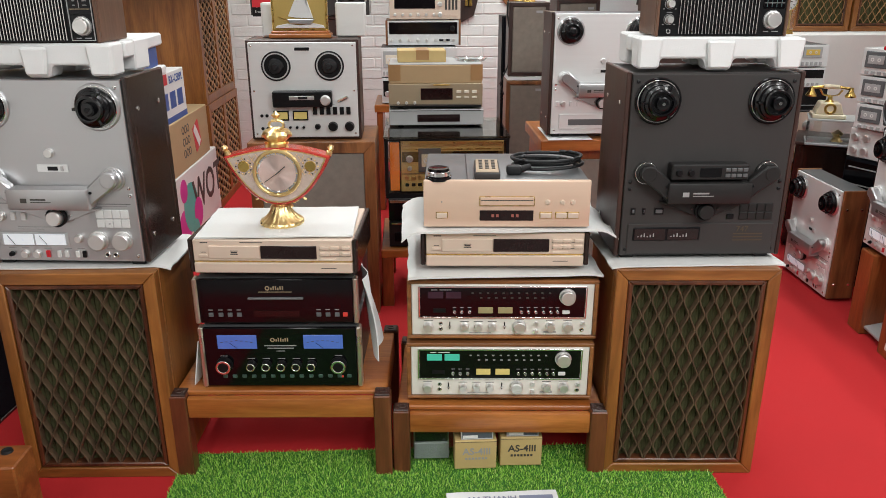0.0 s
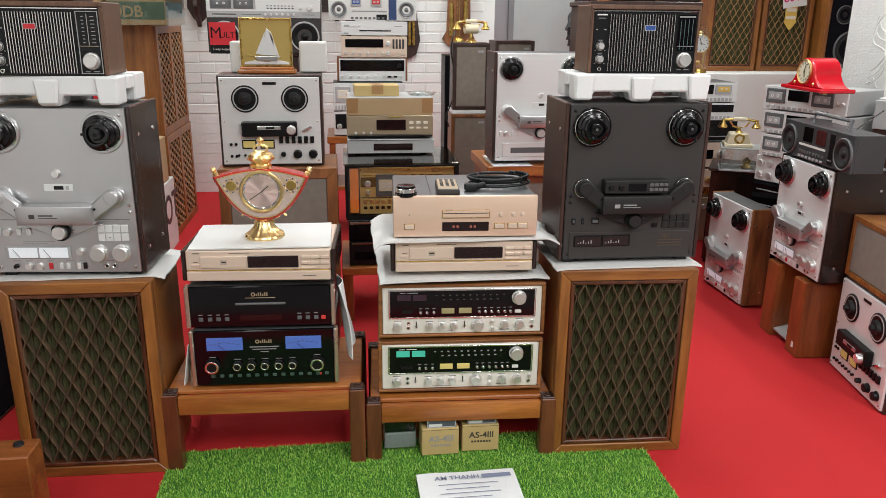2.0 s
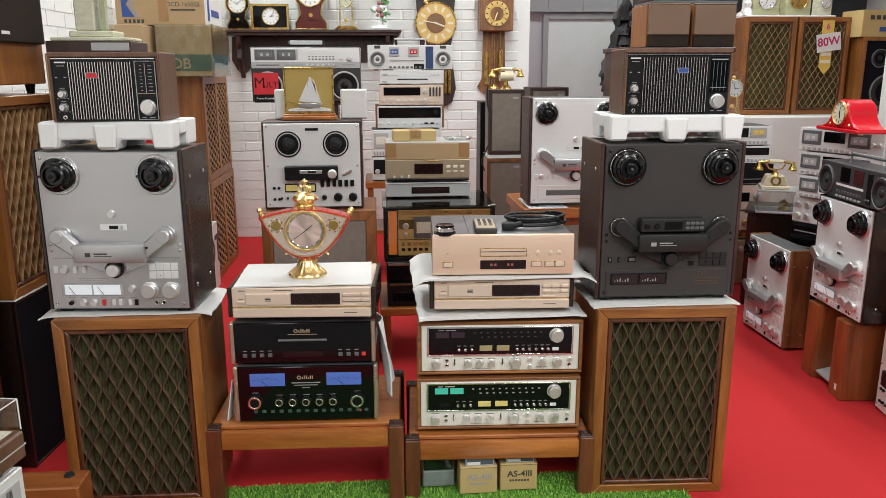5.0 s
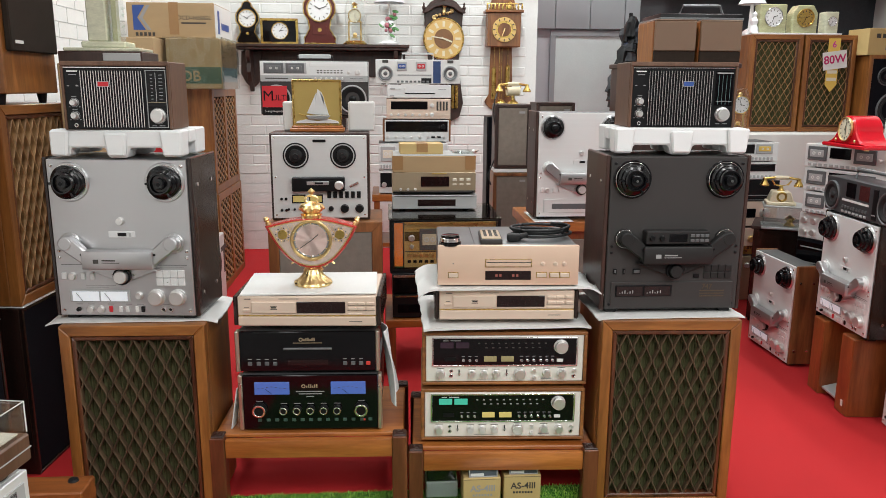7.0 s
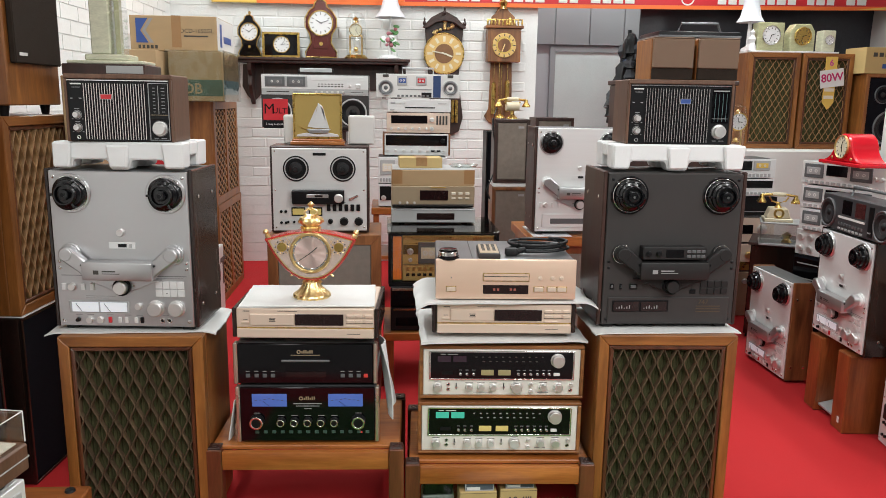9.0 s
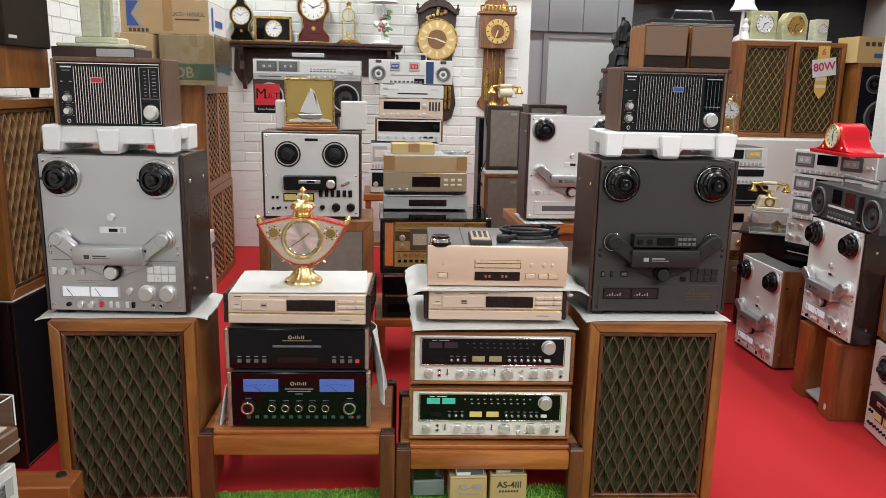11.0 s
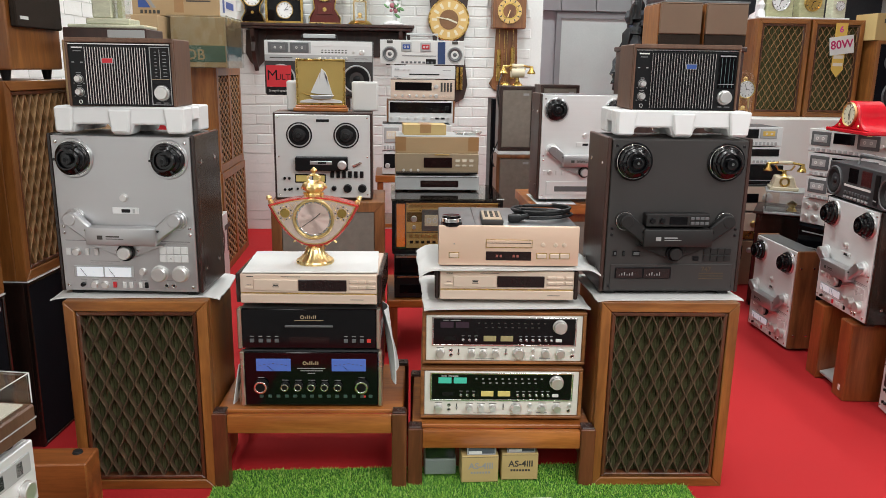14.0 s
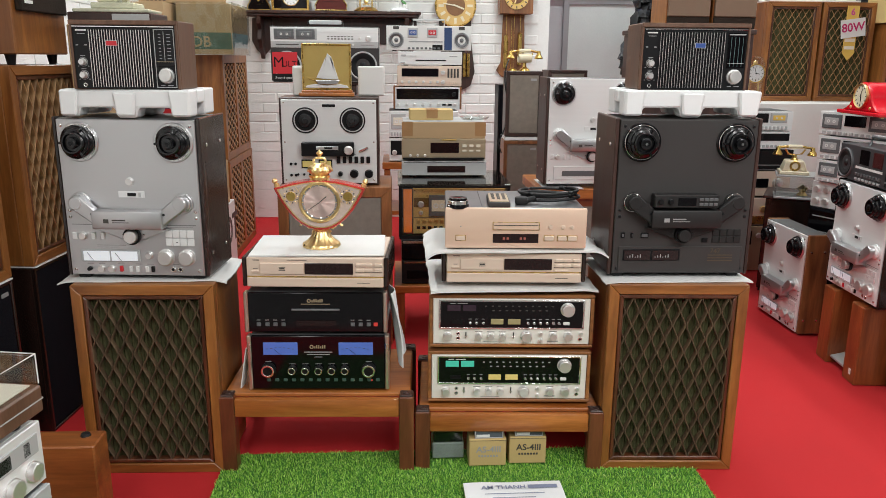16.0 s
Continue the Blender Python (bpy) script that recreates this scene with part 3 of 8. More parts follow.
        knob("small_knob", t, 0.040 * s, 0.162 * h, 0.010, 0.012)
        for q in (0.092, 0.156):
            knob("volume_knob", t, q * s, 0.150 * h, 0.023, 0.020)
        for k, q in enumerate((-0.148, -0.112, -0.080)):
            knob("small_knob", t, q * s, 0.072 * h, 0.006 if k == 0 else 0.010, 0.010, 0, black if k == 0 else knob_alu)
        for q, mm in ((-0.050, red_mark), (-0.020, silver_white), (0.0, silver_white), (0.030, white_plastic), (0.048, black)):
            button(t, q * s - 0.005, q * s + 0.005, 0.055 * h, 0.092 * h, mm, 0.005)
        for q in (0.110, 0.132):
            part("jack_socket", ring((q * s, 0, 0.072 * h), 0.004, 0.008, 0.004), chrome, t)
            part("jack_hole", disc((q * s, 0, 0.072 * h), 0.004, 0.002), black, t)
        marks(t, [(-0.12 * s, -0.03 * s, 0.222 * h, 0.226 * h), (-0.12 * s, -0.05 * s, 0.21 * h, 0.213 * h)] + [(q * s, (q + 0.02) * s, 0.102 * h, 0.107 * h) for q in (-0.155, -0.12, -0.06, -0.005, 0.03, 0.11)] + [(0.095 * s, 0.18 * s, 0.34 * h, 0.343 * h)], grey_mark)
        part("groove_line", box(-0.19 * s, 0.19 * s, -0.0005, 0.0005, 0.352 * h, 0.356 * h), grey_metal, t)
    return t


def flat_deck(label, x, y, z, turn, w, h, d, panel, group=""):
    """The older kind: plain white panel, black reel tables, black head block and rows of keys."""
    t = thing("reel_tape_deck", x, y, z, turn, label, "tape deck", group)
    half, s = w / 2, w / 0.43
    part("cabinet", [box(-half, half, 0.01, d, 0.0, h, 0.004)], espresso, t)
    part("front_panel", box(-half + 0.010, half - 0.010, 0, 0.012, 0.010, h - 0.010, 0.002), panel, t)
    screws(t, [(k * (half - 0.022), q) for k in (-1, 1) for q in (0.025, h - 0.022, 0.5 * h)], 0, 0.004)
    for k in (-1, 1):
        c = (k * 0.102 * s, 0, 0.745 * h)
        tab = part("reel_table", disc(c, 0.056 * s, 0.006, seg=32, b=0.002), black, t)
        part("pale_ring", ring((c[0], -0.006, c[2]), 0.045 * s, 0.050 * s, 0.0012), light_grey, tab)
        part("reel_hub", lathe([(0, 0), (0.030, 0), (0.026, 0.012), (0.012, 0.014), (0.010, 0.026), (0, 0.026)], (c[0], -0.006, c[2]), seg=24, wave=0.05), rubber, tab)
    part("maker_plate", box(-0.028 * s, 0.028 * s, -0.003, 0, 0.895 * h, 0.925 * h, 0.001), black, t)
    blk = part("head_block", box(-0.120 * s, 0.108 * s, -0.035, 0, 0.345 * h, 0.505 * h, 0.004), black, t)
    part("tape_counter", box(-0.055 * s, 0.04 * s, -0.038, -0.034, 0.42 * h, 0.46 * h, 0.001), silver, blk)
    part("counter_window", box(-0.02 * s, 0.015 * s, -0.040, -0.037, 0.43 * h, 0.452 * h), black, blk)
    knob("play_knob", t, 0.084 * s, 0.415 * h, 0.018, 0.020, -0.035)
    part("slide_lever", [moved(box(-0.022, 0.022, -0.012, 0, -0.005, 0.005, 0.002), pose(0.148 * s, 0, 0.415 * h, 0, -25, 0))], chrome, t)
    for q in (-0.095, -0.020):
        part("level_meter", [box(q * s - 0.03, q * s + 0.03, -0.004, 0, 0.20 * h, 0.30 * h, 0.001)], black, t)
        part("meter_scale", box(q * s - 0.025, q * s + 0.025, -0.0055, -0.003, 0.215 * h, 0.285 * h), meter_yellow, t, "yellow meter face")
    for k in range(6):
        button(t, (0.030 + k * 0.026) * s, (0.046 + k * 0.026) * s, 0.26 * h, 0.335 * h, black, 0.010)
    for k in range(4):
        part("jack_socket", disc((-0.17 * s + (k % 2) * 0.02, 0, (0.12 + 0.13 * (k // 2)) * h), 0.006, 0.006), black, t)
    for q in (0.045, 0.105, 0.170):
        knob("level_knob", t, q * s, 0.135 * h, 0.017 if q > 0.05 else 0.010, 0.018, 0, black)
    for k in range(6):
        part("switch", disc((-0.14 * s + k * 0.026 * s, 0, 0.13 * h), 0.005, 0.010), black, t)
    marks(t, [(-0.11 * s + k * 0.04, -0.085 * s + k * 0.04, 0.355 * h, 0.359 * h) for k in range(6)], grey_mark)
    return t


# ---- loudspeakers with a lattice front ----


def lattice(parent, x0, x1, z0, z1, y, cols, rows, material, wire=0.0036, deep=0.016):
    """Upright wavy slats set on edge, thin and deep, that touch at their bends, so that the gaps are lozenges."""
    dx = (x1 - x0) / cols
    steps = rows * 6
    for c in range(cols + 1):
        v, f = [], []
        for k in range(steps + 1):
            ph = (k / 6.0 + c) % 2.0
            tri = 1 - abs(ph - 1) * 2
            bend = 0.40 * tri + 0.60 * math.sin(tri * math.pi / 2)
            px = min(x1, max(x0, x0 + c * dx + bend * (dx * 0.5 - wire * 0.35)))
            pz = z0 + (z1 - z0) * k / steps
            a, b = wire * 0.5, wire * 0.55
            v += [(px - a, y + 0.0030, pz), (px - a * 0.6, y + 0.0008, pz), (px, y, pz), (px + a * 0.6, y + 0.0008, pz), (px + a, y + 0.0030, pz), (px + b, y + deep, pz), (px - b, y + deep, pz)]
        for k in range(steps):
            for q in range(7):
                a, b = k * 7 + q, k * 7 + (q + 1) % 7
                f.append((a, b, b + 7, a + 7))
        f += [(6, 5, 4, 3, 2, 1, 0), tuple(steps * 7 + q for q in range(7))]
        part("lattice_slat", (v, f), material, parent)


def frame_bars(x0, x1, z0, z1, wd, y0, y1, b=0.002):
    """Four mitred bars round an opening, each its own shape."""
    out = []
    for poly in (((x0, z0), (x0 + wd, z0 + wd), (x0 + wd, z1 - wd), (x0, z1)), ((x1, z1), (x1 - wd, z1 - wd), (x1 - wd, z0 + wd), (x1, z0)),
                 ((x0, z1), (x0 + wd, z1 - wd), (x1 - wd, z1 - wd), (x1, z1)), ((x1, z0), (x1 - wd, z0 + wd), (x0 + wd, z0 + wd), (x0, z0))):
        out.append(prism(poly, y0, y1, b))
    return out


def lattice_speaker(label, x, y, z, turn, w, h, d, cols, rows, cabinet, cabinet_x, group="", cloth=None, panels=1, slat=None, wire=0.0041, deep=0.016):
    t = thing("lattice_loudspeaker", x, y, z, turn, label, "speaker", group)
    half = w / 2
    part("cabinet", box(-half, half, 0.036, d, 0, h, 0.003), cabinet, t)
    for k, s in enumerate(frame_bars(-half, half, 0, h, 0.032, 0.0, 0.037, 0.0025)):
        part("front_frame", s, cabinet if k < 2 else cabinet_x, t)
    for k, s in enumerate(frame_bars(-half + 0.034, half - 0.034, 0.034, h - 0.034, 0.0125, 0.003, 0.034, 0.003)):
        part("inner_moulding", s, moulding, t)
    pleats = int((w - 0.08) / 0.0125)
    part("grille_cloth", sheet(pleats * 6, 2, lambda u, q: (-half + 0.04 + u * (w - 0.08), 0.0312 + 0.0024 * math.cos(u * pleats * math.tau) + 0.0006 * math.cos(u * pleats * 2.7 + 1), 0.04 + q * (h - 0.08)), 0.0012, (0, 1, 0)), cloth or cloth_green, t, "olive pleated grille cloth")
    n = panels
    span = (w - 0.092) / n
    for k in range(n):
        a = -half + 0.046 + k * span
        if k:
            part("middle_rail", box(a - 0.012, a + 0.012, 0.002, 0.029, 0.05, h - 0.05, 0.002), cabinet, t)
        lattice(t, a + (0.012 if k else 0), a + span - (0.012 if k < n - 1 else 0), 0.046, h - 0.046, 0.0055, cols, rows, slat or lattice_wood, wire, deep)
    return t


def cloth_speaker(label, x, y, z, turn, w, h, d, cabinet, cloth, group="", edge=0.02, badge=True):
    t = thing("loudspeaker", x, y, z, turn, label, "speaker", group)
    half = w / 2
    part("cabinet", box(-half, half, 0.012, d, 0, h, 0.003), cabinet, t)
    if edge:
        for s in frame_bars(-half, half, 0, h, edge, 0, 0.014):
            part("front_frame", s, cabinet, t)
    part("grille", box(-half + edge + 0.001, half - edge - 0.001, -0.004 if edge == 0 else 0.004, 0.0135, edge + 0.001, h - edge - 0.001, 0.003), cloth, t)
    if badge:
        part("badge", box(half - edge - 0.05, half - edge - 0.015, -0.006 if edge == 0 else 0.002, 0.006, h - edge - 0.035, h - edge - 0.022), grey_mark, t)
    return t
# ---- front row: two speakers with decks and radios, two low tables with stacks ----
lattice_speaker("teak loudspeaker, wooden lattice over olive cloth, under silver deck", -0.631, 2.230, 0.0, -1.5, 0.426, 0.626, 0.31, 15, 12, teak, teak_x, "front lattice speakers", wire=0.0054, deep=0.020)
lattice_speaker("teak loudspeaker, wooden lattice over olive cloth, under black deck", 1.001, 2.179, 0.0, -2.5, 0.431, 0.629, 0.33, 16, 12, teak, teak_x, "front lattice speakers", wire=0.0054, deep=0.020)
reel_deck("brushed silver reel tape deck with dark wooden sides on a speaker", -0.6496, 2.2725, 0.631, -4.7, 0.434, 0.486, 0.23, silver, darkwood)
reel_deck("matte black reel tape deck with brown wooden sides on a speaker", 1.0105, 2.237, 0.634, -1.2, 0.444, 0.490, 0.24, graphite, espresso, dark=True)
# ---- low tables ----


def low_table(label, x0, x1, y, depth, top, turn, leg=0.047):
    t = thing("low_table", (x0 + x1) / 2, y, 0, turn, label, "table", "low tables in the front row")
    half = (x1 - x0) / 2
    for k in (-1, 1):
        for ly, lh in ((0.0, top + 0.004), (depth - leg, top + 0.010)):
            c = k * (half - leg / 2)
            g = part("leg", box(c - leg / 2, c + leg / 2, ly, ly + leg, 0.0, lh - 0.006, 0.003), leg_wood, t)
            part("cap", [box(c - leg / 2 + 0.002, c + leg / 2 - 0.002, ly + 0.002, ly + leg - 0.002, lh - 0.006, lh, 0.003), ring((c, ly + leg / 2, lh - 0.001), 0.006, 0.012, 0.003, (0, 0, 1), 16)], espresso, g, "dark cap with a round recess")
    part("rail", box(-half + leg, half - leg, 0.006, 0.030, top - 0.072, top - 0.012, 0.004, 2), redwood_x, t)
    part("rail", box(-half + leg, half - leg, depth - 0.03, depth - 0.008, top - 0.072, top - 0.012, 0.004, 2), redwood_x, t)
    for k in (-1, 1):
        c = k * (half - leg / 2)
        part("side_rail", box(c - 0.012, c + 0.012, leg, depth - leg, top - 0.072, top - 0.012, 0.003), redwood, t)
    part("tabletop", box(-half + 0.012, half - 0.012, 0.03, depth - 0.03, top - 0.014, top, 0.003), redwood_x, t)
    return t


low_table("low red-brown wooden table with square legs under black amplifiers", -0.4254, 0.1866, 2.212, 0.44, 0.262, -2.2)
low_table("low red-brown wooden table with square legs under two receivers", 0.1900, 0.7925, 2.198, 0.46, 0.205, -2.8)

# ---- stacked hi-fi ----


def feet(t, half, d, r=0.018, h=0.010, material=None):
    for k in (-1, 1):
        for fy in (0.05, d - 0.05):
            part("foot", lathe([(0, 0), (r * 0.9, 0), (r, h), (0, h)], (k * (half - 0.06), fy, 0), (0, 0, 1), 18), material or rubber, t)


def champagne_player(label, x, y, z, turn=0.0):
    w, h, d = 0.450, 0.104, 0.30
    half = w / 2
    t = thing("cd_player", x, y, z, turn, label, "CD player", "champagne CD players")
    feet(t, half, d, 0.022, 0.010, alu_cap)
    part("chassis", box(-half + 0.014, half - 0.014, 0.010, d, 0.010, h - 0.002, 0.002), champagne, t)
    for k in (-1, 1):
        part("side_cheek", box(min(k * half, k * (half - 0.013)), max(k * half, k * (half - 0.013)), 0.004, d, 0.010, h, 0.003), darkwood, t)
    a = half - 0.015
    part("lower_fascia", box(-a, a, -0.003, 0.012, 0.011, 0.040, 0.002), champagne, t)
    part("upper_fascia", box(-a, a, 0.0, 0.012, 0.044, h - 0.001, 0.002), champagne, t)
    part("groove", box(-a, a, 0.004, 0.012, 0.0402, 0.0438), brass, t)
    tray = part("disc_tray", box(-0.168, -0.033, -0.006, 0.002, 0.052, 0.087, 0.0015), champagne, t)
    marks(tray, [(-0.110, -0.090, 0.064, 0.066), (-0.108, -0.092, 0.068, 0.072), (-0.110, -0.090, 0.0735, 0.0750)], dark_mark, -0.0066)
    part("display_window", box(-0.031, 0.117, -0.004, 0.002, 0.052, 0.087, 0.001), display, t, "dark red-black display")
    part("window_trim", box(-0.168, 0.119, -0.005, 0.001, 0.0475, 0.0505), champagne, t)
    for zz in (0.078, 0.061):
        for q0, q1 in ((0.126, 0.152), (0.1525, 0.176), (0.183, 0.206)):
            button(t, q0, q1, zz, zz + 0.009, champagne, 0.006)
        part("key_shadow", box(0.124, 0.207, -0.0008, 0.001, zz - 0.0022, zz - 0.0006), dark_mark, t)
    button(t, 0.126, 0.168, 0.0465, 0.0520, champagne, 0.005)
    button(t, -0.195, -0.171, 0.056, 0.063, champagne, 0.005)
    marks(t, [(-0.190, -0.170, 0.094, 0.0965), (-0.085, -0.025, 0.0950, 0.0967), (-0.19, -0.176, 0.068, 0.0695)], dark_mark)
    marks(t, [(0.128, 0.168, 0.0245, 0.0262)], dark_mark, -0.0036)
    return t


def glass_front_unit(label, x, y, z, h, kind, turn):
    """Black glass front between polished end caps."""
    w, d = 0.445, 0.36
    half = w / 2
    t = thing("amplifier" if kind == "amp" else "disc_player", x, y, z, turn, label, "amplifier" if kind == "amp" else "CD player")
    feet(t, half, d)
    part("chassis", box(-half + 0.010, half - 0.010, 0.012, d, 0.008, h - 0.006, 0.003), black, t)
    part("top_plate", box(-half + 0.010, half - 0.010, 0.010, d, h - 0.006, h - 0.003), grey_metal, t)
    for k in (-1, 1):
        part("end_cap", box(min(k * half, k * (half - 0.013)), max(k * half, k * (half - 0.013)), -0.005, 0.026, 0.006, h, 0.003), alu_cap, t, "satin aluminium end cap")
    part("glass_front", box(-half + 0.0135, half - 0.0135, -0.002, 0.010, 0.008, h - 0.002, 0.002), black_gloss, t, "glossy black glass")
    gy = -0.0026
    part("gold_logo", [ring((-0.0205, gy + 0.0006, h * 0.80), 0.0035, 0.0065, 0.0006, seg=16)] + [box(-0.012 + k * 0.0062, -0.0085 + k * 0.0062, gy, gy + 0.001, h * 0.80 - 0.005, h * 0.80 + (0.006 if k % 3 else 0.002)) for k in range(6)], gold_mark, t, "gilt lettering drawn as plain shapes")
    if kind == "amp":
        marks(t, [(-0.044, 0.044, h * 0.70, h * 0.70 + 0.003), (-0.036, 0.036, h * 0.66, h * 0.66 + 0.0025), (-0.012, 0.012, h * 0.615, h * 0.615 + 0.002)], grey_mark, gy)
        for q in (-0.118, 0.118):
            m = part("power_meter", box(q - 0.054, q + 0.054, -0.0045, 0.0, h * 0.66, h * 0.88, 0.001), meter_blue, t, "blue lit power meter")
            marks(m, [(q - 0.045 + k * 0.0135, q - 0.038 + k * 0.0135, h * 0.765 + 0.002 * (3 - abs(k - 3)), h * 0.772 + 0.002 * (3 - abs(k - 3))) for k in range(7)], dark_mark, -0.0052)
            part("needle", [moved(box(-0.0005, 0.0005, -0.0055, -0.0045, 0, 0.026), pose(q, 0, h * 0.67, 0, -50, 0))], black, m)
        for q, r in ((-0.158, 0.021), (-0.083, 0.0125), (-0.0415, 0.0125), (0, 0.0125), (0.0415, 0.0125), (0.083, 0.0125), (0.158, 0.021)):
            kn = knob("knob", t, q, h * 0.40, r, 0.020, -0.002, black)
            part("knob_ring", ring((q, -0.0205, h * 0.40), r * 0.68, r * 0.98, 0.003), chrome, kn, "bright metal ring")
            marks(t, [(q - 0.010, q + 0.010, h * 0.40 + r + 0.005, h * 0.40 + r + 0.0065)], grey_mark, gy)
        for k in range(14):
            q = -0.165 + k * 0.0265
            if q < 0.19:
                button(t, q, q + 0.012, h * 0.185, h * 0.235, mat("key_green", (0.05, 0.10, 0.08), 0.3, 0, 0.1, 20, 200, 0) if k == 0 else MATS["key_green"], 0.003, -0.002)
        part("standby_light", box(0.163, 0.170, -0.0045, -0.001, h * 0.19, h * 0.22), led_red, t)
    else:
        marks(t, [(-0.045, 0.045, h * 0.715, h * 0.715 + 0.002)], gold_mark, gy)
        part("disc_tray", box(-0.075, 0.075, -0.008, 0, h * 0.565, h * 0.615, 0.002), grey_metal, t)
        part("display_window", box(-0.062, 0.062, -0.0035, 0, h * 0.20, h * 0.33), display, t)
        for q in (-0.185, -0.158, -0.133, -0.108, 0.108, 0.133, 0.158):
            button(t, q, q + 0.013, h * 0.20, h * 0.285, mid_grey, 0.003, -0.002)
            marks(t, [(q, q + 0.012, h * 0.335, h * 0.35)], grey_mark, gy)
        part("standby_key", box(0.180, 0.193, -0.005, 0, h * 0.20, h * 0.285, 0.001), led_red, t, "red lit key")
    return t


def receiver(label, x, y, z, lit, turn):
    w, h, d = 0.522, 0.174, 0.40
    half = w / 2
    t = thing("stereo_receiver", x, y, z, turn, label, "receiver", "stacked receivers")
    for k in (-1, 1):
        for fy in (0.05, d - 0.06):
            part("foot", disc((k * (half - 0.05), fy, -0.0108), 0.016, 0.0107, (0, 0, 1), 16, 0.002), rubber, t)
    part("case_top", box(-half, half, 0.0, d, h - 0.0102, h, 0.002), walnut_x, t, "walnut veneer top")
    for k in (-1, 1):
        part("case_side", box(min(k * half, k * (half - 0.011)), max(k * half, k * (half - 0.011)), 0.0, d, 0.0092, h - 0.0104, 0.002), walnut_x, t)
    part("case_base", box(-half, half, 0.0, d, 0.0, 0.009, 0.002), walnut_x, t)
    part("case_back", box(-half + 0.0112, half - 0.0112, d - 0.02, d - 0.01, 0.0092, h - 0.0104), walnut_x, t)
    a = half - 0.012
    part("fascia", box(-a, a, 0.004, 0.014, 0.010, h - 0.0105, 0.002), faceplate, t, "silver faceplate")
    bz = part("dial_frame", frame_bars(-0.230, 0.230, 0.062, h - 0.016, 0.005, -0.002, 0.005, 0.001)[0], chrome, t)
    for s in frame_bars(-0.230, 0.230, 0.062, h - 0.016, 0.005, -0.002, 0.005, 0.001)[1:]:
        part("dial_frame", s, chrome, t)
    dial = part("dial_glass", box(-0.225, 0.225, 0.000, 0.006, 0.067, h - 0.021), dial_black, t, "dark glossy tuning dial")
    y0 = -0.0006
    for q in (-0.204, -0.155):
        part("tuning_meter", box(q, q + 0.042, -0.002, 0.002, 0.122, 0.142, 0.0008), meter_green if lit else mat("meter_off", (0.035, 0.018, 0.03), 0.15, 0, 0.2, 20, 90, 0) if "meter_off" not in MATS else MATS["meter_off"], dial, "green lit meter" if lit else "unlit dark meter")
    marks(dial, [(-0.195, -0.178, 0.146, 0.148), (-0.172, -0.140, 0.146, 0.148)], white_mark if lit else grey_mark, y0)
    marks(dial, [(-0.085 + k * 0.021, -0.079 + k * 0.021, 0.136, 0.140) for k in range(11)] + [(-0.062 + k * 0.021, -0.055 + k * 0.021, 0.122, 0.1255) for k in range(9)], grey_mark if lit else dark_mark, y0)
    knob("tuning_knob", t, 0.176, 0.128, 0.0205, 0.020, 0.0)
    for q in (-0.066, -0.012):
        part("power_meter", box(q, q + 0.040, -0.002, 0.002, 0.078, 0.096, 0.0008), meter_yellow if lit else meter_dim, dial, "yellow power meter")
    for q in (-0.131, -0.111, -0.090, 0.052, 0.071, 0.091, 0.112, 0.132, 0.150):
        part("toggle_switch", [disc((q, 0.001, 0.083), 0.0045, 0.004), lathe([(0, 0), (0.0028, 0), (0.0036, 0.012), (0, 0.013)], (q, -0.003, 0.083), (0, -1, 0.25), 10)], chrome, t)
        marks(t, [(q - 0.005, q + 0.005, 0.0945, 0.096)], grey_mark, y0)
    button(t, 0.164, 0.184, 0.077, 0.087, white_plastic, 0.004, 0.0)
    part("slot", box(-0.190, -0.155, -0.001, 0.002, 0.080, 0.092), black, dial)
    for q, zz, r in ((-0.203, 0.037, 0.013), (-0.103, 0.037, 0.0105), (-0.065, 0.037, 0.0105), (-0.027, 0.037, 0.0105), (0.048, 0.037, 0.0175), (0.133, 0.038, 0.012), (0.181, 0.038, 0.0135)):
        knob("knob", t, q, zz, r, 0.018, 0.004)
        marks(t, [(q - 0.012, q + 0.012, zz + r + 0.003, zz + r + 0.0045)], dark_mark, 0.0034)
    for q, zz in ((0.094, 0.046), (0.094, 0.023), (0.222, 0.046)):
        knob("small_knob", t, q, zz, 0.006, 0.010, 0.004)
    for q, zz in ((-0.169, 0.046), (-0.169, 0.030), (0.220, 0.028)):
        part("jack_socket", [ring((q, 0.004, zz), 0.003, 0.0062, 0.004)], chrome, t)
        part("jack_hole", disc((q, 0.0042, zz), 0.0045, 0.003), black, t)
    for q in (-0.144, 0.007):
        part("slide_switch", box(q - 0.0015, q + 0.0015, 0.001, 0.006, 0.030, 0.050), black, t)
        button(t, q - 0.004, q + 0.004, 0.036, 0.040, chrome, 0.008, 0.004)
    marks(t, [(0.115, 0.150, 0.018, 0.022), (-0.09, -0.03, 0.017, 0.0185)], grey_mark, 0.0034)
    return t


glass_front_unit("black glass amplifier with two blue meters and round knobs", -0.113, 2.258, 0.262, 0.188, "amp", -2.2)
glass_front_unit("black glass disc player with silver end caps", -0.118, 2.270, 0.450, 0.138, "player", -2.2)
champagne_player("champagne CD player with dark cheeks under a white foam sheet", -0.1155, 2.263, 0.596, -3.5)
receiver("silver receiver in walnut case with green lit meters", 0.493, 2.250, 0.216, True, -2.8)
receiver("silver receiver in walnut case with dark unlit dial", 0.497, 2.258, 0.401, False, -2.8)
champagne_player("champagne CD player with dark cheeks on a white cloth", 0.500, 2.262, 0.606, -2.8)


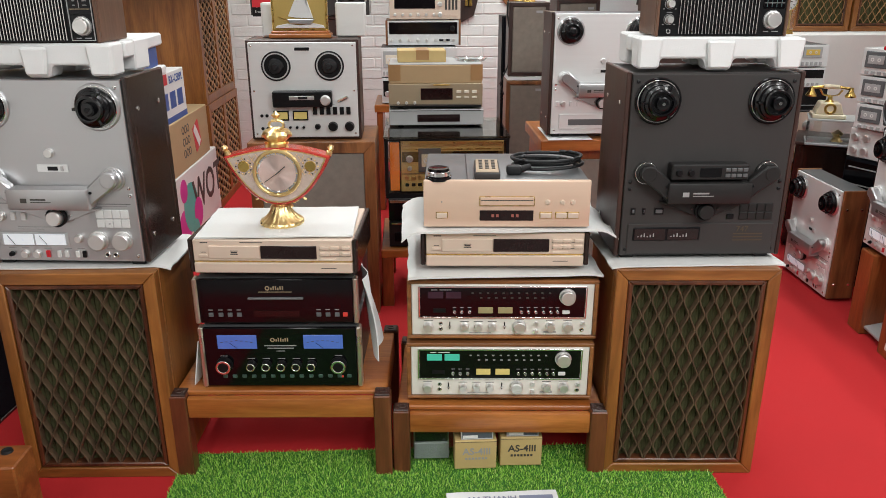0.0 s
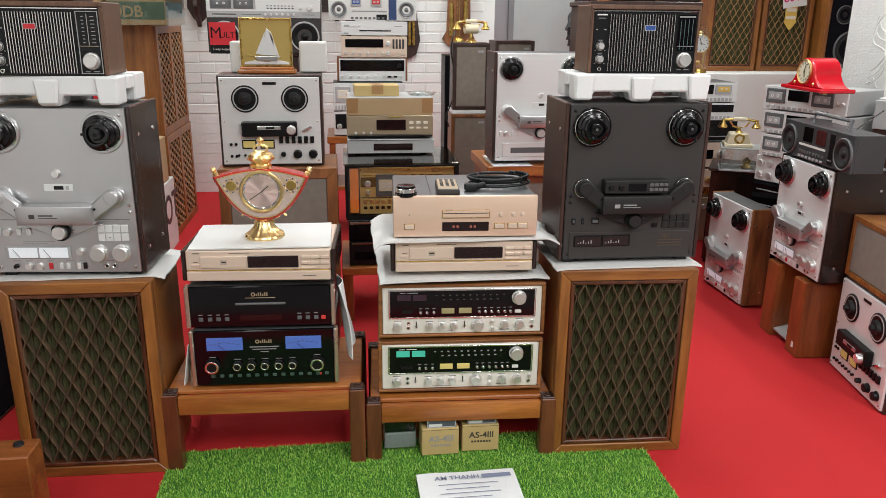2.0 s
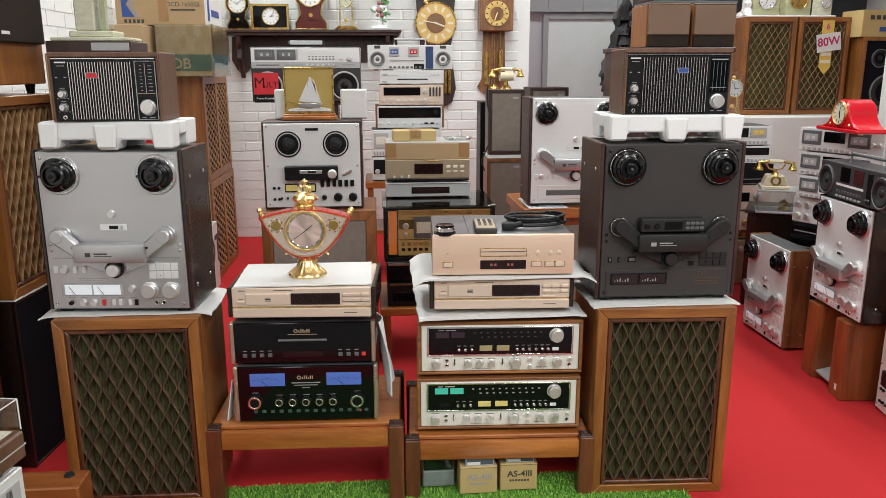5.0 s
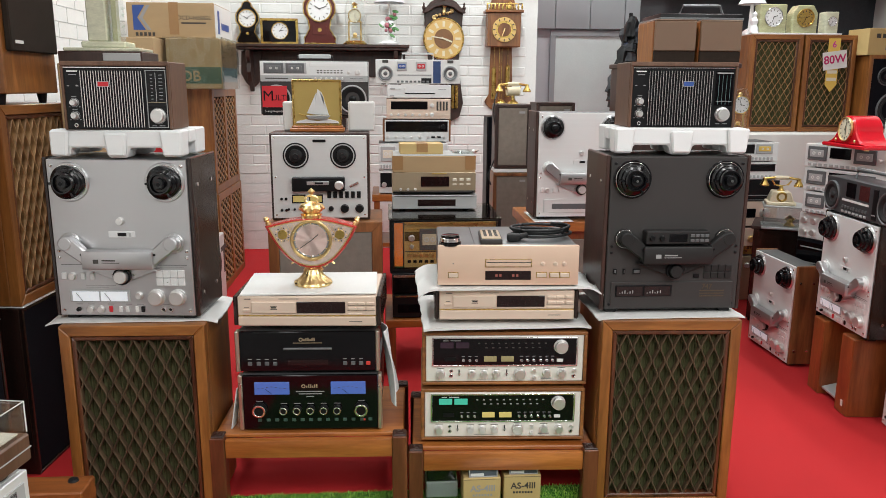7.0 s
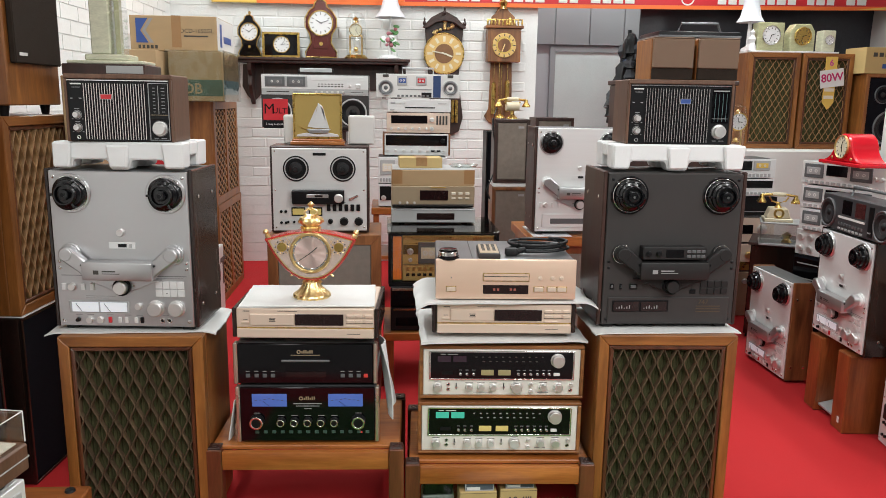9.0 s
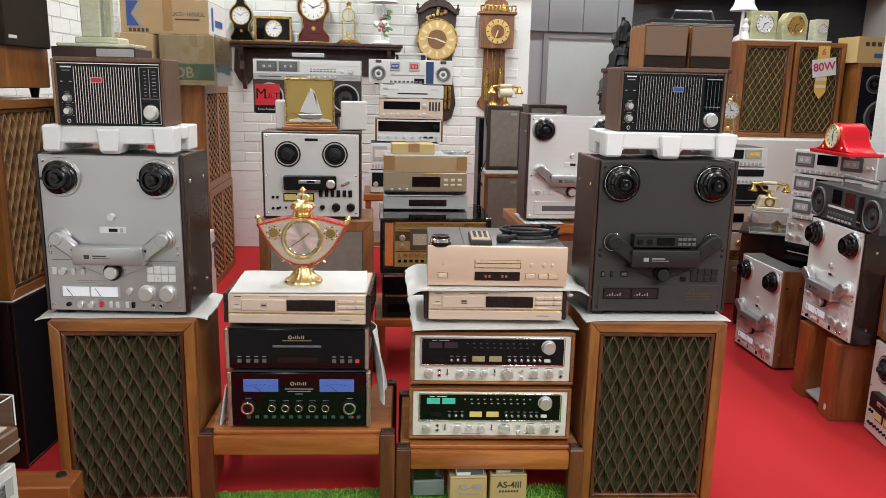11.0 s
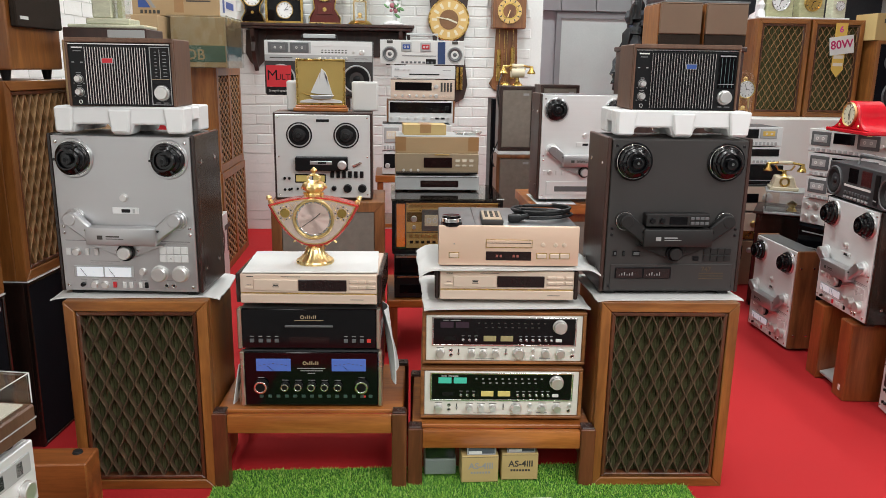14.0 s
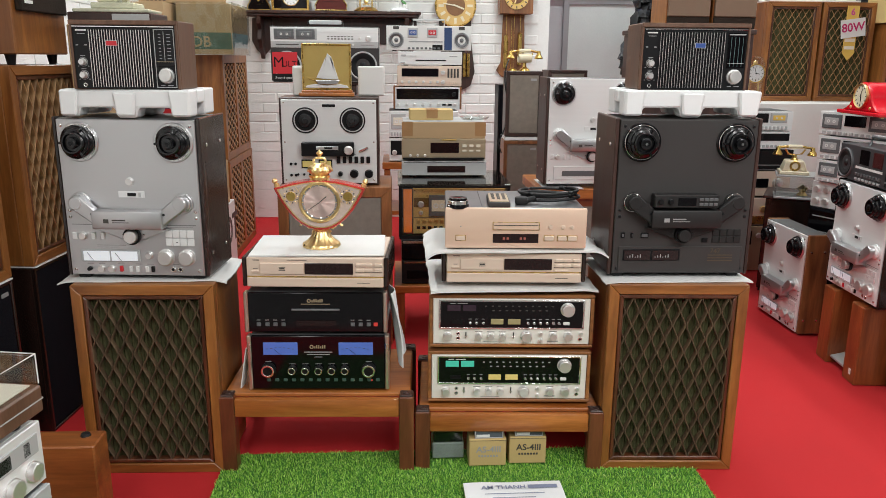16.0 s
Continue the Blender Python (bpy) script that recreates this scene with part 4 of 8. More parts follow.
def drape(u, v, x0, x1, y0, y1, z, sag, seed):
    n = noise.noise((u * 5 + seed, v * 4, seed))
    edge = max(0.0, 0.09 - min(u, 1 - u)) / 0.09
    return (x0 + u * (x1 - x0) + 0.005 * noise.noise((v * 5, seed, 1)) * (1 if 0.2 < u else -1), y0 + v * (y1 - y0) + 0.005 * noise.noise((u * 5, seed, 3)), z + 0.0015 * n - sag * edge * edge * (0.7 + 0.6 * n))


def foam_sheet(label, x0, x1, y0, y1, z, sag, seed, thick=0.004):
    return solid("foam_sheet", sheet(36, 24, lambda u, v: drape(u, v, x0, x1, y0, y1, z, sag, seed), thick), foam_film, label, "packing sheet", "white foam sheets")


foam_sheet("white foam sheet lying on a champagne CD player", -0.318, 0.096, 2.275, 2.545, 0.7055, 0.0, 2)
foam_sheet("white foam sheet draped between CD player and receiver", 0.240, 0.765, 2.240, 2.62, 0.5985, 0.006, 5, 0.007)
foam_sheet("white foam sheet draped beneath the rose-gold player", 0.225, 0.800, 2.246, 2.58, 0.7210, 0.034, 8, 0.006)
foam_sheet("white foam sheet under a silver tape deck", -0.890, -0.385, 2.262, 2.53, 0.6318, 0.012, 11)
foam_sheet("white foam sheet under a black tape deck", 0.775, 1.238, 2.197, 2.50, 0.6348, 0.006, 14)
hang = foam_sheet("white foam sheet hanging over the amplifiers' side", -0.005, 0.005, 0, 0.2, 0.0, 0.0, 17)
hang.data = mesh_of("foam_sheet", sheet(10, 20, lambda u, v: (0.118 + 0.035 * v + 0.012 * math.sin(u * 5 + v * 3), 2.285 + u * (0.14 - 0.05 * v), 0.575 - v * (0.25 - 0.03 * u)), 0.003, (-1, 0, 0)), foam)
hang2 = foam_sheet("white foam sheet edge showing beside black amplifier", -0.005, 0.005, 0, 0.2, 0.0, 0.0, 19)
hang2.data = mesh_of("foam_sheet", sheet(6, 10, lambda u, v: (-0.344 - 0.022 * v + 0.006 * math.sin(u * 4), 2.28 + u * 0.1, 0.40 - v * 0.134), 0.003, (1, 0, 0)), foam)


def rose_player(x, y, z, turn):
    w, h, d = 0.436, 0.132, 0.34
    half = w / 2
    t = thing("cd_player", x, y, z, turn, "rose-gold CD player with grey top on a white cloth", "CD player")
    feet(t, half, d, 0.022, 0.008, alu_cap)
    part("chassis", box(-half + 0.002, half - 0.002, 0.014, d, 0.008, h - 0.003, 0.006, 2), grey_metal, t, "grey metal case")
    part("front_panel", box(-half, half, 0.0, 0.016, 0.006, h, 0.004, 2), rose_gold, t)
    part("lid_seam", box(-0.105, -0.102, 0.018, d - 0.01, h - 0.0035, h - 0.0022), black, t)
    tr = part("disc_tray", box(-0.070, 0.070, -0.003, 0.002, 0.066, 0.088, 0.001), rose_gold, t)
    for s in frame_bars(-0.072, 0.072, 0.064, 0.090, 0.0022, -0.002, 0.001, 0.0):
        part("tray_trim", s, brass, t)
    part("tray_line", box(-0.068, 0.068, -0.0038, -0.001, 0.0785, 0.0805), dark_mark, tr)
    dsp = part("display_window", box(-0.071, 0.070, -0.002, 0.002, 0.024, 0.052, 0.0006), display, t)
    marks(dsp, [(-0.04, -0.033, 0.034, 0.042), (-0.028, -0.021, 0.034, 0.042), (0.012, 0.019, 0.034, 0.042), (0.024, 0.031, 0.034, 0.042)], mat("display_digit", (0.12, 0.05, 0.04), 0.3, 0, 0.1, 20, 90, 0, emit=(0.8, 0.2, 0.15), glow=0.2), -0.0026)
    for q in (0.106, 0.145, 0.172):
        part("round_key", [disc((q, 0, 0.074), 0.0055, 0.004, b=0.001), ring((q, 0, 0.074), 0.0055, 0.0075, 0.0015)], champagne, t)
    for q0, q1 in ((0.088, 0.117), (0.129, 0.157), (0.160, 0.188), (-0.184, -0.156)):
        part("key_surround", box(q0 - 0.002, q1 + 0.002, -0.0008, 0.002, 0.030, 0.048), brass, t)
        button(t, q0, q1, 0.032, 0.046, champagne, 0.005)
    part("power_light", disc((-0.17, 0, 0.075), 0.002, 0.001), chrome, t)
    return t


rose_player(0.502, 2.262, 0.7200, -2.8)
TOPZ = 0.8490
puck = thing("disc_clamp", 0.325, 2.300, TOPZ, 0, "round black disc clamp with chrome band", "disc clamp")
part("base", lathe([(0, 0), (0.034, 0), (0.034, 0.008), (0.030, 0.010), (0, 0.010)], (0, 0, 0), (0, 0, 1), 30), black_gloss, puck)
part("band", lathe([(0.028, 0.010), (0.031, 0.012), (0.031, 0.022), (0.028, 0.024)], (0, 0, 0), (0, 0, 1), 30), chrome, puck)
part("cap", lathe([(0, 0.010), (0.027, 0.010), (0.029, 0.024), (0.027, 0.030), (0.012, 0.027), (0, 0.028)], (0, 0, 0), (0, 0, 1), 30), black_gloss, puck)
rem = thing("remote_control", 0.452, 2.285, TOPZ, -4, "champagne remote control lying on the rose-gold player", "remote control")
part("case", box(-0.034, 0.034, 0.0, 0.155, 0, 0.018, 0.004, 2), graphite, rem)
part("keypad", box(-0.030, 0.030, 0.006, 0.150, 0.0178, 0.0200, 0.001), pale_gold, rem)
for r in range(6):
    for q in range(3):
        part("key", box(-0.022 + q * 0.017, -0.012 + q * 0.017, 0.040 + r * 0.018, 0.049 + r * 0.018, 0.0195, 0.0215), dark_mark, rem)
coil = []
for k in range(150):
    a = k / 150 * 2 * math.pi * 4.2
    rr = 0.088 + 0.010 * math.sin(a * 0.37)
    coil.append((0.625 + rr * math.cos(a) + 0.006 * math.sin(a * 0.31), 2.405 + 0.62 * rr * math.sin(a), TOPZ + 0.007 + 0.007 * (k / 150 * 4.2) + 0.002 * math.sin(a * 1.3)))
cab = thing("power_cable", 0, 0, 0, 0, "coiled black power cable lying on the player", "cable")
part("cord", tube(coil, 0.0048, 8), rubber, cab)
part("plug", [box(0.508, 0.548, 2.325, 2.350, TOPZ + 0.001, TOPZ + 0.026, 0.006, 2), lathe([(0, 0), (0.010, 0), (0.008, 0.03), (0, 0.03)], (0.545, 2.338, TOPZ + 0.014), (1, 0.4, 0.2), 12)], rubber, cab)

# ---- fan-shaped table clock with a crown ----
clk = thing("table_clock", -0.106, 2.392, 0.7062, -2, "fan-shaped red enamel clock with gilt crown and foot", "clock")
clk.scale = (1.09, 1.09, 1.09)
part("foot", lathe([(0, 0), (0.053, 0), (0.055, 0.005), (0.053, 0.010), (0.041, 0.018), (0.031, 0.029), (0.025, 0.040), (0.023, 0.047), (0, 0.047)], (0, 0, 0), (0, 0, 1), 112, 0.022, 16), gold, clk, "fluted gilt foot")


def fan(scale, n=22):
    """Outline of the fan: a shallow arc above, a deep bow below."""
    up = [(-0.132 + 0.264 * k / n, 0.172 + 0.024 * math.sin(math.pi * k / n)) for k in range(n + 1)]
    low = [(0.132 * math.cos(math.pi * k / n), 0.172 - 0.122 * (1 - abs(math.cos(math.pi * k / n)) ** 2.25)) for k in range(1, n)]
    return [(x * scale, 0.140 + (z - 0.140) * scale) for x, z in up + low]


part("rim", prism(fan(1.0), -0.012, 0.040, 0.003), red_enamel, clk, "red enamelled rim")
part("gilt_border", prism(fan(0.925), -0.0145, -0.010), gold, clk)
part("face_panel", prism(fan(0.885), -0.0155, -0.011), mat("enamel_panel", (0.55, 0.44, 0.38), 0.35, 0.2, 0.2, 60, 300, 0.1), clk, "pale patterned enamel panel")
for k in range(9):
    part("filigree", [moved(box(-0.0006, 0.0006, -0.0164, -0.0150, -0.03, 0.03), pose(-0.07 + k * 0.0175, 0, 0.150 + 0.008 * math.sin(math.pi * k / 8), 0, a, 0)) for a in (32, -32)], gold, clk)
for k in (-1, 1):
    part("sun_ornament", [disc((k * 0.082, -0.015, 0.150), 0.014, 0.003, seg=20, b=0.001)], brass, clk)
    for q in range(14):
        a = q * 2 * math.pi / 14
        part("bead", ball((k * 0.082 + 0.019 * math.cos(a), -0.016, 0.150 + 0.019 * math.sin(a)), 0.0022, 8), dark_mark if q % 2 else gold, clk)
    part("finial", [lathe([(0, 0), (0.008, 0), (0.008, 0.010), (0.005, 0.013), (0.009, 0.018), (0.006, 0.026), (0, 0.028)], (k * 0.124, 0.01, 0.172), (k * 0.4, 0, 1), 12)], gold, clk)
part("dial_bezel", ring((0, -0.014, 0.1335), 0.0525, 0.060, 0.008, seg=48), gold, clk)
part("dial_rim", ring((0, -0.014, 0.1335), 0.0455, 0.0525, 0.005, seg=48), chrome, clk, "bright chapter ring")
part("dial", disc((0, -0.014, 0.1335), 0.0455, 0.003, seg=48), dial_spun, clk, "pink spun-metal dial")
for q in range(12):
    a = q * math.pi / 6
    part("hour_mark", moved(box(-0.0012, 0.0012, -0.0202, -0.0185, 0.0465, 0.0515), pose(0, 0, 0.1335, 0, math.degrees(a), 0)), gold, clk)
part("hour_hand", moved(box(-0.0012, 0.0012, -0.0195, -0.0180, -0.006, 0.026), pose(0, 0, 0.1335, 0, 50, 0)), dark_mark, clk)
part("minute_hand", moved(box(-0.0009, 0.0009, -0.0205, -0.0190, -0.008, 0.040), pose(0, 0, 0.1335, 0, 235, 0)), dark_mark, clk)
for k in (-1, 1):
    scroll = [(k * (0.014 + 0.050 * u), 0.006, 0.052 + 0.006 * math.sin(u * 11) + 0.014 * u) for u in [q / 14 for q in range(15)]]
    part("scroll", tube(scroll, 0.003, 8), gold, clk)
part("neck", lathe([(0, 0), (0.030, 0), (0.026, 0.006), (0.016, 0.014), (0.022, 0.024), (0, 0.024)], (0, 0.010, 0.040), (0, 0, 1), 24), gold, clk)
crown = part("crown", lathe([(0, 0), (0.024, 0), (0.025, 0.007), (0.021, 0.012), (0.031, 0.022), (0.035, 0.030), (0.031, 0.038), (0.018, 0.043), (0.010, 0.046), (0, 0.046)], (0, 0.012, 0.196), (0, 0, 1), 90, 0.05, 9), gold, clk, "gilt crown")
part("crown_ring", tube([(0.018 * math.cos(a), 0.012, 0.248 + 0.011 * math.sin(a)) for a in [q * 2 * math.pi / 20 for q in range(20)]], 0.0035, 8, True), gold, crown)
part("crown_top", [lathe([(0, 0), (0.006, 0.002), (0.004, 0.008), (0.010, 0.016), (0, 0.026)], (0, 0.012, 0.256), (0, 0, 1), 14, 0.12, 5)], gold, crown)
for q in range(9):
    a = q * 2 * math.pi / 9
    part("crown_bead", ball((0.034 * math.cos(a), 0.012 + 0.034 * math.sin(a), 0.196 + 0.027), 0.0045, 10), gold, crown)
for k in (-1, 1):
    part("crown_foot", lathe([(0, 0), (0.005, 0), (0.003, 0.012), (0.006, 0.018), (0, 0.020)], (k * 0.025, 0.0, 0.190), (0, 0, 1), 10), gold, crown)


# ---- radios on foam blocks ----
def table_radio(label, x, y, z, turn, w, h, d, badge, framed):
    """Wood-grain case round a recessed black front with thin bright fins between a knob column and a tuning scale."""
    t = thing("table_radio", x, y, z, turn, label, "radio", "table radios on the decks")
    half = w / 2
    part("case", box(-half, half, 0.012, d, 0, h, 0.003), brown_vinyl, t, "brown wood-grain case")
    part("case_top_lip", box(-half, half, 0.0, 0.0118, h - 0.013, h, 0.002), brown_vinyl, t)
    for k in (-1, 1):
        part("case_side_lip", box(min(k * half, k * (half - 0.007)), max(k * half, k * (half - 0.007)), 0.0, 0.0118, 0, h - 0.0132, 0.002), brown_vinyl, t)
    part("face_plate", box(-half + 0.0075, half - 0.0075, 0.004, 0.0118, 0.002, h - 0.0135, 0.001), black, t)
    part("top_trim", box(-half + 0.009, half - 0.009, 0.000, 0.0035, h - 0.019, h - 0.0155, 0.0006), chrome, t)
    g0, g1 = -half + 0.056, half - 0.076
    n = 24
    for k in range(n):
        q = g0 + (g1 - g0) * k / (n - 1)
        part("grille_fin", [box(q - 0.0011, q + 0.0011, -0.0035, 0.0038, 0.007, h - 0.026, 0.0006)], chrome, t)
    part("fin_rail", box(g0 - 0.002, g1 + 0.002, 0.0008, 0.0036, h - 0.0255, h - 0.0215), black, t)
    bx = -0.032 if framed else 0.012
    part("badge", box(bx - 0.016, bx + 0.016, -0.0055, -0.0034, h * 0.63, h * 0.71, 0.0008), badge, t)
    part("badge_rim", frame_bars(bx - 0.016, bx + 0.016, h * 0.63, h * 0.71, 0.0012, -0.0062, -0.0054, 0.0), light_grey, t)
    kx = -half + 0.031
    for zz in (0.40, 0.21):
        knob("small_knob", t, kx, h * zz, 0.0085, 0.016, 0.004)
        part("knob_scale", ring((kx, 0.004, h * zz), 0.0115, 0.0130, 0.0008), grey_mark, t)
        marks(t, [(kx - 0.007, kx + 0.007, h * zz + 0.016, h * zz + 0.0175), (kx - 0.016, kx - 0.012, h * zz - 0.013, h * zz - 0.011), (kx + 0.012, kx + 0.016, h * zz - 0.013, h * zz - 0.011)], grey_mark, 0.0034)
    part("jack_socket", ring((kx + 0.001, 0.004, h * 0.065), 0.003, 0.006, 0.003), chrome, t)
    marks(t, [(kx - 0.014, kx + 0.016, h * 0.845, h * 0.865)], white_mark, 0.0034)
    marks(t, [(kx - 0.010, kx + 0.012, h * 0.80, h * 0.81), (kx - 0.016, kx - 0.010, h * 0.635, h * 0.65), (kx + 0.008, kx + 0.015, h * 0.635, h * 0.65)], grey_mark, 0.0034)
    s0, s1 = half - 0.064, half - 0.012
    dial = part("tuning_scale", box(s0, s1, 0.001, 0.0038, h * 0.34, h * 0.865, 0.001), black_gloss, t, "black tuning scale")
    if framed:
        for s in frame_bars(s0 - 0.002, s1 + 0.002, h * 0.03, h * 0.875, 0.0014, 0.0, 0.0038, 0.0):
            part("scale_frame", s, light_grey, t)
        for q in (s0 + 0.011, s0 + 0.034):
            for k in range(8):
                part("printed_mark", box(q, q + (0.006 if q < s0 + 0.02 else 0.010), 0.0003, 0.0012, h * (0.45 + 0.05 * k), h * (0.459 + 0.05 * k)), grey_mark, dial)
        part("scale_line", box(s0 + 0.025, s0 + 0.0265, 0.0002, 0.0012, h * 0.42, h * 0.84), grey_mark, dial)
    else:
        for k in range(4):
            q = s0 + 0.008 + k * 0.0115
            part("scale_line", box(q, q + 0.001, 0.0002, 0.0012, h * 0.36, h * 0.80), mat("scale_teal", (0.10, 0.17, 0.17), 0.4, 0, 0.1, 20, 90, 0) if "scale_teal" not in MATS else MATS["scale_teal"], dial)
        marks(dial, [(s0 + 0.002, s1 - 0.002, h * 0.825, h * 0.845)], grey_mark, 0.0003)
    part("tuning_pointer", box(s0 + 0.002, s1 - 0.002, -0.0004, 0.0012, h * 0.405, h * 0.412), gold_mark if framed else grey_mark, dial)
    part("knob_scale", ring(((s0 + s1) / 2, 0.004, h * 0.205), 0.0215, 0.0228, 0.0008), grey_mark, t)
    knob("tuning_knob", t, (s0 + s1) / 2, h * 0.205, 0.0185, 0.018, 0.004)
    marks(t, [((s0 + s1) / 2 - 0.018, (s0 + s1) / 2 - 0.006, h * 0.055, h * 0.066), ((s0 + s1) / 2 + 0.002, (s0 + s1) / 2 + 0.018, h * 0.055, h * 0.066)], grey_mark, 0.0034)
    return t


def foam_block(label, x, y, z, turn, w, h, d):
    t = thing("foam_block", x, y, z, turn, label, "packing foam", "foam blocks under the radios")
    half = w / 2
    poly = [(-half, h), (half, h), (half * 0.99, 0.004), (half * 0.72, 0.004), (half * 0.69, h * 0.36), (half * 0.20, h * 0.36), (half * 0.15, 0.0), (-half * 0.13, 0.0), (-half * 0.18, h * 0.36), (-half * 0.70, h * 0.36), (-half * 0.73, 0.004), (-half * 0.99, 0.004)]
    part("front_block", prism(poly, 0.012, 0.075, 0.005), foam, t)
    part("rear_block", prism(poly, d - 0.085, d, 0.004), foam, t)
    for q0, q1, top in ((-0.985, -0.735, 0.985), (-0.125, 0.145, 0.90), (0.725, 0.985, 0.985)):
        part("foot_bulge", prism([(q0 * half, 0.0055), (q1 * half, 0.0055), (q1 * half + 0.008, h * top), (q0 * half - (0.008 if q0 > -0.5 else 0), h * top)], 0.0, 0.0118, 0.005), foam, t)
    for k in (-1, 1):
        part("end_block", box(k * half - (0.09 if k > 0 else 0), k * half + (0 if k > 0 else 0.09), 0.0855, d - 0.0855, h * 0.5, h - 0.002, 0.004), foam, t)
    part("bridge", box(-half * 0.75, half * 0.75, 0.086, d - 0.086, h * 0.55, h - 0.004, 0.004), foam, t)
    return t


foam_block("moulded white packing foam on a silver tape deck", -0.6416, 2.2527, 1.1205, -5, 0.378, 0.080, 0.225)
foam_block("moulded white packing foam on a black tape deck", 1.0133, 2.2412, 1.1285, -3, 0.402, 0.080, 0.225)
table_radio("brown wood-grain radio with chrome fins and red badge", -0.627, 2.2587, 1.2008, -1.8, 0.300, 0.190, 0.17, red_mark, True)
table_radio("brown wood-grain radio with chrome fins and blue badge", 1.0174, 2.2645, 1.2088, -2.5, 0.321, 0.192, 0.17, blue_mark, False)

# ---- grass mat and what lies on it ----
rng = random.Random(4)
GX0, GX1, GY0, GY1 = -0.43, 1.10, 1.30, 2.325
solid("artificial_grass_base", box(GX0, GX1, GY0, GY1, 0.0005, 0.006), grass_base, "green backing of the artificial grass", "grass mat", kind="structure")
bv, bf = [], []
for _ in range(72000):
    gx, gy = rng.uniform(GX0, GX1), rng.uniform(GY0 + 0.45, GY1) if rng.random() < 0.92 else rng.uniform(GY0, GY0 + 0.5)
    a, l, hgt, wd = rng.uniform(0, 6.283), rng.uniform(0.003, 0.009), rng.uniform(0.005, 0.012), rng.uniform(0.0007, 0.0013)
    cx, sx = math.cos(a), math.sin(a)
    n = len(bv)
    bv += [(gx - sx * wd, gy + cx * wd, 0.004), (gx + sx * wd, gy - cx * wd, 0.004), (gx + cx * l * 0.5 + sx * wd * 0.8, gy + sx * l * 0.5 - cx * wd * 0.8, 0.004 + hgt * 0.7), (gx + cx * l * 0.5 - sx * wd * 0.8, gy + sx * l * 0.5 + cx * wd * 0.8, 0.004 + hgt * 0.7), (gx + cx * l, gy + sx * l, 0.004 + hgt)]
    bf += [(n, n + 1, n + 2, n + 3), (n + 3, n + 2, n + 4)]
gm, gnt, gb = nodes_of("grass_blade")
geo = gnt.nodes.new("ShaderNodeNewGeometry")
gr = ramp(gnt, ((0.0, (0.10, 0.29, 0.02)), (0.5, (0.23, 0.49, 0.045)), (0.85, (0.34, 0.63, 0.09)), (1.0, (0.48, 0.60, 0.18))))
link(gnt, geo, "Random Per Island", gr, "Fac")
link(gnt, gr, "Color", gb, "Base Color")
gb.inputs["Roughness"].default_value = 0.45
grass_mesh = bpy.data.meshes.new("artificial_grass")
grass_mesh.from_pydata(bv, [], bf)
grass_mesh.materials.append(gm)
tagged(new("artificial_grass", grass_mesh), "bright green artificial grass blades on the mat", "grass", kind="stuff")


def boxed_unit(x, y, turn, ink, label):
    b = thing("carton", x, y, 0.012, turn, label, "box", "small cartons under the table")
    part("body", box(-0.060, 0.060, 0, 0.085, 0, 0.094, 0.002), box_tan, b)
    part("flap_line", box(-0.060, 0.060, -0.0006, 0.001, 0.0885, 0.0895), dark_mark, b)
    part("lettering", words("AS-4III", 0.030, 0.003, -0.0004, 0.048, bold=True), ink, b, "printed letters")
    marks(b, [(-0.030 + k * 0.0095, -0.0235 + k * 0.0095, 0.031, 0.038) for k in range(7)], ink, -0.0006)
    u = thing("small_speaker", x + 0.004, y + 0.008, 0.1065, turn, "small grey speaker with white label on a carton", "speaker", "small grey speakers on cartons")
    part("body", box(-0.046, 0.046, 0, 0.07, 0, 0.056, 0.003), mid_grey, u)
    part("front_rim", frame_bars(-0.046, 0.046, 0, 0.056, 0.003, -0.003, 0.0, 0.0005), light_grey, u)
    part("grille", box(-0.0425, 0.0425, -0.0015, 0.001, 0.0035, 0.0525), mat("speaker_slate", (0.07, 0.085, 0.10), 0.6, 0, 0.15, 30, 400, 0.2) if "speaker_slate" not in MATS else MATS["speaker_slate"], u)
    part("label_sticker", box(-0.041, 0.002, -0.0025, -0.001, 0.004, 0.013), white_mark, u)


boxed_unit(0.425, 2.209, 0.5, grey_mark, "tan carton with faded grey print on the grass")
boxed_unit(0.557, 2.219, -1.0, dark_mark, "tan carton with dark print on the grass")
wrap = thing("wrapped_box", 0.300, 2.262, 0.012, 0, "grey box in clear plastic wrap under the table", "box")
part("lower_box", box(-0.052, 0.052, 0, 0.08, 0, 0.055, 0.003), light_grey, wrap)
part("upper_box", box(-0.048, 0.048, 0.004, 0.08, 0.0555, 0.12, 0.003), black, wrap)
part("film", sheet(14, 14, lambda u, v: (-0.060 + 0.120 * u + 0.004 * noise.noise((u * 7, v * 7, 3)), -0.010 + 0.006 * noise.noise((u * 9, v * 9, 5)), 0.002 + 0.13 * v + 0.003 * noise.noise((u * 5, 2, v * 5))), 0.0006, (0, 1, 0)), plastic_wrap, wrap, "crinkled clear film")

note = thing("paper_notice", 0.486, 1.957, 0.026, 0.5, "white printed paper notice lying on the grass", "paper")
part("sheet", sheet(10, 10, lambda u, v: (-0.150 + 0.300 * u, -0.16 + 0.285 * v, 0.002 + 0.003 * noise.noise((u * 3, v * 3, 9))), 0.0008), paper, note)
part("print_line", words("AM THANH", 0.026, -0.030, 0.082, 0.0062, "CENTER", (0, 0, 0), 0.0002, True), mat("print_blue", (0.22, 0.25, 0.36), 0.6, 0, 0.05, 20, 100, 0), note)
part("print_bar", box(0.045, 0.135, 0.082, 0.100, 0.0060, 0.0066), MATS["print_blue"], note)
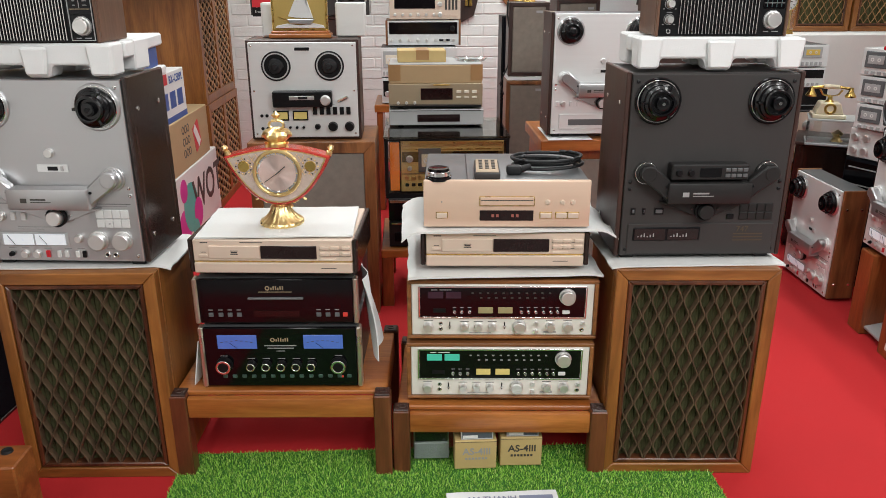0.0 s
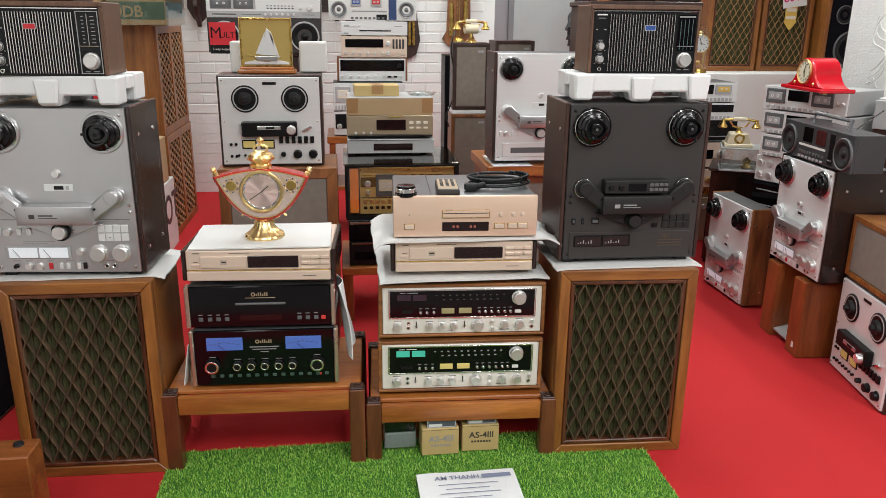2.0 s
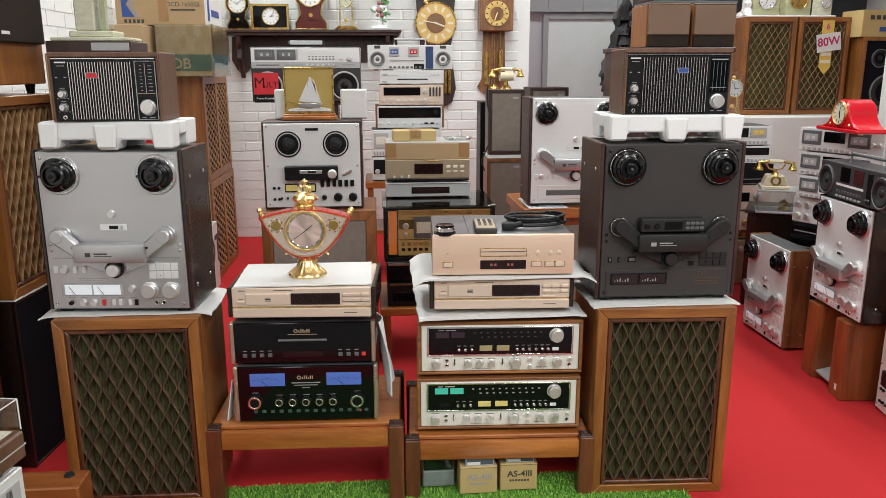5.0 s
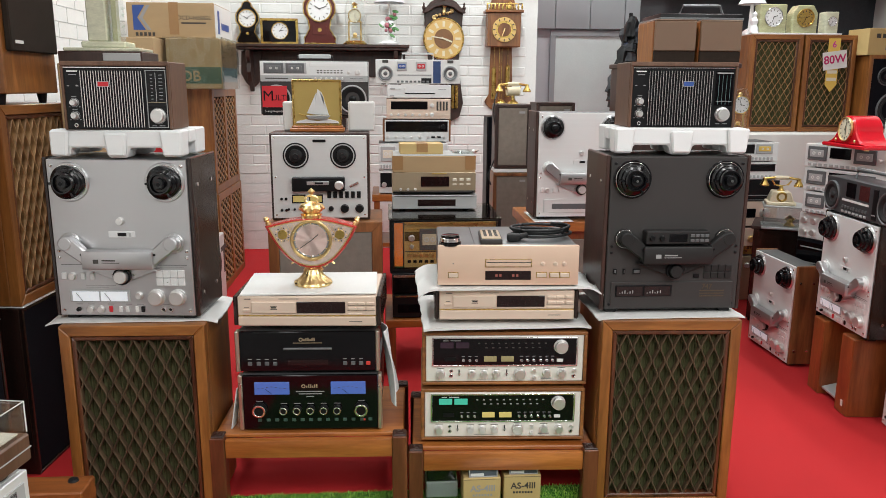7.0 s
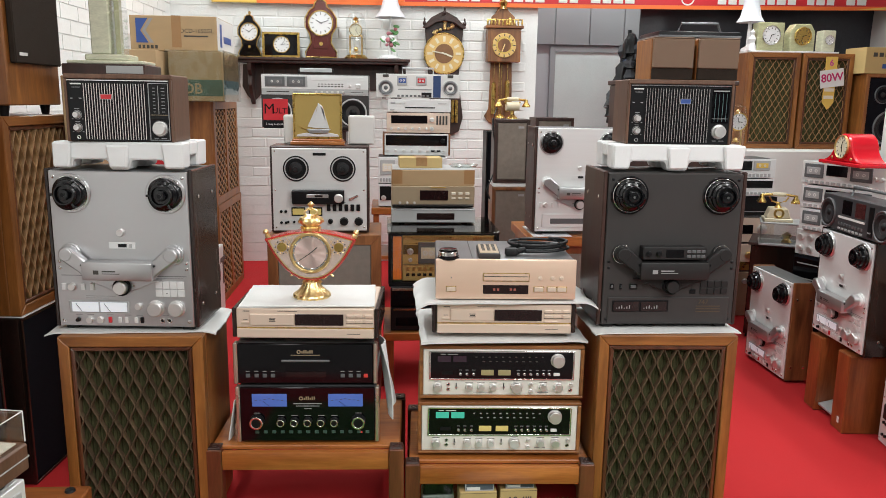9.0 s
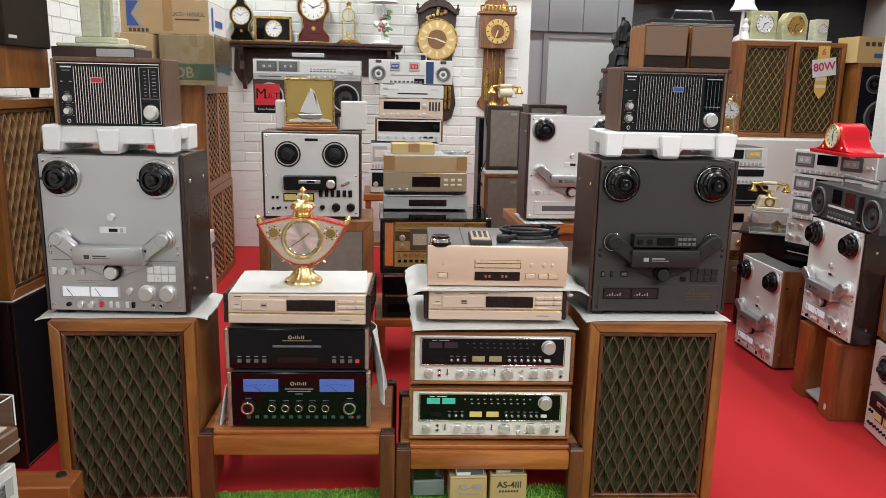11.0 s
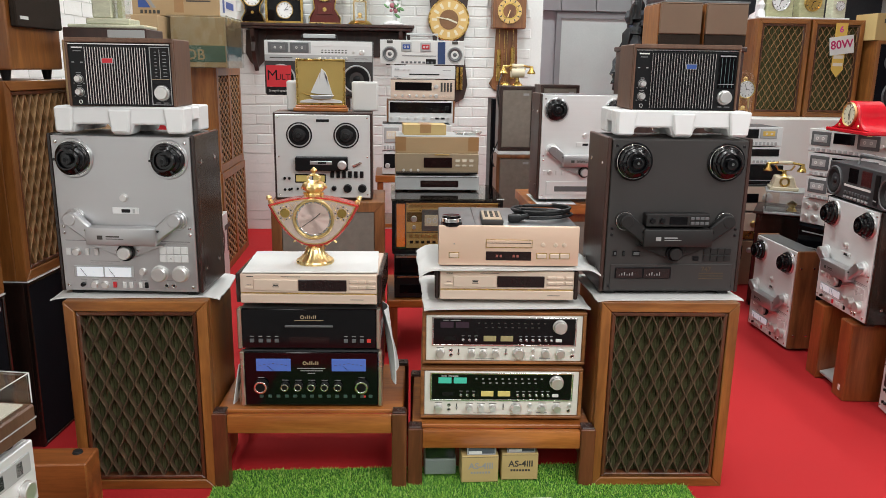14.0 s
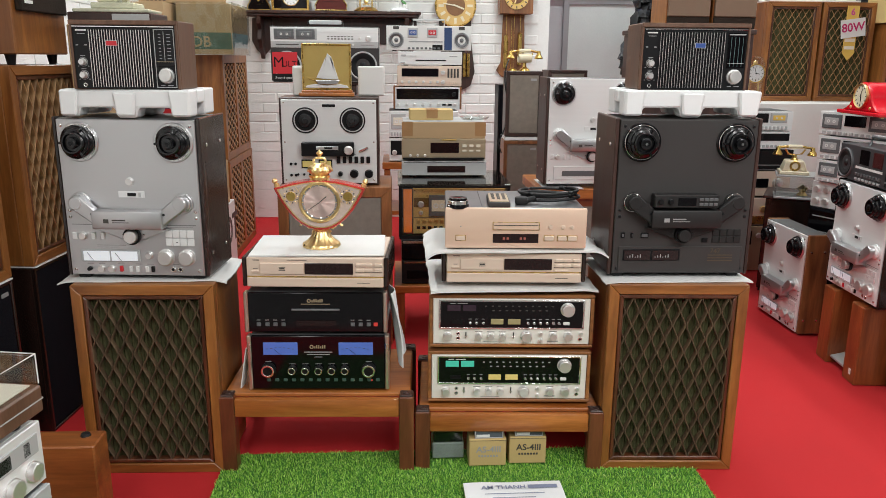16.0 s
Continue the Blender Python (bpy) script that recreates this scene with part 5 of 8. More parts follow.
for k in range(4):
    part("print_bar", box(-0.09 + 0.02 * (k % 2), 0.09 - 0.03 * (k % 2), 0.055 - k * 0.022, 0.0575 - k * 0.022, 0.0058, 0.0064), MATS["print_blue"], note)
# ---- general hi-fi units ----


def hifi(name, label, category, x, y, z, turn, w, h, d, face, case, items=(), group="", foot=True, side=None):
    """A stacked unit. items: kind, then fractions of the front's width (-1 to 1) and height (0 to 1)."""
    t = thing(name, x, y, z, turn, label, category, group)
    half, base = w / 2, 0.006 if foot else 0.0
    part("case", box(-half, half, 0.010, d, base, h, 0.003), case, t)
    if foot:
        for k in (-1, 1):
            for fy in (0.04, d - 0.04):
                part("foot", disc((k * (half - 0.05), fy, 0), 0.014, base + 0.002, (0, 0, 1), 14), rubber, t)
    if side:
        for k in (-1, 1):
            part("side_cheek", box(min(k * half, k * (half + 0.012)), max(k * half, k * (half + 0.012)), 0.002, d, base, h + 0.002, 0.002), side, t)
    part("front_panel", box(-half, half, 0.0, 0.012, base, h, 0.002), face, t)
    for it in items:
        kind, a = it[0], it[1:]
        if kind == "win":
            part("display_window", box(a[0] * half, a[1] * half, -0.003, 0.002, a[2] * h, a[3] * h, 0.001), a[4], t)
        elif kind == "pane":
            part("panel", box(a[0] * half, a[1] * half, -0.0015, 0.002, a[2] * h, a[3] * h, 0.0005), a[4], t)
        elif kind == "knob":
            knob("knob", t, a[0] * half, a[1] * h, a[2], 0.016, 0, a[3] if len(a) > 3 else None)
        elif kind == "key":
            button(t, a[0] * half, a[1] * half, a[2] * h, a[3] * h, a[4], 0.005)
        elif kind == "keys":
            n = a[5]
            for q in range(n):
                c = a[0] + (a[1] - a[0]) * q / n
                button(t, c * half, (c + (a[1] - a[0]) / n * 0.6) * half, a[2] * h, a[3] * h, a[4], 0.004)
        elif kind == "knobs":
            for q in range(a[4]):
                knob("knob", t, (a[0] + (a[1] - a[0]) * q / max(1, a[4] - 1)) * half, a[2] * h, a[3], 0.014, 0, a[5] if len(a) > 5 else None)
        elif kind == "bar":
            part("printed_mark", box(a[0] * half, a[1] * half, -0.0022, 0.001, a[2] * h, a[3] * h), a[4], t)
        elif kind == "cassette":
            c = part("cassette_bay", box(a[0] * half, a[1] * half, -0.006, 0.002, a[2] * h, a[3] * h, 0.002), a[4], t)
            cx, cz = (a[0] + a[1]) / 2 * half, (a[2] + a[3]) / 2 * h
            cw, ch = (a[1] - a[0]) * half, (a[3] - a[2]) * h
            part("cassette", box(cx - cw * 0.36, cx + cw * 0.36, -0.008, -0.005, cz - ch * 0.26, cz + ch * 0.26, 0.001), a[5], c)
            for k in (-1, 1):
                part("spool", ring((cx + k * cw * 0.15, -0.008, cz), ch * 0.06, ch * 0.12, 0.0012, seg=14), white_mark, c)
        elif kind == "cone":
            cx, cz, r = a[0] * half, a[1] * h, a[2]
            rim = part("speaker_rim", ring((cx, 0, cz), r * 0.88, r, 0.008, seg=32), a[3], t)
            part("speaker_cone", lathe([(r * 0.9, 0.004), (r * 0.75, 0.006), (r * 0.32, -0.006), (r * 0.28, -0.002), (r * 0.16, 0.004), (0, 0.006)], (cx, -0.001, cz), seg=32), a[4], rim)
    return t


# ---- behind the tables: tape deck with picture, rack with glass case ----
cloth_speaker("wooden floor speaker with grey cloth carrying a tape deck", -0.140, 3.33, 0.0, 0, 0.50, 0.738, 0.36, walnut, cloth_grey, edge=0.045, badge=False)
flat_deck("white-fronted reel tape deck with black reel tables", -0.160, 3.380, 0.740, 0, 0.432, 0.385, 0.20, silver_white, "white-fronted tape decks")
pic = thing("ship_picture", -0.172, 3.470, 1.1265, 0, "gilt relief picture of a sailing ship on wooden base", "picture")
part("base", box(-0.120, 0.120, -0.035, 0.050, 0.0, 0.016, 0.003), redwood_x, pic)
part("base_step", box(-0.112, 0.112, -0.02, 0.040, 0.016, 0.026, 0.003), redwood_x, pic)
for s in frame_bars(-0.108, 0.108, 0.026, 0.226, 0.008, -0.006, 0.020):
    part("frame", s, brass, pic)
part("gilt_ground", box(-0.101, 0.101, 0.000, 0.010, 0.033, 0.219), mat("gilt_paper", (0.50, 0.36, 0.11), 0.4, 0.3, 0.08, 10, 200, 0.05), pic)
for pts, sh in ((((-0.02, 0.075), (0.052, 0.072), (0.022, 0.17), (0.004, 0.185)), silver_white), (((-0.045, 0.08), (-0.016, 0.075), (-0.002, 0.17)), silver_white), (((0.012, 0.178), (0.034, 0.10), (0.030, 0.15)), silver_white)):
    part("sail", prism(pts, -0.008, 0.001, 0.001), sh, pic)
part("hull", prism(((-0.05, 0.070), (0.058, 0.070), (0.044, 0.050), (-0.036, 0.052)), -0.012, 0.001, 0.002), silver, pic)
part("bowsprit", tube([(-0.046, -0.004, 0.066), (-0.080, -0.004, 0.078)], 0.002), brass, pic)
part("waves", prism([(-0.095, 0.036), (0.095, 0.036), (0.09, 0.046), (0.05, 0.054), (0.0, 0.046), (-0.05, 0.053), (-0.09, 0.045)], -0.006, 0.001, 0.001), silver_white, pic)
for px, w in ((-0.302, 0.050), (0.022, 0.118)):
    s = thing("small_white_speaker", px, 3.50, 1.1265, 0, "small white plastic speaker standing on a tape deck", "speaker", "small white speakers")
    part("body", box(-w / 2, w / 2, 0, 0.06, 0, 0.130, 0.006, 2), white_plastic, s)
    part("front", box(-w / 2 + 0.004, w / 2 - 0.004, -0.004, 0.001, 0.004, 0.126, 0.003), white_plastic, s)

rack = thing("wooden_rack", 0.400, 3.40, 0, 0, "low red-brown wooden rack under the glass case", "rack")
for k in (-1, 1):
    for ly in (0.0, 0.40):
        part("leg", box(k * 0.255 - 0.024, k * 0.255 + 0.024, ly, ly + 0.048, 0, 0.225, 0.003), redwood, rack)
part("shelf", box(-0.28, 0.28, -0.005, 0.455, 0.226, 0.262, 0.003), redwood_x, rack)
hifi("video_recorder", "black unit with a chrome lip on a wooden rack", "video player", 0.385, 3.42, 0.263, 0, 0.46, 0.115, 0.36, black, black, [("bar", -0.95, 0.95, 0.90, 0.97, chrome), ("win", -0.9, -0.2, 0.25, 0.6, black_gloss)])
hifi("tape_player", "black and chrome player under the glass case", "cassette deck", 0.385, 3.42, 0.379, 0, 0.46, 0.095, 0.36, black_gloss, grey_metal, [("pane", -0.98, 0.98, 0.86, 0.98, chrome), ("win", -0.9, 0.9, 0.12, 0.78, black_gloss)])
case = thing("glass_case", 0.400, 3.44, 0.475, 0, "smoked glass case with amber-lit cassette deck inside", "display case")
part("bottom_board", box(-0.255, 0.255, 0, 0.44, 0, 0.012, 0.002), black, case)
part("top_pane", box(-0.262, 0.262, -0.004, 0.446, 0.252, 0.260, 0.002), smoked, case, "smoked glass top")
part("front_pane", box(-0.250, 0.250, 0.000, 0.004, 0.013, 0.250), dome_glass, case)
for k in (-1, 1):
    part("corner_post", box(k * 0.252 - 0.005, k * 0.252 + 0.005, 0.0, 0.012, 0.012, 0.252), black, case)
    part("side_pane", box(k * 0.255 - 0.002, k * 0.255 + 0.002, 0.013, 0.44, 0.012, 0.251), smoked, case)
part("back_board", box(-0.250, 0.250, 0.432, 0.440, 0.012, 0.251), black, case)
part("amber_panel", box(-0.236, -0.196, 0.012, 0.018, 0.030, 0.235, 0.002), amber_glass, case, "orange translucent strip")
part("front_edge", frame_bars(-0.2505, 0.2505, 0.0125, 0.2505, 0.008, -0.003, -0.0002, 0.0), black, case)
hifi("cassette_deck", "gold-fronted cassette deck inside the glass case", "cassette deck", 0.424, 3.478, 0.488, 0, 0.430, 0.222, 0.26, gold_paint, black,
     [("win", -0.98, 0.98, 0.60, 0.80, MATS["bronze_glass"]), ("bar", -0.98, 0.98, 0.90, 0.97, gold), ("bar", -0.98, 0.98, 0.83, 0.85, brass), ("cassette", -0.66, -0.22, 0.40, 0.86, grey_metal, ivory), ("keys", -0.92, 0.1, 0.25, 0.33, gold, 8), ("bar", -0.98, 0.98, 0.365, 0.38, dark_mark),
      ("keys", -0.92, -0.3, 0.13, 0.19, black, 5), ("win", 0.0, 0.9, 0.46, 0.80, black_gloss), ("knob", -0.83, 0.66, 0.014), ("knob", -0.83, 0.48, 0.009), ("knobs", -0.1, 0.85, 0.16, 0.012, 5)])
hifi("cd_player", "silver disc player with dark display on the glass case", "CD player", 0.364, 3.66, 0.7365, 0, 0.410, 0.072, 0.28, light_grey, light_grey, [("win", -0.40, 0.50, 0.28, 0.72, display), ("bar", -0.95, 0.95, 0.93, 0.97, dark_mark)])
hifi("cd_player", "pale gold disc player with dark display", "CD player", 0.362, 3.67, 0.812, 0, 0.405, 0.106, 0.30, pale_gold, pale_gold,
     [("win", -0.32, 0.36, 0.36, 0.82, display), ("bar", -0.98, 0.98, 0.16, 0.18, dark_mark), ("keys", 0.44, 0.94, 0.62, 0.74, cream, 3), ("keys", 0.44, 0.94, 0.42, 0.50, cream, 3), ("knobs", -0.80, -0.45, 0.24, 0.006, 3), ("win", -0.06, 0.3, 0.92, 0.98, brass), ("win", -0.98, 0.98, 0.06, 0.14, black)])
car = thing("flat_carton", 0.362, 3.675, 0.9185, 0, "flat brown carton with tape on a disc player", "box")
part("body", box(-0.200, 0.200, 0, 0.28, 0, 0.078, 0.003), cardboard, car)
part("tape_strip", box(-0.202, -0.150, -0.001, 0.281, 0.012, 0.079), mat("brown_tape", (0.34, 0.19, 0.08), 0.3, 0, 0.1, 9, 150, 0.03), car)
part("tape_strip", box(0.150, 0.202, -0.001, 0.281, 0.012, 0.079), MATS["brown_tape"], car)
part("lid", box(-0.198, 0.198, 0.002, 0.278, 0.0785, 0.082, 0.001), light_grey, car)
c2 = thing("small_carton", 0.305, 3.74, 1.001, 2, "small tan carton with tape on top of a carton", "box")
part("body", box(-0.105, 0.105, 0, 0.14, 0, 0.050, 0.002), box_tan, c2)
part("tape_strip", box(-0.025, 0.030, -0.001, 0.141, 0.010, 0.0512), MATS["brown_tape"], c2)
pl = thing("clear_dish", 0.52, 3.80, 1.001, 0, "clear plastic dish on top of a carton", "dish")
part("dish", lathe([(0, 0), (0.060, 0), (0.075, 0.014), (0.072, 0.014), (0.058, 0.003), (0, 0.003)], (0, 0, 0), (0, 0, 1), 30), plastic_wrap, pl)

# ---- tall stack of receivers with a boombox on top ----
stand = thing("wooden_stand", 0.315, 4.86, 0, 0, "red-brown wooden stand under a stack of tuners", "stand")
for k in (-1, 1):
    part("side_board", box(k * 0.245 - 0.018, k * 0.245 + 0.018, 0, 0.40, 0, 0.60, 0.003), redwood, stand)
part("top_board", box(-0.275, 0.275, -0.01, 0.41, 0.601, 0.645, 0.004), redwood_x, stand)
part("shelf", box(-0.226, 0.226, 0.01, 0.40, 0.30, 0.325, 0.002), redwood_x, stand)
G = "stacked tuners and amplifiers"
hifi("amplifier", "silver amplifier with dark knobs in a stack", "amplifier", 0.305, 4.88, 0.646, 0, 0.44, 0.150, 0.32, silver_white, black, [("win", -0.96, 0.4, 0.30, 0.90, black), ("knobs", -0.85, -0.45, 0.40, 0.016, 2), ("knobs", 0.5, 0.9, 0.5, 0.014, 3)], G)
hifi("cassette_deck", "silver cassette deck with tape window in a stack", "cassette deck", 0.305, 4.88, 0.797, 0, 0.44, 0.170, 0.30, silver_white, grey_metal, [("cassette", -0.94, -0.52, 0.34, 0.90, light_grey, cream), ("keys", -0.95, -0.45, 0.08, 0.22, light_grey, 6), ("win", -0.4, 0.5, 0.45, 0.85, black_gloss), ("knobs", 0.6, 0.9, 0.4, 0.015, 2)], G)
hifi("stereo_receiver", "walnut-cased silver receiver with black dial", "receiver", 0.332, 4.97, 0.968, 0, 0.415, 0.144, 0.32, silver_white, walnut_x, [("win", -0.96, 0.96, 0.48, 0.94, dial_black), ("knob", 0.82, 0.70, 0.014, black), ("knobs", -0.9, 0.85, 0.24, 0.008, 8), ("key", 0.45, 0.75, 0.20, 0.28, black)], G, side=walnut)
hifi("stereo_receiver", "champagne tuner amplifier with sliders and small knobs", "receiver", 0.344, 4.98, 1.113, 0, 0.412, 0.132, 0.30, champagne, walnut_x, [("win", -0.86, 0.28, 0.50, 0.88, dial_black), ("bar", -0.75, 0.2, 0.66, 0.72, grey_mark), ("knob", 0.42, 0.68, 0.013), ("knob", 0.42, 0.24, 0.012), ("keys", 0.56, 0.95, 0.45, 0.88, dark_mark, 4), ("knobs", -0.85, 0.25, 0.24, 0.008, 6), ("keys", 0.55, 0.95, 0.14, 0.26, champagne, 6)], G)
hifi("tape_deck", "plain silver front-loading deck in a stack", "tape deck", 0.348, 4.99, 1.246, 0, 0.410, 0.088, 0.30, silver_white, light_grey, [("bar", -0.45, 0.5, 0.34, 0.42, black), ("key", -0.92, -0.78, 0.16, 0.26, light_grey), ("knobs", -0.6, -0.45, 0.72, 0.005, 2), ("key", -0.9, -0.75, 0.66, 0.78, light_grey), ("bar", 0.6, 0.85, 0.66, 0.70, grey_mark)], G)
b2 = hifi("boombox", "white twin-cassette boombox with grey speakers", "boombox", 0.341, 5.00, 1.335, 0, 0.540, 0.156, 0.14, white_plastic, white_plastic,
          [("cone", -0.77, 0.44, 0.050, light_grey, grey_metal), ("cone", 0.77, 0.44, 0.050, light_grey, grey_metal), ("cassette", -0.50, -0.26, 0.55, 0.92, light_grey, blue_mark), ("cassette", -0.05, 0.20, 0.55, 0.92, light_grey, red_mark), ("win", 0.36, 0.54, 0.06, 0.94, mat("equaliser_blue", (0.03, 0.06, 0.16), 0.3, 0, 0.2, 30, 100, 0)), ("keys", -0.5, 0.3, 0.08, 0.16, grey_metal, 8), ("bar", -0.48, 0.32, 0.36, 0.40, grey_mark), ("win", 0.08, 0.32, 0.06, 0.26, black), ("win", -0.84, -0.70, 0.86, 0.98, dark_mark), ("win", 0.70, 0.84, 0.86, 0.98, dark_mark)])
part("handle", tube([(-0.10, 0.06, 0.150), (-0.10, 0.06, 0.195), (0.10, 0.06, 0.195), (0.10, 0.06, 0.150)], 0.006), light_grey, b2)

# ---- large boombox before the shelf ----
st2 = thing("speaker_stand", -0.27, 4.93, 0, 0, "dark wooden stand hidden behind a tape deck", "stand")
part("column", box(-0.15, 0.15, 0, 0.22, 0.02, 1.125, 0.004), espresso, st2)
part("foot_board", box(-0.17, 0.17, -0.01, 0.24, 0, 0.02, 0.003), espresso, st2)
part("top_board", box(-0.20, 0.20, -0.01, 0.24, 1.1255, 1.142, 0.003), espresso, st2)
b1 = hifi("boombox", "large silver boombox with twin cassettes and dark speakers", "boombox", -0.308, 4.90, 1.1425, 0, 0.668, 0.335, 0.20, graphite, light_grey,
          [("pane", -0.99, 0.99, 0.62, 0.985, silver_white), ("bar", -0.99, 0.99, 0.625, 0.73, light_grey), ("win", -0.93, -0.14, 0.76, 0.96, light_grey), ("cassette", -0.92, -0.56, 0.77, 0.95, mid_grey, grey_metal), ("cassette", -0.52, -0.18, 0.77, 0.95, mid_grey, grey_metal), ("win", -0.08, 0.95, 0.885, 0.955, silver_white), ("bar", -0.04, 0.92, 0.915, 0.922, dark_mark), ("keys", 0.05, 0.55, 0.77, 0.79, dark_mark, 8), ("keys", 0.05, 0.55, 0.815, 0.83, dark_mark, 8), ("knobs", 0.02, 0.52, 0.675, 0.007, 6), ("knob", 0.80, 0.79, 0.015), ("knob", 0.64, 0.79, 0.008), ("win", -0.90, -0.48, 0.665, 0.685, dark_mark), ("win", -0.40, -0.05, 0.67, 0.68, dark_mark), ("win", 0.66, 0.9, 0.67, 0.68, dark_mark),
           ("cone", -0.70, 0.30, 0.088, light_grey, black), ("cone", 0.70, 0.30, 0.088, light_grey, black), ("cone", -0.32, 0.42, 0.034, mid_grey, black), ("cone", 0.32, 0.42, 0.034, mid_grey, black)])
part("red_card", box(-0.322, -0.170, -0.014, -0.0125, 0.050, 0.180), red_mark, b1, "red show card")
part("card_letters", words("M", 0.090, -0.285, -0.0145, 0.090), black, b1)
part("card_letters", words("ULTI", 0.050, -0.214, -0.0145, 0.092), black, b1)
part("card_foot", box(-0.322, -0.170, -0.014, -0.0125, 0.0, 0.049), black, b1)
part("card_letters", words("3-way 6-speaker", 0.019, -0.246, -0.0145, 0.020), white_mark, b1)
part("handle", tube([(-0.11, 0.08, 0.320), (-0.11, 0.08, 0.362), (0.11, 0.08, 0.362), (0.11, 0.08, 0.320)], 0.007), black, b1)
part("handle_band", box(-0.10, 0.10, 0.068, 0.092, 0.350, 0.374, 0.003), light_grey, b1)

# ---- right of the middle: silver deck on a table, cloth-fronted speakers ----
tb = thing("side_table", 1.08, 3.56, 0, 0, "red-brown wooden table under a silver tape deck", "table")
part("tabletop", box(-0.27, 0.32, 0, 0.48, 0.640, 0.690, 0.004), redwood_x, tb)
part("body", box(-0.25, 0.30, 0.03, 0.46, 0.0, 0.6395, 0.003), redwood, tb)
part("cloth_front", box(-0.22, 0.27, 0.022, 0.0305, 0.05, 0.60, 0.002), cloth_grey, tb)
part("paper_sheet", box(-0.24, -0.05, -0.002, 0.30, 0.6905, 0.6925), paper, tb)
reel_deck("white-silver reel tape deck with plastic film on a table", 1.065, 3.60, 0.694, 0, 0.450, 0.515, 0.20, silver_white, espresso, plain=True)
cloth_speaker("walnut shelf speaker with brown cloth on another speaker", 0.893, 4.58, 0.838, -3, 0.215, 0.385, 0.22, espresso, cloth_brown, "brown cloth speakers")
cloth_speaker("tall walnut speaker with brown cloth standing on the carpet", 0.893, 4.56, 0.0, -3, 0.230, 0.815, 0.26, walnut, cloth_brown, "brown cloth speakers")
solid("paper_wad", sheet(12, 8, lambda u, v: (0.785 + 0.22 * u, 4.57 + 0.2 * v, 0.836 + 0.004 * noise.noise((u * 6, v * 5, 1))), 0.018), foam, "folded white foam between two speakers", "packing sheet")
cloth_speaker("walnut shelf speaker with brown cloth near the doorway", 1.245, 5.0, 0.86, 0, 0.255, 0.365, 0.24, espresso, cloth_brown, "brown cloth speakers")
cloth_speaker("tall walnut speaker with brown cloth near the doorway", 1.245, 5.0, 0.0, 0, 0.27, 0.858, 0.26, walnut, cloth_brown, "brown cloth speakers")
cloth_speaker("slim black floor speaker behind walnut speakers", 0.865, 5.22, 0.0, 0, 0.085, 1.125, 0.2, black, cloth_black, edge=0.01, badge=False)


def gold_phone(label, x, y, z, turn, body):
    t = thing("antique_telephone", x, y, z, turn, label, "telephone", "gilt telephones")
    if body:
        part("body", [box(-0.075, 0.075, -0.065, 0.065, 0.0, 0.020, 0.004), prism([(-0.065, 0.02), (0.065, 0.02), (0.045, 0.075), (-0.045, 0.075)], -0.055, 0.055, 0.004)], ivory, t)
        part("dial", [ring((0, -0.052, 0.048), 0.016, 0.028, 0.006)], brass, t)
        part("neck", lathe([(0, 0), (0.022, 0), (0.012, 0.012), (0.010, 0.028), (0, 0.03)], (0, 0, 0.075), (0, 0, 1), 16), brass, t)
        top = 0.102
    else:
        part("base", lathe([(0, 0), (0.035, 0), (0.030, 0.010), (0.012, 0.022), (0.010, 0.05), (0, 0.05)], (0, 0, 0), (0, 0, 1), 20), brass, t)
        part("drum", lathe([(0, -0.04), (0.026, -0.04), (0.028, 0), (0.026, 0.04), (0, 0.04)], (0, 0, 0.075), (1, 0, 0), 20), ivory, t)
        top = 0.072
    for k in (-1, 1):
        part("cradle", tube([(0, 0, top), (k * 0.035, 0, top + 0.008), (k * 0.050, 0, top + 0.032)], 0.005), brass, t)
    hz = top + 0.038
    hs = part("handset", tube([(-0.09, 0, hz), (-0.03, 0, hz + 0.008), (0.03, 0, hz + 0.008), (0.09, 0, hz)], 0.007), brass, t, "gilt handset")
    for k in (-1, 1):
        part("ear_cup", lathe([(0, 0), (0.010, 0), (0.012, 0.018), (0.026, 0.040), (0.024, 0.046), (0, 0.044)], (k * 0.088, 0, hz + 0.006), (0, 0, -1), 18), brass, hs)
    part("grip", tube([(-0.035, 0, hz + 0.008), (0.035, 0, hz + 0.008)], 0.011), ivory, hs)
    return t


gold_phone("gilt antique telephone on a walnut speaker", 0.905, 4.68, 1.2235, 8, False)
part("telephone_cord", tube([(0.815, 4.67, 1.31)] + [(0.790 - 0.012 * math.sin(k * 0.5), 4.60, 1.28 - 0.03 * k) for k in range(1, 14)] + [(0.745, 4.58, 0.80), (0.765, 4.57, 0.74)], 0.004, 6), rubber)
tagged(bpy.data.objects["telephone_cord"], "thin dark telephone cord hanging beside a speaker", "cord")
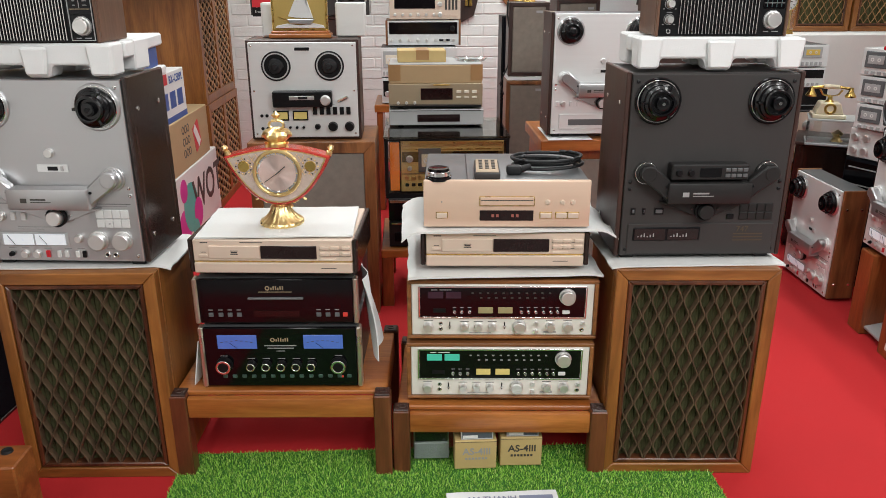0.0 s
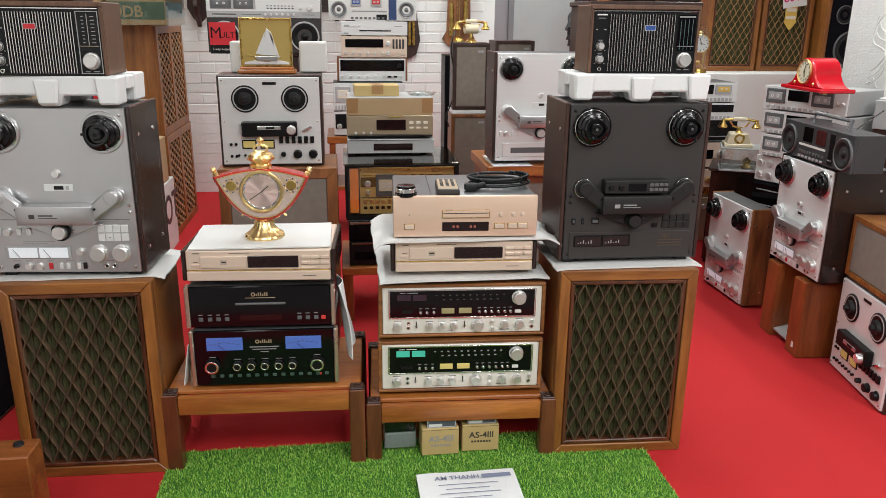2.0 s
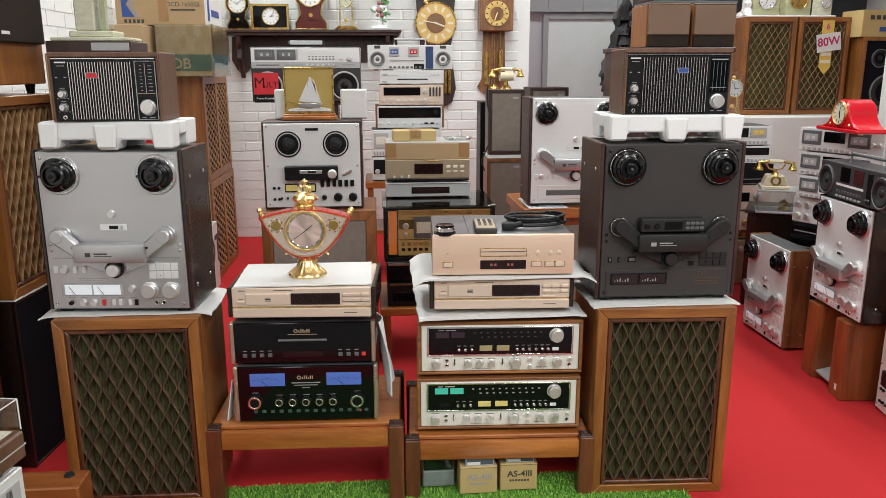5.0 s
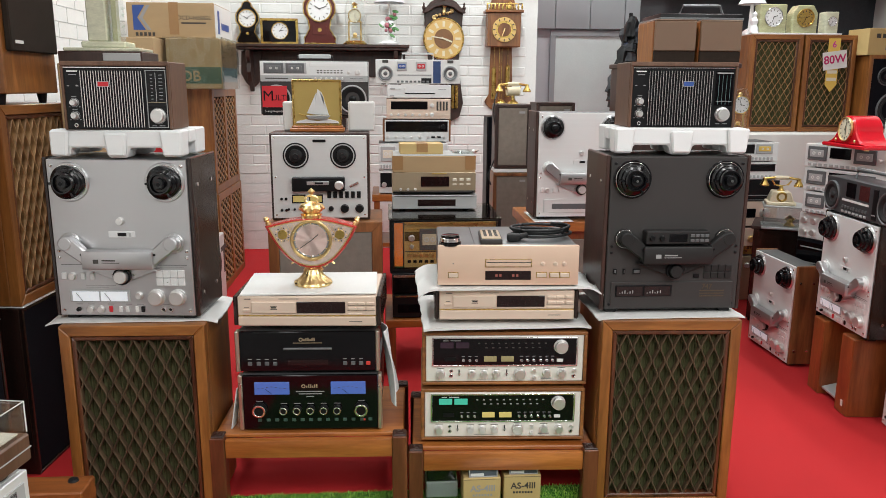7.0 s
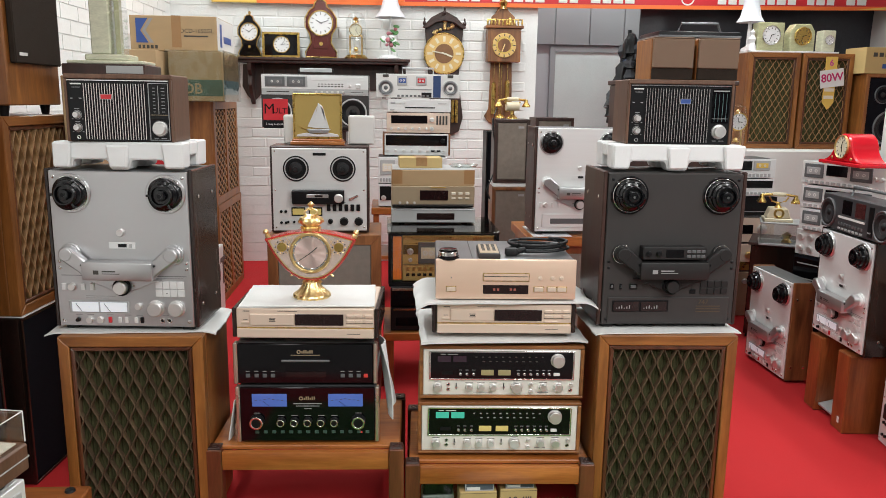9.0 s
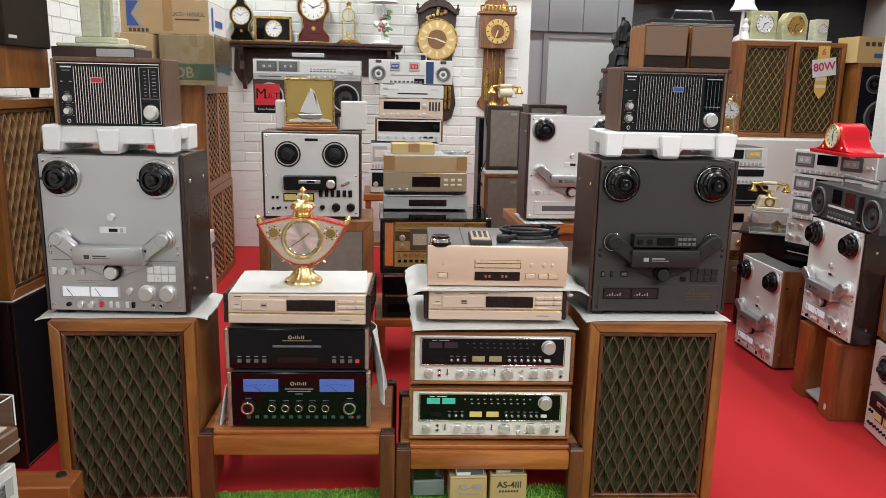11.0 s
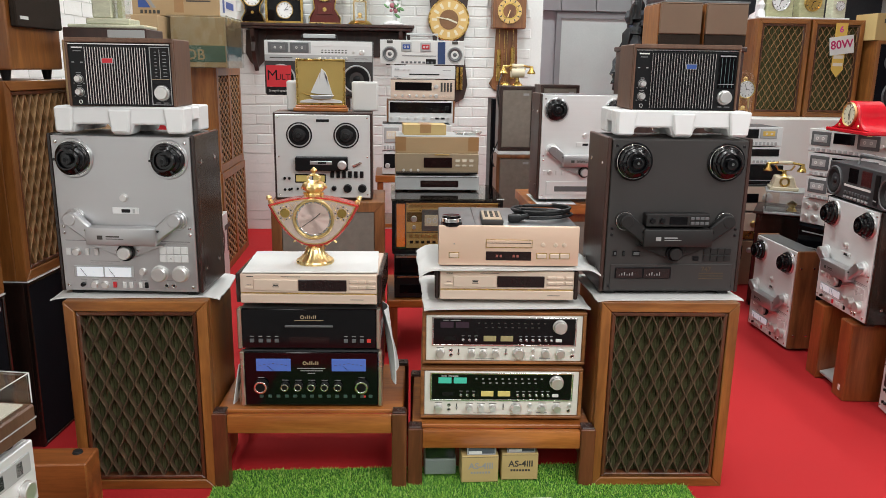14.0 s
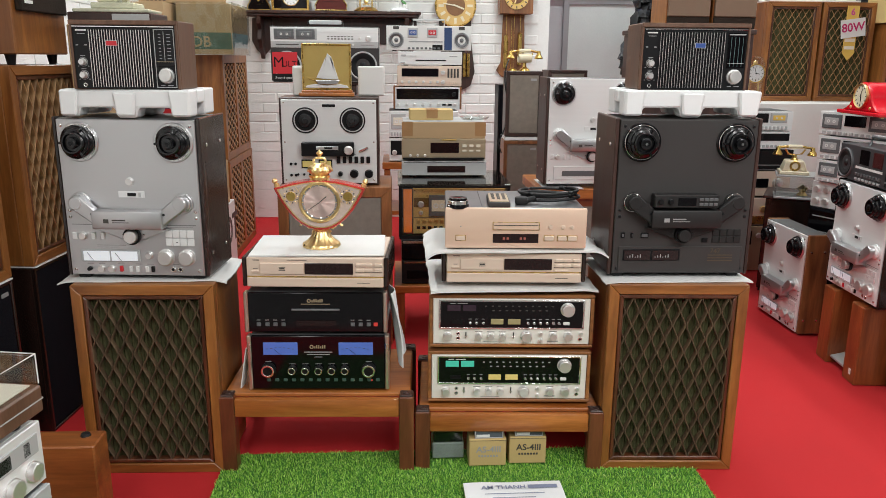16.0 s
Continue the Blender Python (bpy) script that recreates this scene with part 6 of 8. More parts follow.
# ---- shelf on the brick wall with clocks ----
shelf = thing("wall_shelf", -0.345, BACK, 1.295, 0, "dark wooden wall shelf with carved brackets", "shelf")
part("board", box(-0.665, 0.665, -0.24, 0.0, 0.316, 0.338, 0.004), espresso, shelf)
part("cornice", box(-0.650, 0.650, -0.225, -0.01, 0.296, 0.3155, 0.004), espresso, shelf)
part("back_board", box(-0.60, 0.60, -0.022, -0.004, 0.10, 0.2955, 0.003), espresso, shelf)
for k in (-1, 1):
    brk = [(-0.22, 0.295), (-0.22, 0.24), (-0.17, 0.20), (-0.20, 0.13), (-0.16, 0.06), (-0.10, 0.02), (-0.06, -0.02), (-0.03, 0.04), (-0.006, 0.05), (-0.006, 0.295)]
    s = prism(brk, -0.016, 0.016, 0.003)
    b = part("bracket", moved(s, pose(k * 0.560, 0, 0, 0, 0, 90) @ pose(0, 0, 0) @ Matrix.Scale(1, 4)), espresso, shelf)
    part("bracket_face", prism([(k * 0.56 - 0.075, 0.29), (k * 0.56 - 0.085, 0.12), (k * 0.56 - 0.05, 0.05), (k * 0.56, 0.0), (k * 0.56 + 0.05, 0.05), (k * 0.56 + 0.085, 0.12), (k * 0.56 + 0.075, 0.29)], -0.05, -0.024, 0.003), espresso, shelf)
    part("drop_ornament", ball((k * 0.56, -0.05, 0.03), 0.016, 12), brass, shelf)
SZ = 1.6335


def face_of(parent, x, y, z, r, dial, bezel, numerals=True, times=(300, 60), name="dial"):
    bz = part("dial_bezel", ring((x, y, z), r, r * 1.12, 0.010, seg=32), bezel, parent)
    d = part(name, disc((x, y, z), r, 0.004, seg=32), dial, parent)
    if numerals:
        for q in range(12):
            a = q * 30
            part("hour_mark", moved(box(-r * 0.035, r * 0.035, y - 0.0052, y - 0.0038, r * 0.70, r * 0.90), pose(x, 0, z, 0, a, 0)), dark_mark, d)
    part("hour_hand", moved(box(-r * 0.035, r * 0.035, y - 0.0068, y - 0.0052, -r * 0.1, r * 0.48), pose(x, 0, z, 0, times[0], 0)), black, d)
    part("minute_hand", moved(box(-r * 0.025, r * 0.025, y - 0.0082, y - 0.0068, -r * 0.1, r * 0.72), pose(x, 0, z, 0, times[1], 0)), black, d)
    return d


def waisted_clock(label, x, w, h, body, dial, seed):
    """A mantel clock with a round head, narrow waist and flared foot."""
    t = thing("mantel_clock", x, BACK - 0.13, SZ, 0, label, "clock", "clocks on the wall shelf")
    a = w / 2
    out = [(-a, 0.02 * h), (-a * 0.98, 0.10 * h), (-a * 0.62, 0.26 * h), (-a * 0.70, 0.40 * h), (-a * 0.98, 0.52 * h), (-a * 0.98, 0.66 * h), (-a * 0.70, 0.78 * h), (-a * 0.42, 0.84 * h), (-a * 0.34, 0.92 * h), (-a * 0.16, 0.96 * h)]
    poly = out + [(-q, z) for q, z in reversed(out)]
    part("body", prism(poly, 0, 0.09, 0.006), body, t)
    rim = [(q * 1.04, -0.004, z) for q, z in poly]
    part("gilt_edge", tube(rim, 0.0045, 6, True), brass, t)
    face_of(t, 0, -0.002, 0.58 * h, a * 0.74, dial, brass, True, (300 + seed, 30 + 20 * seed))
    part("door_panel", prism([(-a * 0.5, 0.16 * h), (a * 0.5, 0.16 * h), (a * 0.42, 0.34 * h), (-a * 0.42, 0.34 * h)], -0.006, 0.001, 0.002), body, t)
    part("pendulum", disc((0, -0.006, 0.24 * h), a * 0.13, 0.004), brass, t)
    for k in (-1, 1):
        part("foot", lathe([(0, 0), (0.012, 0), (0.016, 0.012), (0, 0.014)], (k * a * 0.86, 0.02, 0), (0, 0, 1), 12), brass, t)
    part("finial", lathe([(0, 0), (0.012, 0), (0.006, 0.010), (0.012, 0.022), (0.005, 0.034), (0, 0.038)], (0, 0.04, 0.955 * h), (0, 0, 1), 14), brass, t)
    return t


waisted_clock("black waisted mantel clock with gilt edging", -0.910, 0.165, 0.325, black_gloss, porcelain, 1)
waisted_clock("red-brown waisted mantel clock with gilt edging", -0.365, 0.235, 0.455, mat("mahogany", (0.10, 0.016, 0.012), 0.2, 0, 0.2, 9, 120, 0.02, coat=0.4), porcelain, 2)
sq = thing("mantel_clock", -0.670, BACK - 0.14, SZ, 0, "oblong black clock in a gilt frame", "clock", "clocks on the wall shelf")
part("case", box(-0.135, 0.135, 0.0, 0.08, 0.008, 0.182, 0.003), black_gloss, sq)
for s in frame_bars(-0.142, 0.142, 0.0, 0.190, 0.018, -0.012, 0.012):
    part("frame", s, brass, sq)
face_of(sq, 0.005, -0.006, 0.098, 0.058, porcelain, brass, True, (80, 40))
dm = thing("dome_clock", -0.097, BACK - 0.13, SZ, 0, "gilt anniversary clock under a glass dome", "clock", "clocks on the wall shelf")
part("base", lathe([(0, 0), (0.090, 0), (0.092, 0.010), (0.078, 0.022), (0.070, 0.030), (0, 0.030)], (0, 0, 0), (0, 0, 1), 32), brass, dm)
for k in (-1, 1):
    part("column", lathe([(0, 0), (0.007, 0), (0.006, 0.13), (0.009, 0.14), (0, 0.14)], (k * 0.046, 0, 0.03), (0, 0, 1), 12), gold, dm)
part("movement", box(-0.05, 0.05, -0.015, 0.03, 0.17, 0.18, 0.002), gold, dm)
face_of(dm, 0, -0.018, 0.215, 0.045, dial_ivory, brass, True, (20, 150))
part("crest", lathe([(0, 0), (0.02, 0.004), (0.012, 0.02), (0.022, 0.03), (0, 0.05)], (0, 0, 0.27), (0, 0, 1), 16, 0.2, 5), brass, dm)
part("pendulum", [ball((0, 0, 0.075), 0.018, 14), disc((0, 0, 0.05), 0.026, 0.006, (0, 0, 1))], gold, dm)
part("dome", lathe([(0.074, 0.03), (0.076, 0.27), (0.068, 0.31), (0.045, 0.345), (0.0, 0.36)], (0, 0, 0), (0, 0, 1), 32), dome_glass, dm)


def figurine_lamp(label, x, y, z, leafy, group=""):
    t = thing("porcelain_lamp", x, y, z, 0, label, "table lamp")
    part("base", lathe([(0, 0), (0.075, 0), (0.080, 0.012), (0.055, 0.030), (0.03, 0.035), (0, 0.035)], (0, 0, 0), (0, 0, 1), 26, 0.06, 7), porcelain, t)
    part("stem", lathe([(0, 0), (0.016, 0), (0.010, 0.12), (0.007, 0.30), (0, 0.30)], (0.01, 0, 0.03), (0, 0, 1), 12), porcelain, t)
    lr = random.Random(7)
    part("flower", [ball((lr.uniform(-0.02, 0.05), lr.uniform(-0.03, 0.0), lr.uniform(0.10, 0.25)), lr.uniform(0.012, 0.022), 9) for _ in range(9)], rose_pink, t)
    for k in range(12):
        px, pz, a = lr.uniform(-0.07, 0.08), lr.uniform(0.06, 0.26), lr.uniform(-60, 60)
        part("leaf", moved(ball((0, 0, 0), 0.026, 8, 0.32), pose(px, -0.02, pz, 30, a, 20)), leaf_green if k % 3 else porcelain, t)
    part("shade", lathe([(0.115, 0.0), (0.108, 0.012), (0.075, 0.06), (0.058, 0.12), (0.055, 0.17), (0.050, 0.17), (0.054, 0.12), (0.070, 0.06), (0.104, 0.010), (0.115, 0.0)], (0.01, 0, 0.315), (0, 0, 1), 28, 0.03, 8), mat("shade_white", (0.72, 0.75, 0.80), 0.6, 0, 0.06, 60, 200, 0.05) if "shade_white" not in MATS else MATS["shade_white"], t, "pale lace-edged shade")
    return t


figurine_lamp("porcelain flower lamp with white lace shade", 0.160, BACK - 0.13, SZ, True)

# ---- two wall clocks ----
wc = thing("wall_clock", 0.596, BACK - 0.002, 1.052, 0, "dark wooden wall clock with round gilt dial", "clock", "wall clocks")
part("back_board", prism([(-0.10, 0.14), (-0.12, 0.44), (-0.155, 0.86), (-0.10, 0.92), (0.0, 0.97), (0.10, 0.92), (0.155, 0.86), (0.12, 0.44), (0.16, 0.14), (0.13, 0.03), (0.03, -0.02), (-0.06, 0.06)], -0.03, 0.0, 0.004), espresso, wc)
part("pediment", prism([(-0.165, 0.83), (-0.15, 0.86), (-0.08, 0.905), (0.0, 0.925), (0.08, 0.905), (0.15, 0.86), (0.165, 0.83), (0.13, 0.835), (0.07, 0.875), (0, 0.89), (-0.07, 0.875), (-0.13, 0.835)], -0.09, -0.031, 0.003), espresso, wc)
for q, zz in ((-0.158, 0.835), (0.0, 0.915), (0.158, 0.835)):
    part("finial", lathe([(0, 0), (0.014, 0), (0.008, 0.015), (0.016, 0.035), (0.006, 0.055), (0.009, 0.065), (0, 0.08)], (q, -0.06, zz), (0, 0, 1), 14), espresso, wc)
part("dial", disc((0, -0.031, 0.640), 0.152, 0.012, seg=48, b=0.003), gold_paint, wc, "round ivory and gilt dial")
part("dial_rim", ring((0, -0.031, 0.640), 0.150, 0.162, 0.018, seg=48), brass, wc)
part("dial_centre", disc((0, -0.043, 0.640), 0.075, 0.004, seg=36), mat("dial_brown", (0.22, 0.11, 0.05), 0.35, 0.3, 0.15, 30, 200, 0.05), wc)
for q in range(12):
    part("numeral", moved(box(-0.010, 0.010, -0.0455, -0.0425, 0.092, 0.134), pose(0, 0, 0.640, 0, q * 30, 0)), ivory, wc)
part("hour_hand", moved(box(-0.006, 0.006, -0.051, -0.048, -0.02, 0.07), pose(0, 0, 0.640, 0, 110, 0)), dial_ivory, wc)
part("minute_hand", moved(box(-0.004, 0.004, -0.054, -0.051, -0.02, 0.10), pose(0, 0, 0.640, 0, 280, 0)), dial_ivory, wc)
cr = random.Random(3)
part("gilt_crest", [ball((0.085 * math.sin(k * 0.42 - 2.1) * (1 - k * 0.02), -0.045, 0.79 + 0.008 * k * (1 if k < 6 else 0.9)), 0.013, 8) for k in range(11)] + [lathe([(0, 0), (0.016, 0.01), (0.012, 0.04), (0.018, 0.055), (0, 0.075)], (0.0, -0.045, 0.83), (0.1, 0, 1), 10)], gold, wc, "gilt openwork crest")
for k in (0.075, 0.105):
    part("weight", lathe([(0, 0), (0.012, 0), (0.012, 0.18), (0, 0.18)], (k, -0.05, 0.10), (0, 0, 1), 14), brass, wc)
pcx = thing("wall_clock", 1.060, BACK - 0.002, 1.165, 0, "oak wall clock with brass weights and pendulum", "clock", "wall clocks")
part("back_board", prism([(-0.10, 0.0), (-0.13, 0.04), (-0.095, 0.10), (-0.085, 0.45), (-0.085, 0.80), (0.0, 0.95), (0.085, 0.80), (0.085, 0.45), (0.095, 0.10), (0.13, 0.04), (0.10, 0.0), (0.0, -0.06)], -0.025, 0, 0.004), walnut, pcx)
part("case", box(-0.130, 0.130, -0.150, -0.026, 0.465, 0.720, 0.004), walnut, pcx)
part("cornice", box(-0.150, 0.150, -0.165, -0.020, 0.721, 0.742, 0.004), walnut_x, pcx)
part("top_crest", prism([(-0.11, 0.745), (-0.09, 0.82), (-0.04, 0.86), (-0.02, 0.90), (0.02, 0.90), (0.04, 0.86), (0.09, 0.82), (0.11, 0.745)], -0.06, -0.026, 0.003), walnut, pcx)
part("gilt_ornament", lathe([(0, 0), (0.03, 0), (0.02, 0.02), (0.034, 0.05), (0.012, 0.075), (0, 0.09)], (0, -0.06, 0.875), (0, 0, 1), 14), brass, pcx)
part("gallery", [tube([(-0.14, -0.16, 0.785), (0.14, -0.16, 0.785)], 0.005)] + [lathe([(0, 0), (0.005, 0), (0.009, 0.02), (0.004, 0.04), (0, 0.042)], (-0.135 + 0.03 * k, -0.16, 0.742), (0, 0, 1), 8) for k in range(10)], brass, pcx)
part("bell", lathe([(0, 0), (0.026, 0), (0.020, 0.02), (0.014, 0.05), (0, 0.065)], (0.045, -0.12, 0.75), (0, 0, 1), 14), brass, pcx)
part("dial", disc((0, -0.151, 0.592), 0.094, 0.006, seg=40), brass, pcx)
part("chapter_ring", ring((0, -0.157, 0.592), 0.066, 0.092, 0.004, seg=40), gold_paint, pcx)
part("dial_centre", disc((0, -0.157, 0.592), 0.052, 0.003, seg=30), walnut, pcx)
for q in range(12):
    part("numeral", moved(box(-0.004, 0.004, -0.1622, -0.1605, 0.070, 0.088), pose(0, 0, 0.592, 0, q * 30, 0)), dark_mark, pcx)
part("hour_hand", moved(box(-0.004, 0.004, -0.1655, -0.163, -0.01, 0.05), pose(0, 0, 0.592, 0, 200, 0)), gold, pcx)
for k, zb in ((-0.062, 0.06), (0.048, 0.08)):
    part("weight", lathe([(0, 0), (0.017, 0), (0.017, 0.24), (0.008, 0.25), (0, 0.25)], (k, -0.06, zb), (0, 0, 1), 16), brass, pcx)
for k in (-0.062, -0.02, 0.0, 0.048):
    part("chain", tube([(k, -0.06, 0.30 if abs(k) > 0.03 else 0.05), (k, -0.06, 0.466)], 0.002, 6), brass, pcx)
part("pendulum_bob", ball((-0.005, -0.06, 0.015), 0.045, 18), brass, pcx)

# ---- banner over the back of the shop ----
ban = thing("banner", 0, BACK - 0.05, 0, 0, "orange and red banner with white lettering hung high", "banner")


def hem(x):
    return 2.046 + 0.0018 * (x + 1.2) ** 2


def strip(x0, x1, z0, z1, y=0.0, thick=0.004):
    return sheet(24, 2, lambda u, q: (x0 + u * (x1 - x0), y, hem(x0 + u * (x1 - x0)) + z0 + q * (z1 - z0)), thick, (0, 1, 0))


part("yellow_band", strip(-1.20, -0.86, 0, 0.05), yellow_card, ban)
part("orange_band", strip(-0.859, 4.28, 0, 0.030), orange_card, ban)
part("orange_field", strip(-0.859, 0.28, 0.0305, 0.55), orange_card, ban)
part("yellow_field", strip(-1.20, -0.86, 0.0505, 0.55), yellow_card, ban)
part("red_field", strip(0.281, 4.28, 0.0305, 0.55), mat("banner_red", (0.55, 0.02, 0.03), 0.45, 0, 0.06, 2, 80, 0.02), ban)
part("yellow_corner", prism([(3.95, hem(3.95) + 0.004), (4.28, hem(4.28) + 0.004), (4.28, hem(4.28) + 0.03)], -0.003, 0.006), yellow_card, ban)
wide = random.Random(4)
x = 0.38
while x < 4.15:
    wd = wide.uniform(0.055, 0.08)
    if not 2.10 < x < 2.66 and wide.random() > 0.12:
        part("letter_bar", box(x, x + wd, -0.004, -0.0005, hem(x) + 0.040, hem(x) + 0.19, 0.002), white_mark, ban)
    x += wd + 0.018
part("telephone_mark", ring((2.55, -0.0005, hem(2.55) + 0.085), 0.045, 0.056, 0.003), white_mark, ban)

# ---- doorway to the back room ----
door = thing("door_1", 2.13, 7.52, 0, 0, "grey metal door with a frosted pane", "door", kind="structure")
for s in frame_bars(-0.40, 0.40, 0, 1.86, 0.055, 0, 0.05):
    part("door_frame", s, door_grey, door)
part("frosted_pane", box(-0.345, 0.345, 0.015, 0.03, 0.055, 1.805), frosted, door)
part("panel_strip", box(-0.345, -0.22, 0.010, 0.0145, 0.50, 0.62), red_mark, door)
lint = thing("door_panelling", 2.13, 7.50, 1.87, 0, "grey sheet panelling over the back door", "panel", kind="structure")
for k in range(5):
    part("sheet_panel", box(-0.70 + k * 0.34, -0.365 + k * 0.34, 0, 0.02, 0, 1.1, 0.004), door_grey, lint)
solid("side_screen", box(2.62, 2.66, 6.62, 7.5, 0, TOP), wall_paint, "white wall beside the doorway", "wall", kind="structure")
solid("dark_tarpaulin", sheet(24, 14, lambda u, v: (2.262 + u * 2.04, 6.46 + 0.05 * noise.noise((u * 9, v * 3, 2)), 0.9 + v * 2.05), 0.01, (0, 1, 0)), tarp, "black tarpaulin hung behind the ledge", "tarpaulin", kind="structure")

# ---- ledge with lattice speakers ----
for k, hx in enumerate((2.812, 3.197)):
    lattice_speaker("teak lattice speaker on a white ledge" + (" with a yellow price tag" if k else " under small clocks"), hx, 5.20, 1.027, 0, 0.370, 0.655, 0.34, 12, 15, teak, teak_x, "lattice speakers on the ledge", slat=weave_tan, wire=0.0030, deep=0.008)
tag = thing("price_tag", 3.213, 5.190, 1.30, 0, "yellow arrow price tag with white card", "price tag")
part("ribbon", prism([(-0.042, 0.36), (0.042, 0.36), (0.042, 0.05), (0.0, 0.0), (-0.042, 0.05)], 0, 0.003), yellow_card, tag)
part("card", moved(box(-0.085, 0.085, -0.006, -0.002, -0.06, 0.06), pose(0.01, 0, 0.215, 0, -8, 0)), white_mark, tag)
part("card_letters", moved(words("80W", 0.078, 0, -0.0066, -0.020, bold=True), pose(0.01, 0, 0.215, 0, -8, 0)), mat("print_crimson", (0.5, 0.01, 0.12), 0.5, 0, 0.05, 20, 90, 0), tag)
part("card_letters", words("6", 0.06, 0, -0.0005, 0.300, bold=True), pink_ink, tag)
for zz in (0.125, 0.075):
    part("print_bar", box(-0.035, 0.035, -0.002, 0.001, zz, zz + 0.022), cream, tag)
TOPL = 1.6825
part("marble_slab", box(2.64, 3.27, 5.21, 5.45, TOPL, TOPL + 0.012, 0.003), porcelain)
tagged(bpy.data.objects["marble_slab"], "thin white slab under small clocks", "slab")
for lab, gx, w, h, cut, dial in (("pale green onyx clock with silver dial", 2.785, 0.188, 0.19, False, porcelain), ("octagonal green onyx clock with gilt dial", 3.012, 0.178, 0.185, True, brass), ("small white and glass carriage clock", 3.205, 0.095, 0.145, False, porcelain)):
    t = thing("onyx_clock", gx, 5.24, TOPL + 0.0125, 0, lab, "clock", "small clocks on the speakers")
    a = w / 2
    poly = [(-a, 0), (a, 0), (a, h * 0.72), (a * 0.62, h), (-a * 0.62, h), (-a, h * 0.72)] if cut else [(-a, 0), (a, 0), (a, h), (-a, h)]
    part("body", prism(poly, 0, 0.09, 0.005), onyx if gx < 3.1 else onyx_pale, t)
    face_of(t, 0, -0.001, h * 0.55, min(a, h / 2) * 0.62, dial, brass if cut else chrome, True, (70, 200))
bell = thing("lamp_shade", 2.69, 5.37, TOPL + 0.0125, 0, "white flared porcelain lamp with printed shade", "lamp")
part("column", lathe([(0, 0), (0.055, 0), (0.05, 0.02), (0.018, 0.04), (0.012, 0.20), (0, 0.20)], (0, 0, 0), (0, 0, 1), 20), porcelain, bell)
part("shade", lathe([(0.095, 0), (0.070, 0.04), (0.055, 0.11), (0.052, 0.17), (0.048, 0.17), (0.050, 0.11), (0.066, 0.04), (0.095, 0)], (0, 0, 0.20), (0, 0, 1), 28), MATS["shade_white"], bell)
fig = solid("figurine", [lathe([(0, 0), (0.034, 0), (0.030, 0.03), (0.020, 0.05), (0.026, 0.08), (0.012, 0.105), (0.017, 0.125), (0, 0.145)], (2.662, 5.26, TOPL + 0.0125), (0, 0, 1), 18, 0.1, 5)], porcelain, "small white porcelain figurine on the speaker", "figurine")

drv = thing("loudspeaker", 3.612, 5.08, 1.027, 0, "open wooden speaker with three black drivers", "speaker")
part("cabinet", box(-0.20, 0.20, 0.014, 0.32, 0, 0.520, 0.003), teak, drv)
for s in frame_bars(-0.20, 0.20, 0, 0.520, 0.024, 0, 0.015):
    part("front_frame", s, teak, drv)
part("baffle", box(-0.175, 0.175, 0.008, 0.0155, 0.025, 0.495), cloth_black, drv)
for q, zz, r in ((0.0, 0.155, 0.120), (-0.07, 0.38, 0.062), (0.09, 0.36, 0.050), (0.07, 0.455, 0.030)):
    rim = part("driver_rim", ring((q, 0.008, zz), r * 0.9, r, 0.010, seg=36), grey_metal, drv)
    part("driver_cone", lathe([(r * 0.92, 0.004), (r * 0.78, 0.008), (r * 0.70, 0.0), (r * 0.30, -0.004), (r * 0.26, 0.004), (0, 0.012)], (q, 0.007, zz), seg=36), rubber, rim)
sb = thing("carton", 3.54, 5.10, 1.548, 4, "tan carton with blue label on a speaker", "box")
part("body", box(-0.15, 0.17, 0, 0.22, 0, 0.175, 0.002), box_tan, sb)
part("blue_label", box(-0.02, 0.15, -0.002, 0.001, 0.035, 0.065), blue_mark, sb)
for k in range(4):
    part("maker_mark", box(-0.095 + k * 0.045, -0.065 + k * 0.045, -0.002, 0.001, 0.112, 0.140), dark_mark, sb)

# ---- brown speakers behind the radio ----
cabn = thing("dark_cabinet", 1.70, 3.92, 0, 0, "dark wooden cabinet behind the black tape deck", "cabinet")
part("body", box(-0.30, 0.27, 0.03, 0.40, 0.0, 1.425, 0.004), espresso, cabn)
part("top", box(-0.31, 0.28, 0.02, 0.41, 1.4255, 1.45, 0.004), espresso, cabn)
for lab, bx in (("brown vinyl speaker with slanted top on a cabinet", 1.620), ("brown vinyl speaker with slanted top beside its twin", 1.862)):
    t = thing("slanted_speaker", bx, 3.95, 1.451, 0, lab, "speaker", "brown slanted speakers")
    part("cabinet", box(-0.113, 0.113, 0.02, 0.26, 0, 0.208, 0.003), teak, t)
    part("upper_front", prism([(-0.108, 0.060), (0.108, 0.060), (0.108, 0.208), (-0.108, 0.208)], 0.0, 0.0195, 0.003), plain_brown, t)
    part("top_cover", box(-0.108, 0.108, 0.0, 0.255, 0.2085, 0.215, 0.003), plain_brown, t)
    part("lower_grille", box(-0.108, 0.108, 0.004, 0.0195, 0.002, 0.058, 0.002), cloth_dark, t)
dc = thing("dome_clock", 2.512, 5.06, 1.0255, 0, "gilt anniversary clock under a tall glass dome", "clock")
part("base", lathe([(0, 0), (0.062, 0), (0.056, 0.024), (0, 0.024)], (0, 0, 0), (0, 0, 1), 26), brass, dc)
for k in (-1, 1):
    part("column", lathe([(0, 0), (0.006, 0), (0.006, 0.12), (0, 0.12)], (k * 0.034, 0, 0.024), (0, 0, 1), 10), gold, dc)
part("pendulum", [ball((0, 0, 0.065), 0.016, 12), disc((0, 0, 0.05), 0.022, 0.005, (0, 0, 1))], gold, dc)
